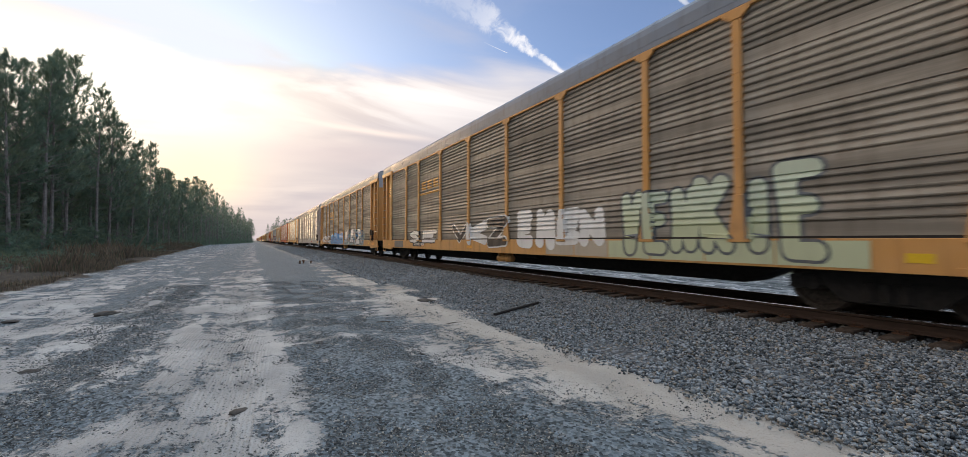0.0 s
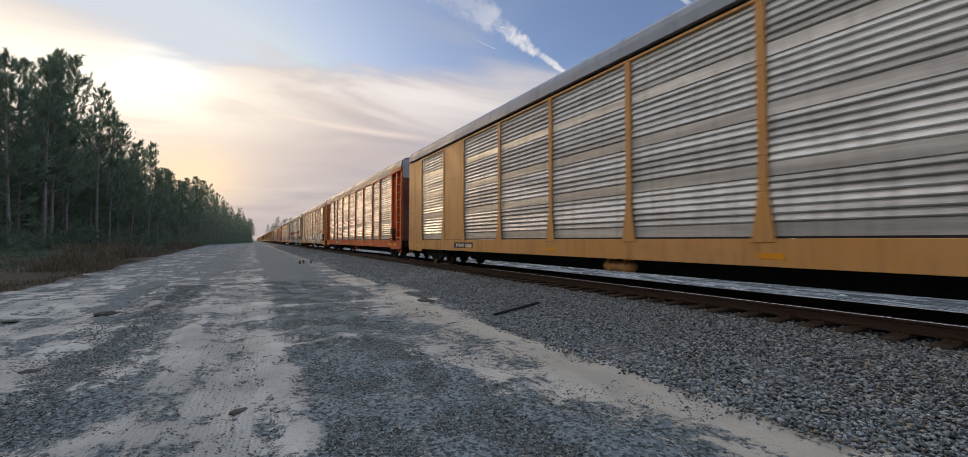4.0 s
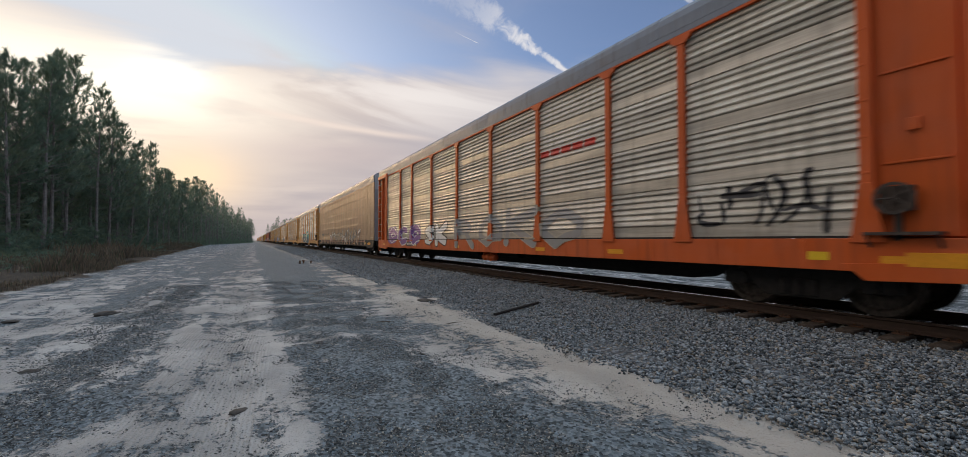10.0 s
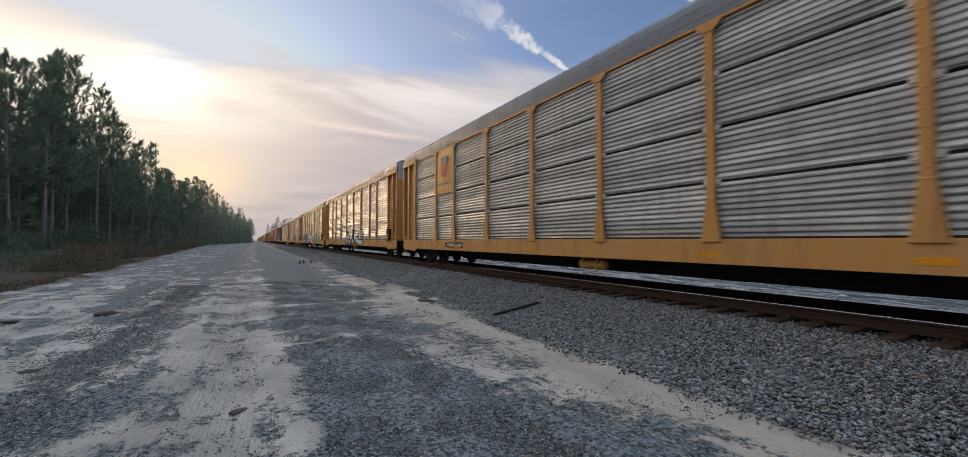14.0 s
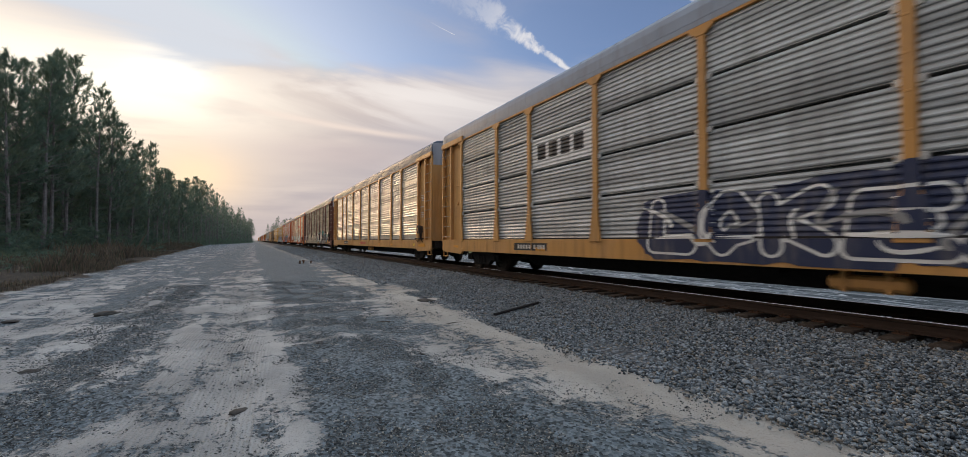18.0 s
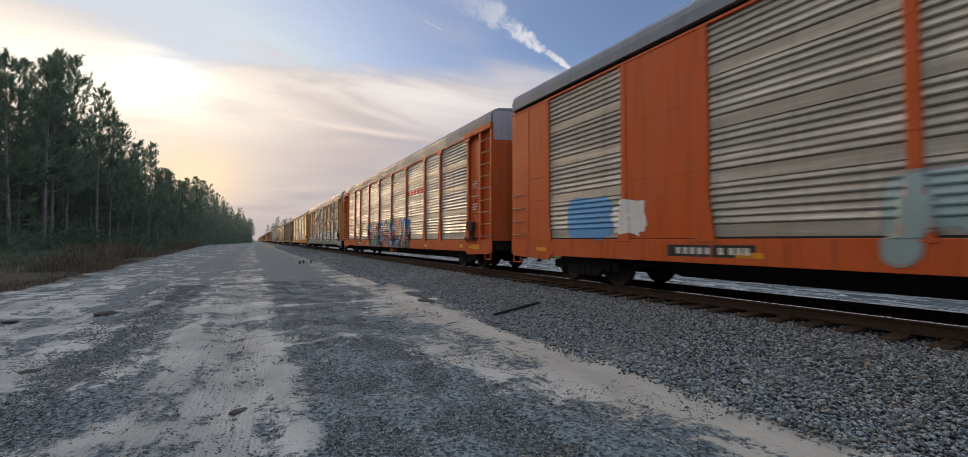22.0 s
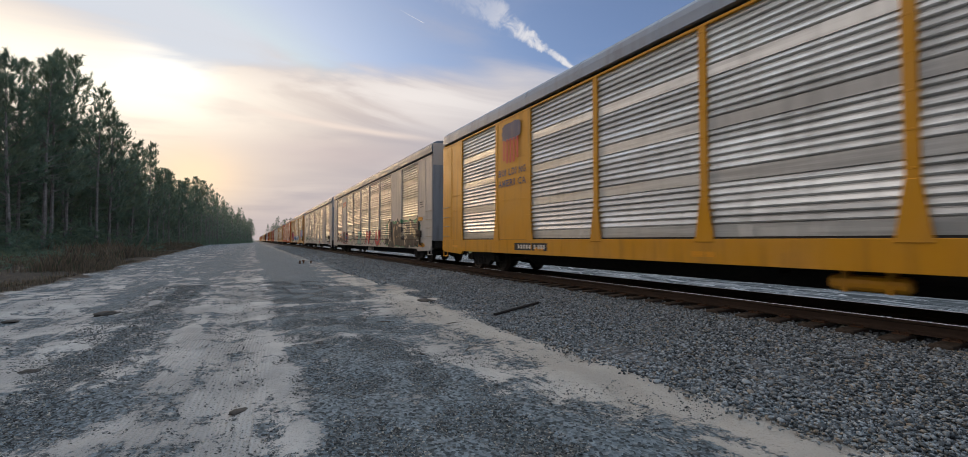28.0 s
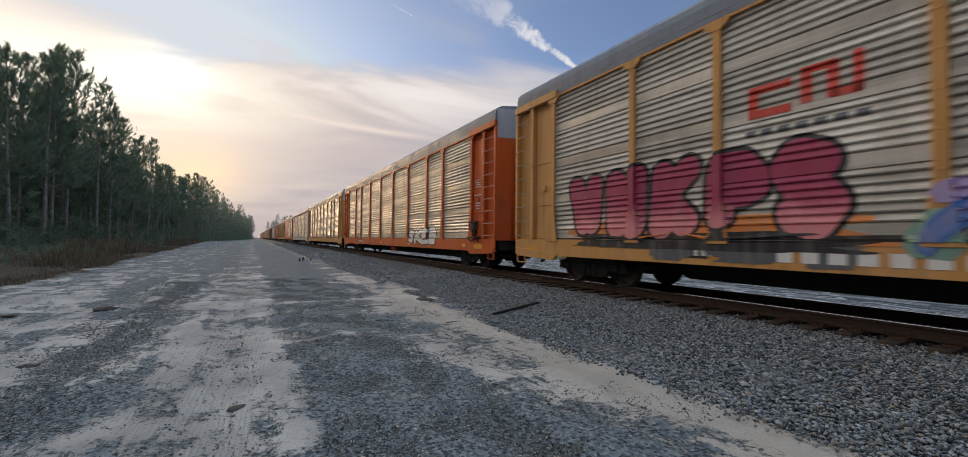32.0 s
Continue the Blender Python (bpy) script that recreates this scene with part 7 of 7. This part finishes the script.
    draped(c[25], blob(2.6, 8.9, 1.02, 1.55, 62, 48, 0.3), SPRAY["orange"], 0.5, "graffiti_patch", "orange sprayed patch")
    draped(c[25], blob(2.9, 8.8, 0.95, 1.28, 63, 48, 0.5), SPRAY["black"], 0.9, "graffiti_patch", "black sprayed patch")
    for q, w in ((5.2, 0.9), (6.5, 1.2), (7.9, 0.8)):
        draped(c[25], blob(q, q + w, 0.74, 1.12, int(q * 9), 24, 0.5), SPRAY["slate"], 0.3, "graffiti_patch", "dark sprayed patch on the sill")
    for i in range(9):
        draped(c[25], rect(7.6 + 0.34 * i, 7.82 + 0.34 * i, 0.80, 0.98), SPRAY["white"], 0.5, "mark", "illegible pale mark on the sill")
    emblem(c[25], 7.15, 8.7, 3.15, 3.8, "bars_red")
    for i in range(7):
        draped(c[25], rect(7.1 + 0.25 * i, 7.27 + 0.25 * i, 2.86, 2.96), SPRAY["slate"], 2, "mark", "small illegible dark mark")
    graffiti(c[26], "SKEB", 18.0, 22.0, 0.85, 1.7, ["white"], "black", None, 64)


decorate()
NOTICE = Shape().quad_box(FACE + 0.03, FACE + 0.07, -0.28, 0.28, 3.75, 4.30).mesh("notice", AMBER, 0.004)
for i in (0, 1):
    sign = part("notice", NOTICE, CARS[i], "large amber notice on the side door", pose(0, HALF - END + 0.46, 0))
    lines = Shape()
    for q, w in ((3.86, 0.18), (3.95, 0.22), (4.04, 0.16), (4.16, 0.20)):
        lines.quad_box(FACE + 0.025, FACE + 0.04, -w, w, q, q + 0.035)
    part("notice_lines", lines.mesh("notice_lines", INK), sign, "illegible dark lines")

stencils = Shape()
for z, w, h in ((3.05, 0.24, 0.02), (3.13, 0.17, 0.03), (3.21, 0.19, 0.03), (3.30, 0.24, 0.02), (2.74, 0.30, 0.03), (2.44, 0.18, 0.04), (2.34, 0.20, 0.04), (2.24, 0.12, 0.04)):
    stencils.quad_box(FACE + 0.03, FACE + 0.07, -w, w, z, z + h)
stencils = stencils.mesh("stencil", PALE_BAR)
for i in (0, 5, 10, 12, 15, 16, 18, 25, 26):
    part("stencil", stencils, CARS[i], "illegible pale stencil lines on the side door", pose(0, -(HALF - END + 0.46), 0))

# ---------------------------------------------------------------- what moves
START, SPEED = 27.48, 22.839            # far end of the first car at the start; metres a second
SLIPS = [(0.0, -0.55), (2.4, -0.32), (5.5, 0.0), (9.9, 0.12), (13.6, 0.32), (17.4, 0.41), (19.9, 0.42), (22.4, 0.30), (25.0, 0.22), (28.0, 0.0),
         (30.0, -0.15), (32.0, -0.32)]       # small unevenness of the run, metres


def motions():
    for k, car in enumerate(CARS):
        rows = []
        for t, slip in SLIPS:
            rows.append((t, pose(TRACK_X, START + PITCH * k - HALF - SPEED * t + slip, RAIL_TOP)))
        walk(car, rows)
    # wheels roll backwards about their axles, a row for every picture
    step = 88.0
    rows = [(i / 30.0, pose(0, 0, 0, (i * step) % 360.0)) for i in range(0, 961)]
    walk(WHEELS[0], rows)
    keys = WHEELS[0].animation_data
    for w in WHEELS[1:]:
        w.rotation_mode = "QUATERNION"
        mine = w.animation_data_create()
        mine.action = keys.action
        mine.action_slot = keys.action_slot
    # the vapour trails drift with the high wind: degrees of heading and of height over the clip
    for ob, turn, lift in zip(CONTRAILS, (1.4, -12.6, -0.6, 1.2), (0.55, 3.6, 0.8, 0.5)):
        axis = Vector((math.cos(radians(28)), -math.sin(radians(28)), 0))
        rows = []
        for i in range(5):
            f = i / 4
            q = Matrix.Rotation(radians(lift * f), 4, axis) @ Matrix.Rotation(radians(-turn * f), 4, "Z")
            rows.append((32.0 * f, Matrix.Translation(EYE) @ q @ Matrix.Translation([-e for e in EYE])))
        walk(ob, rows)


motions()
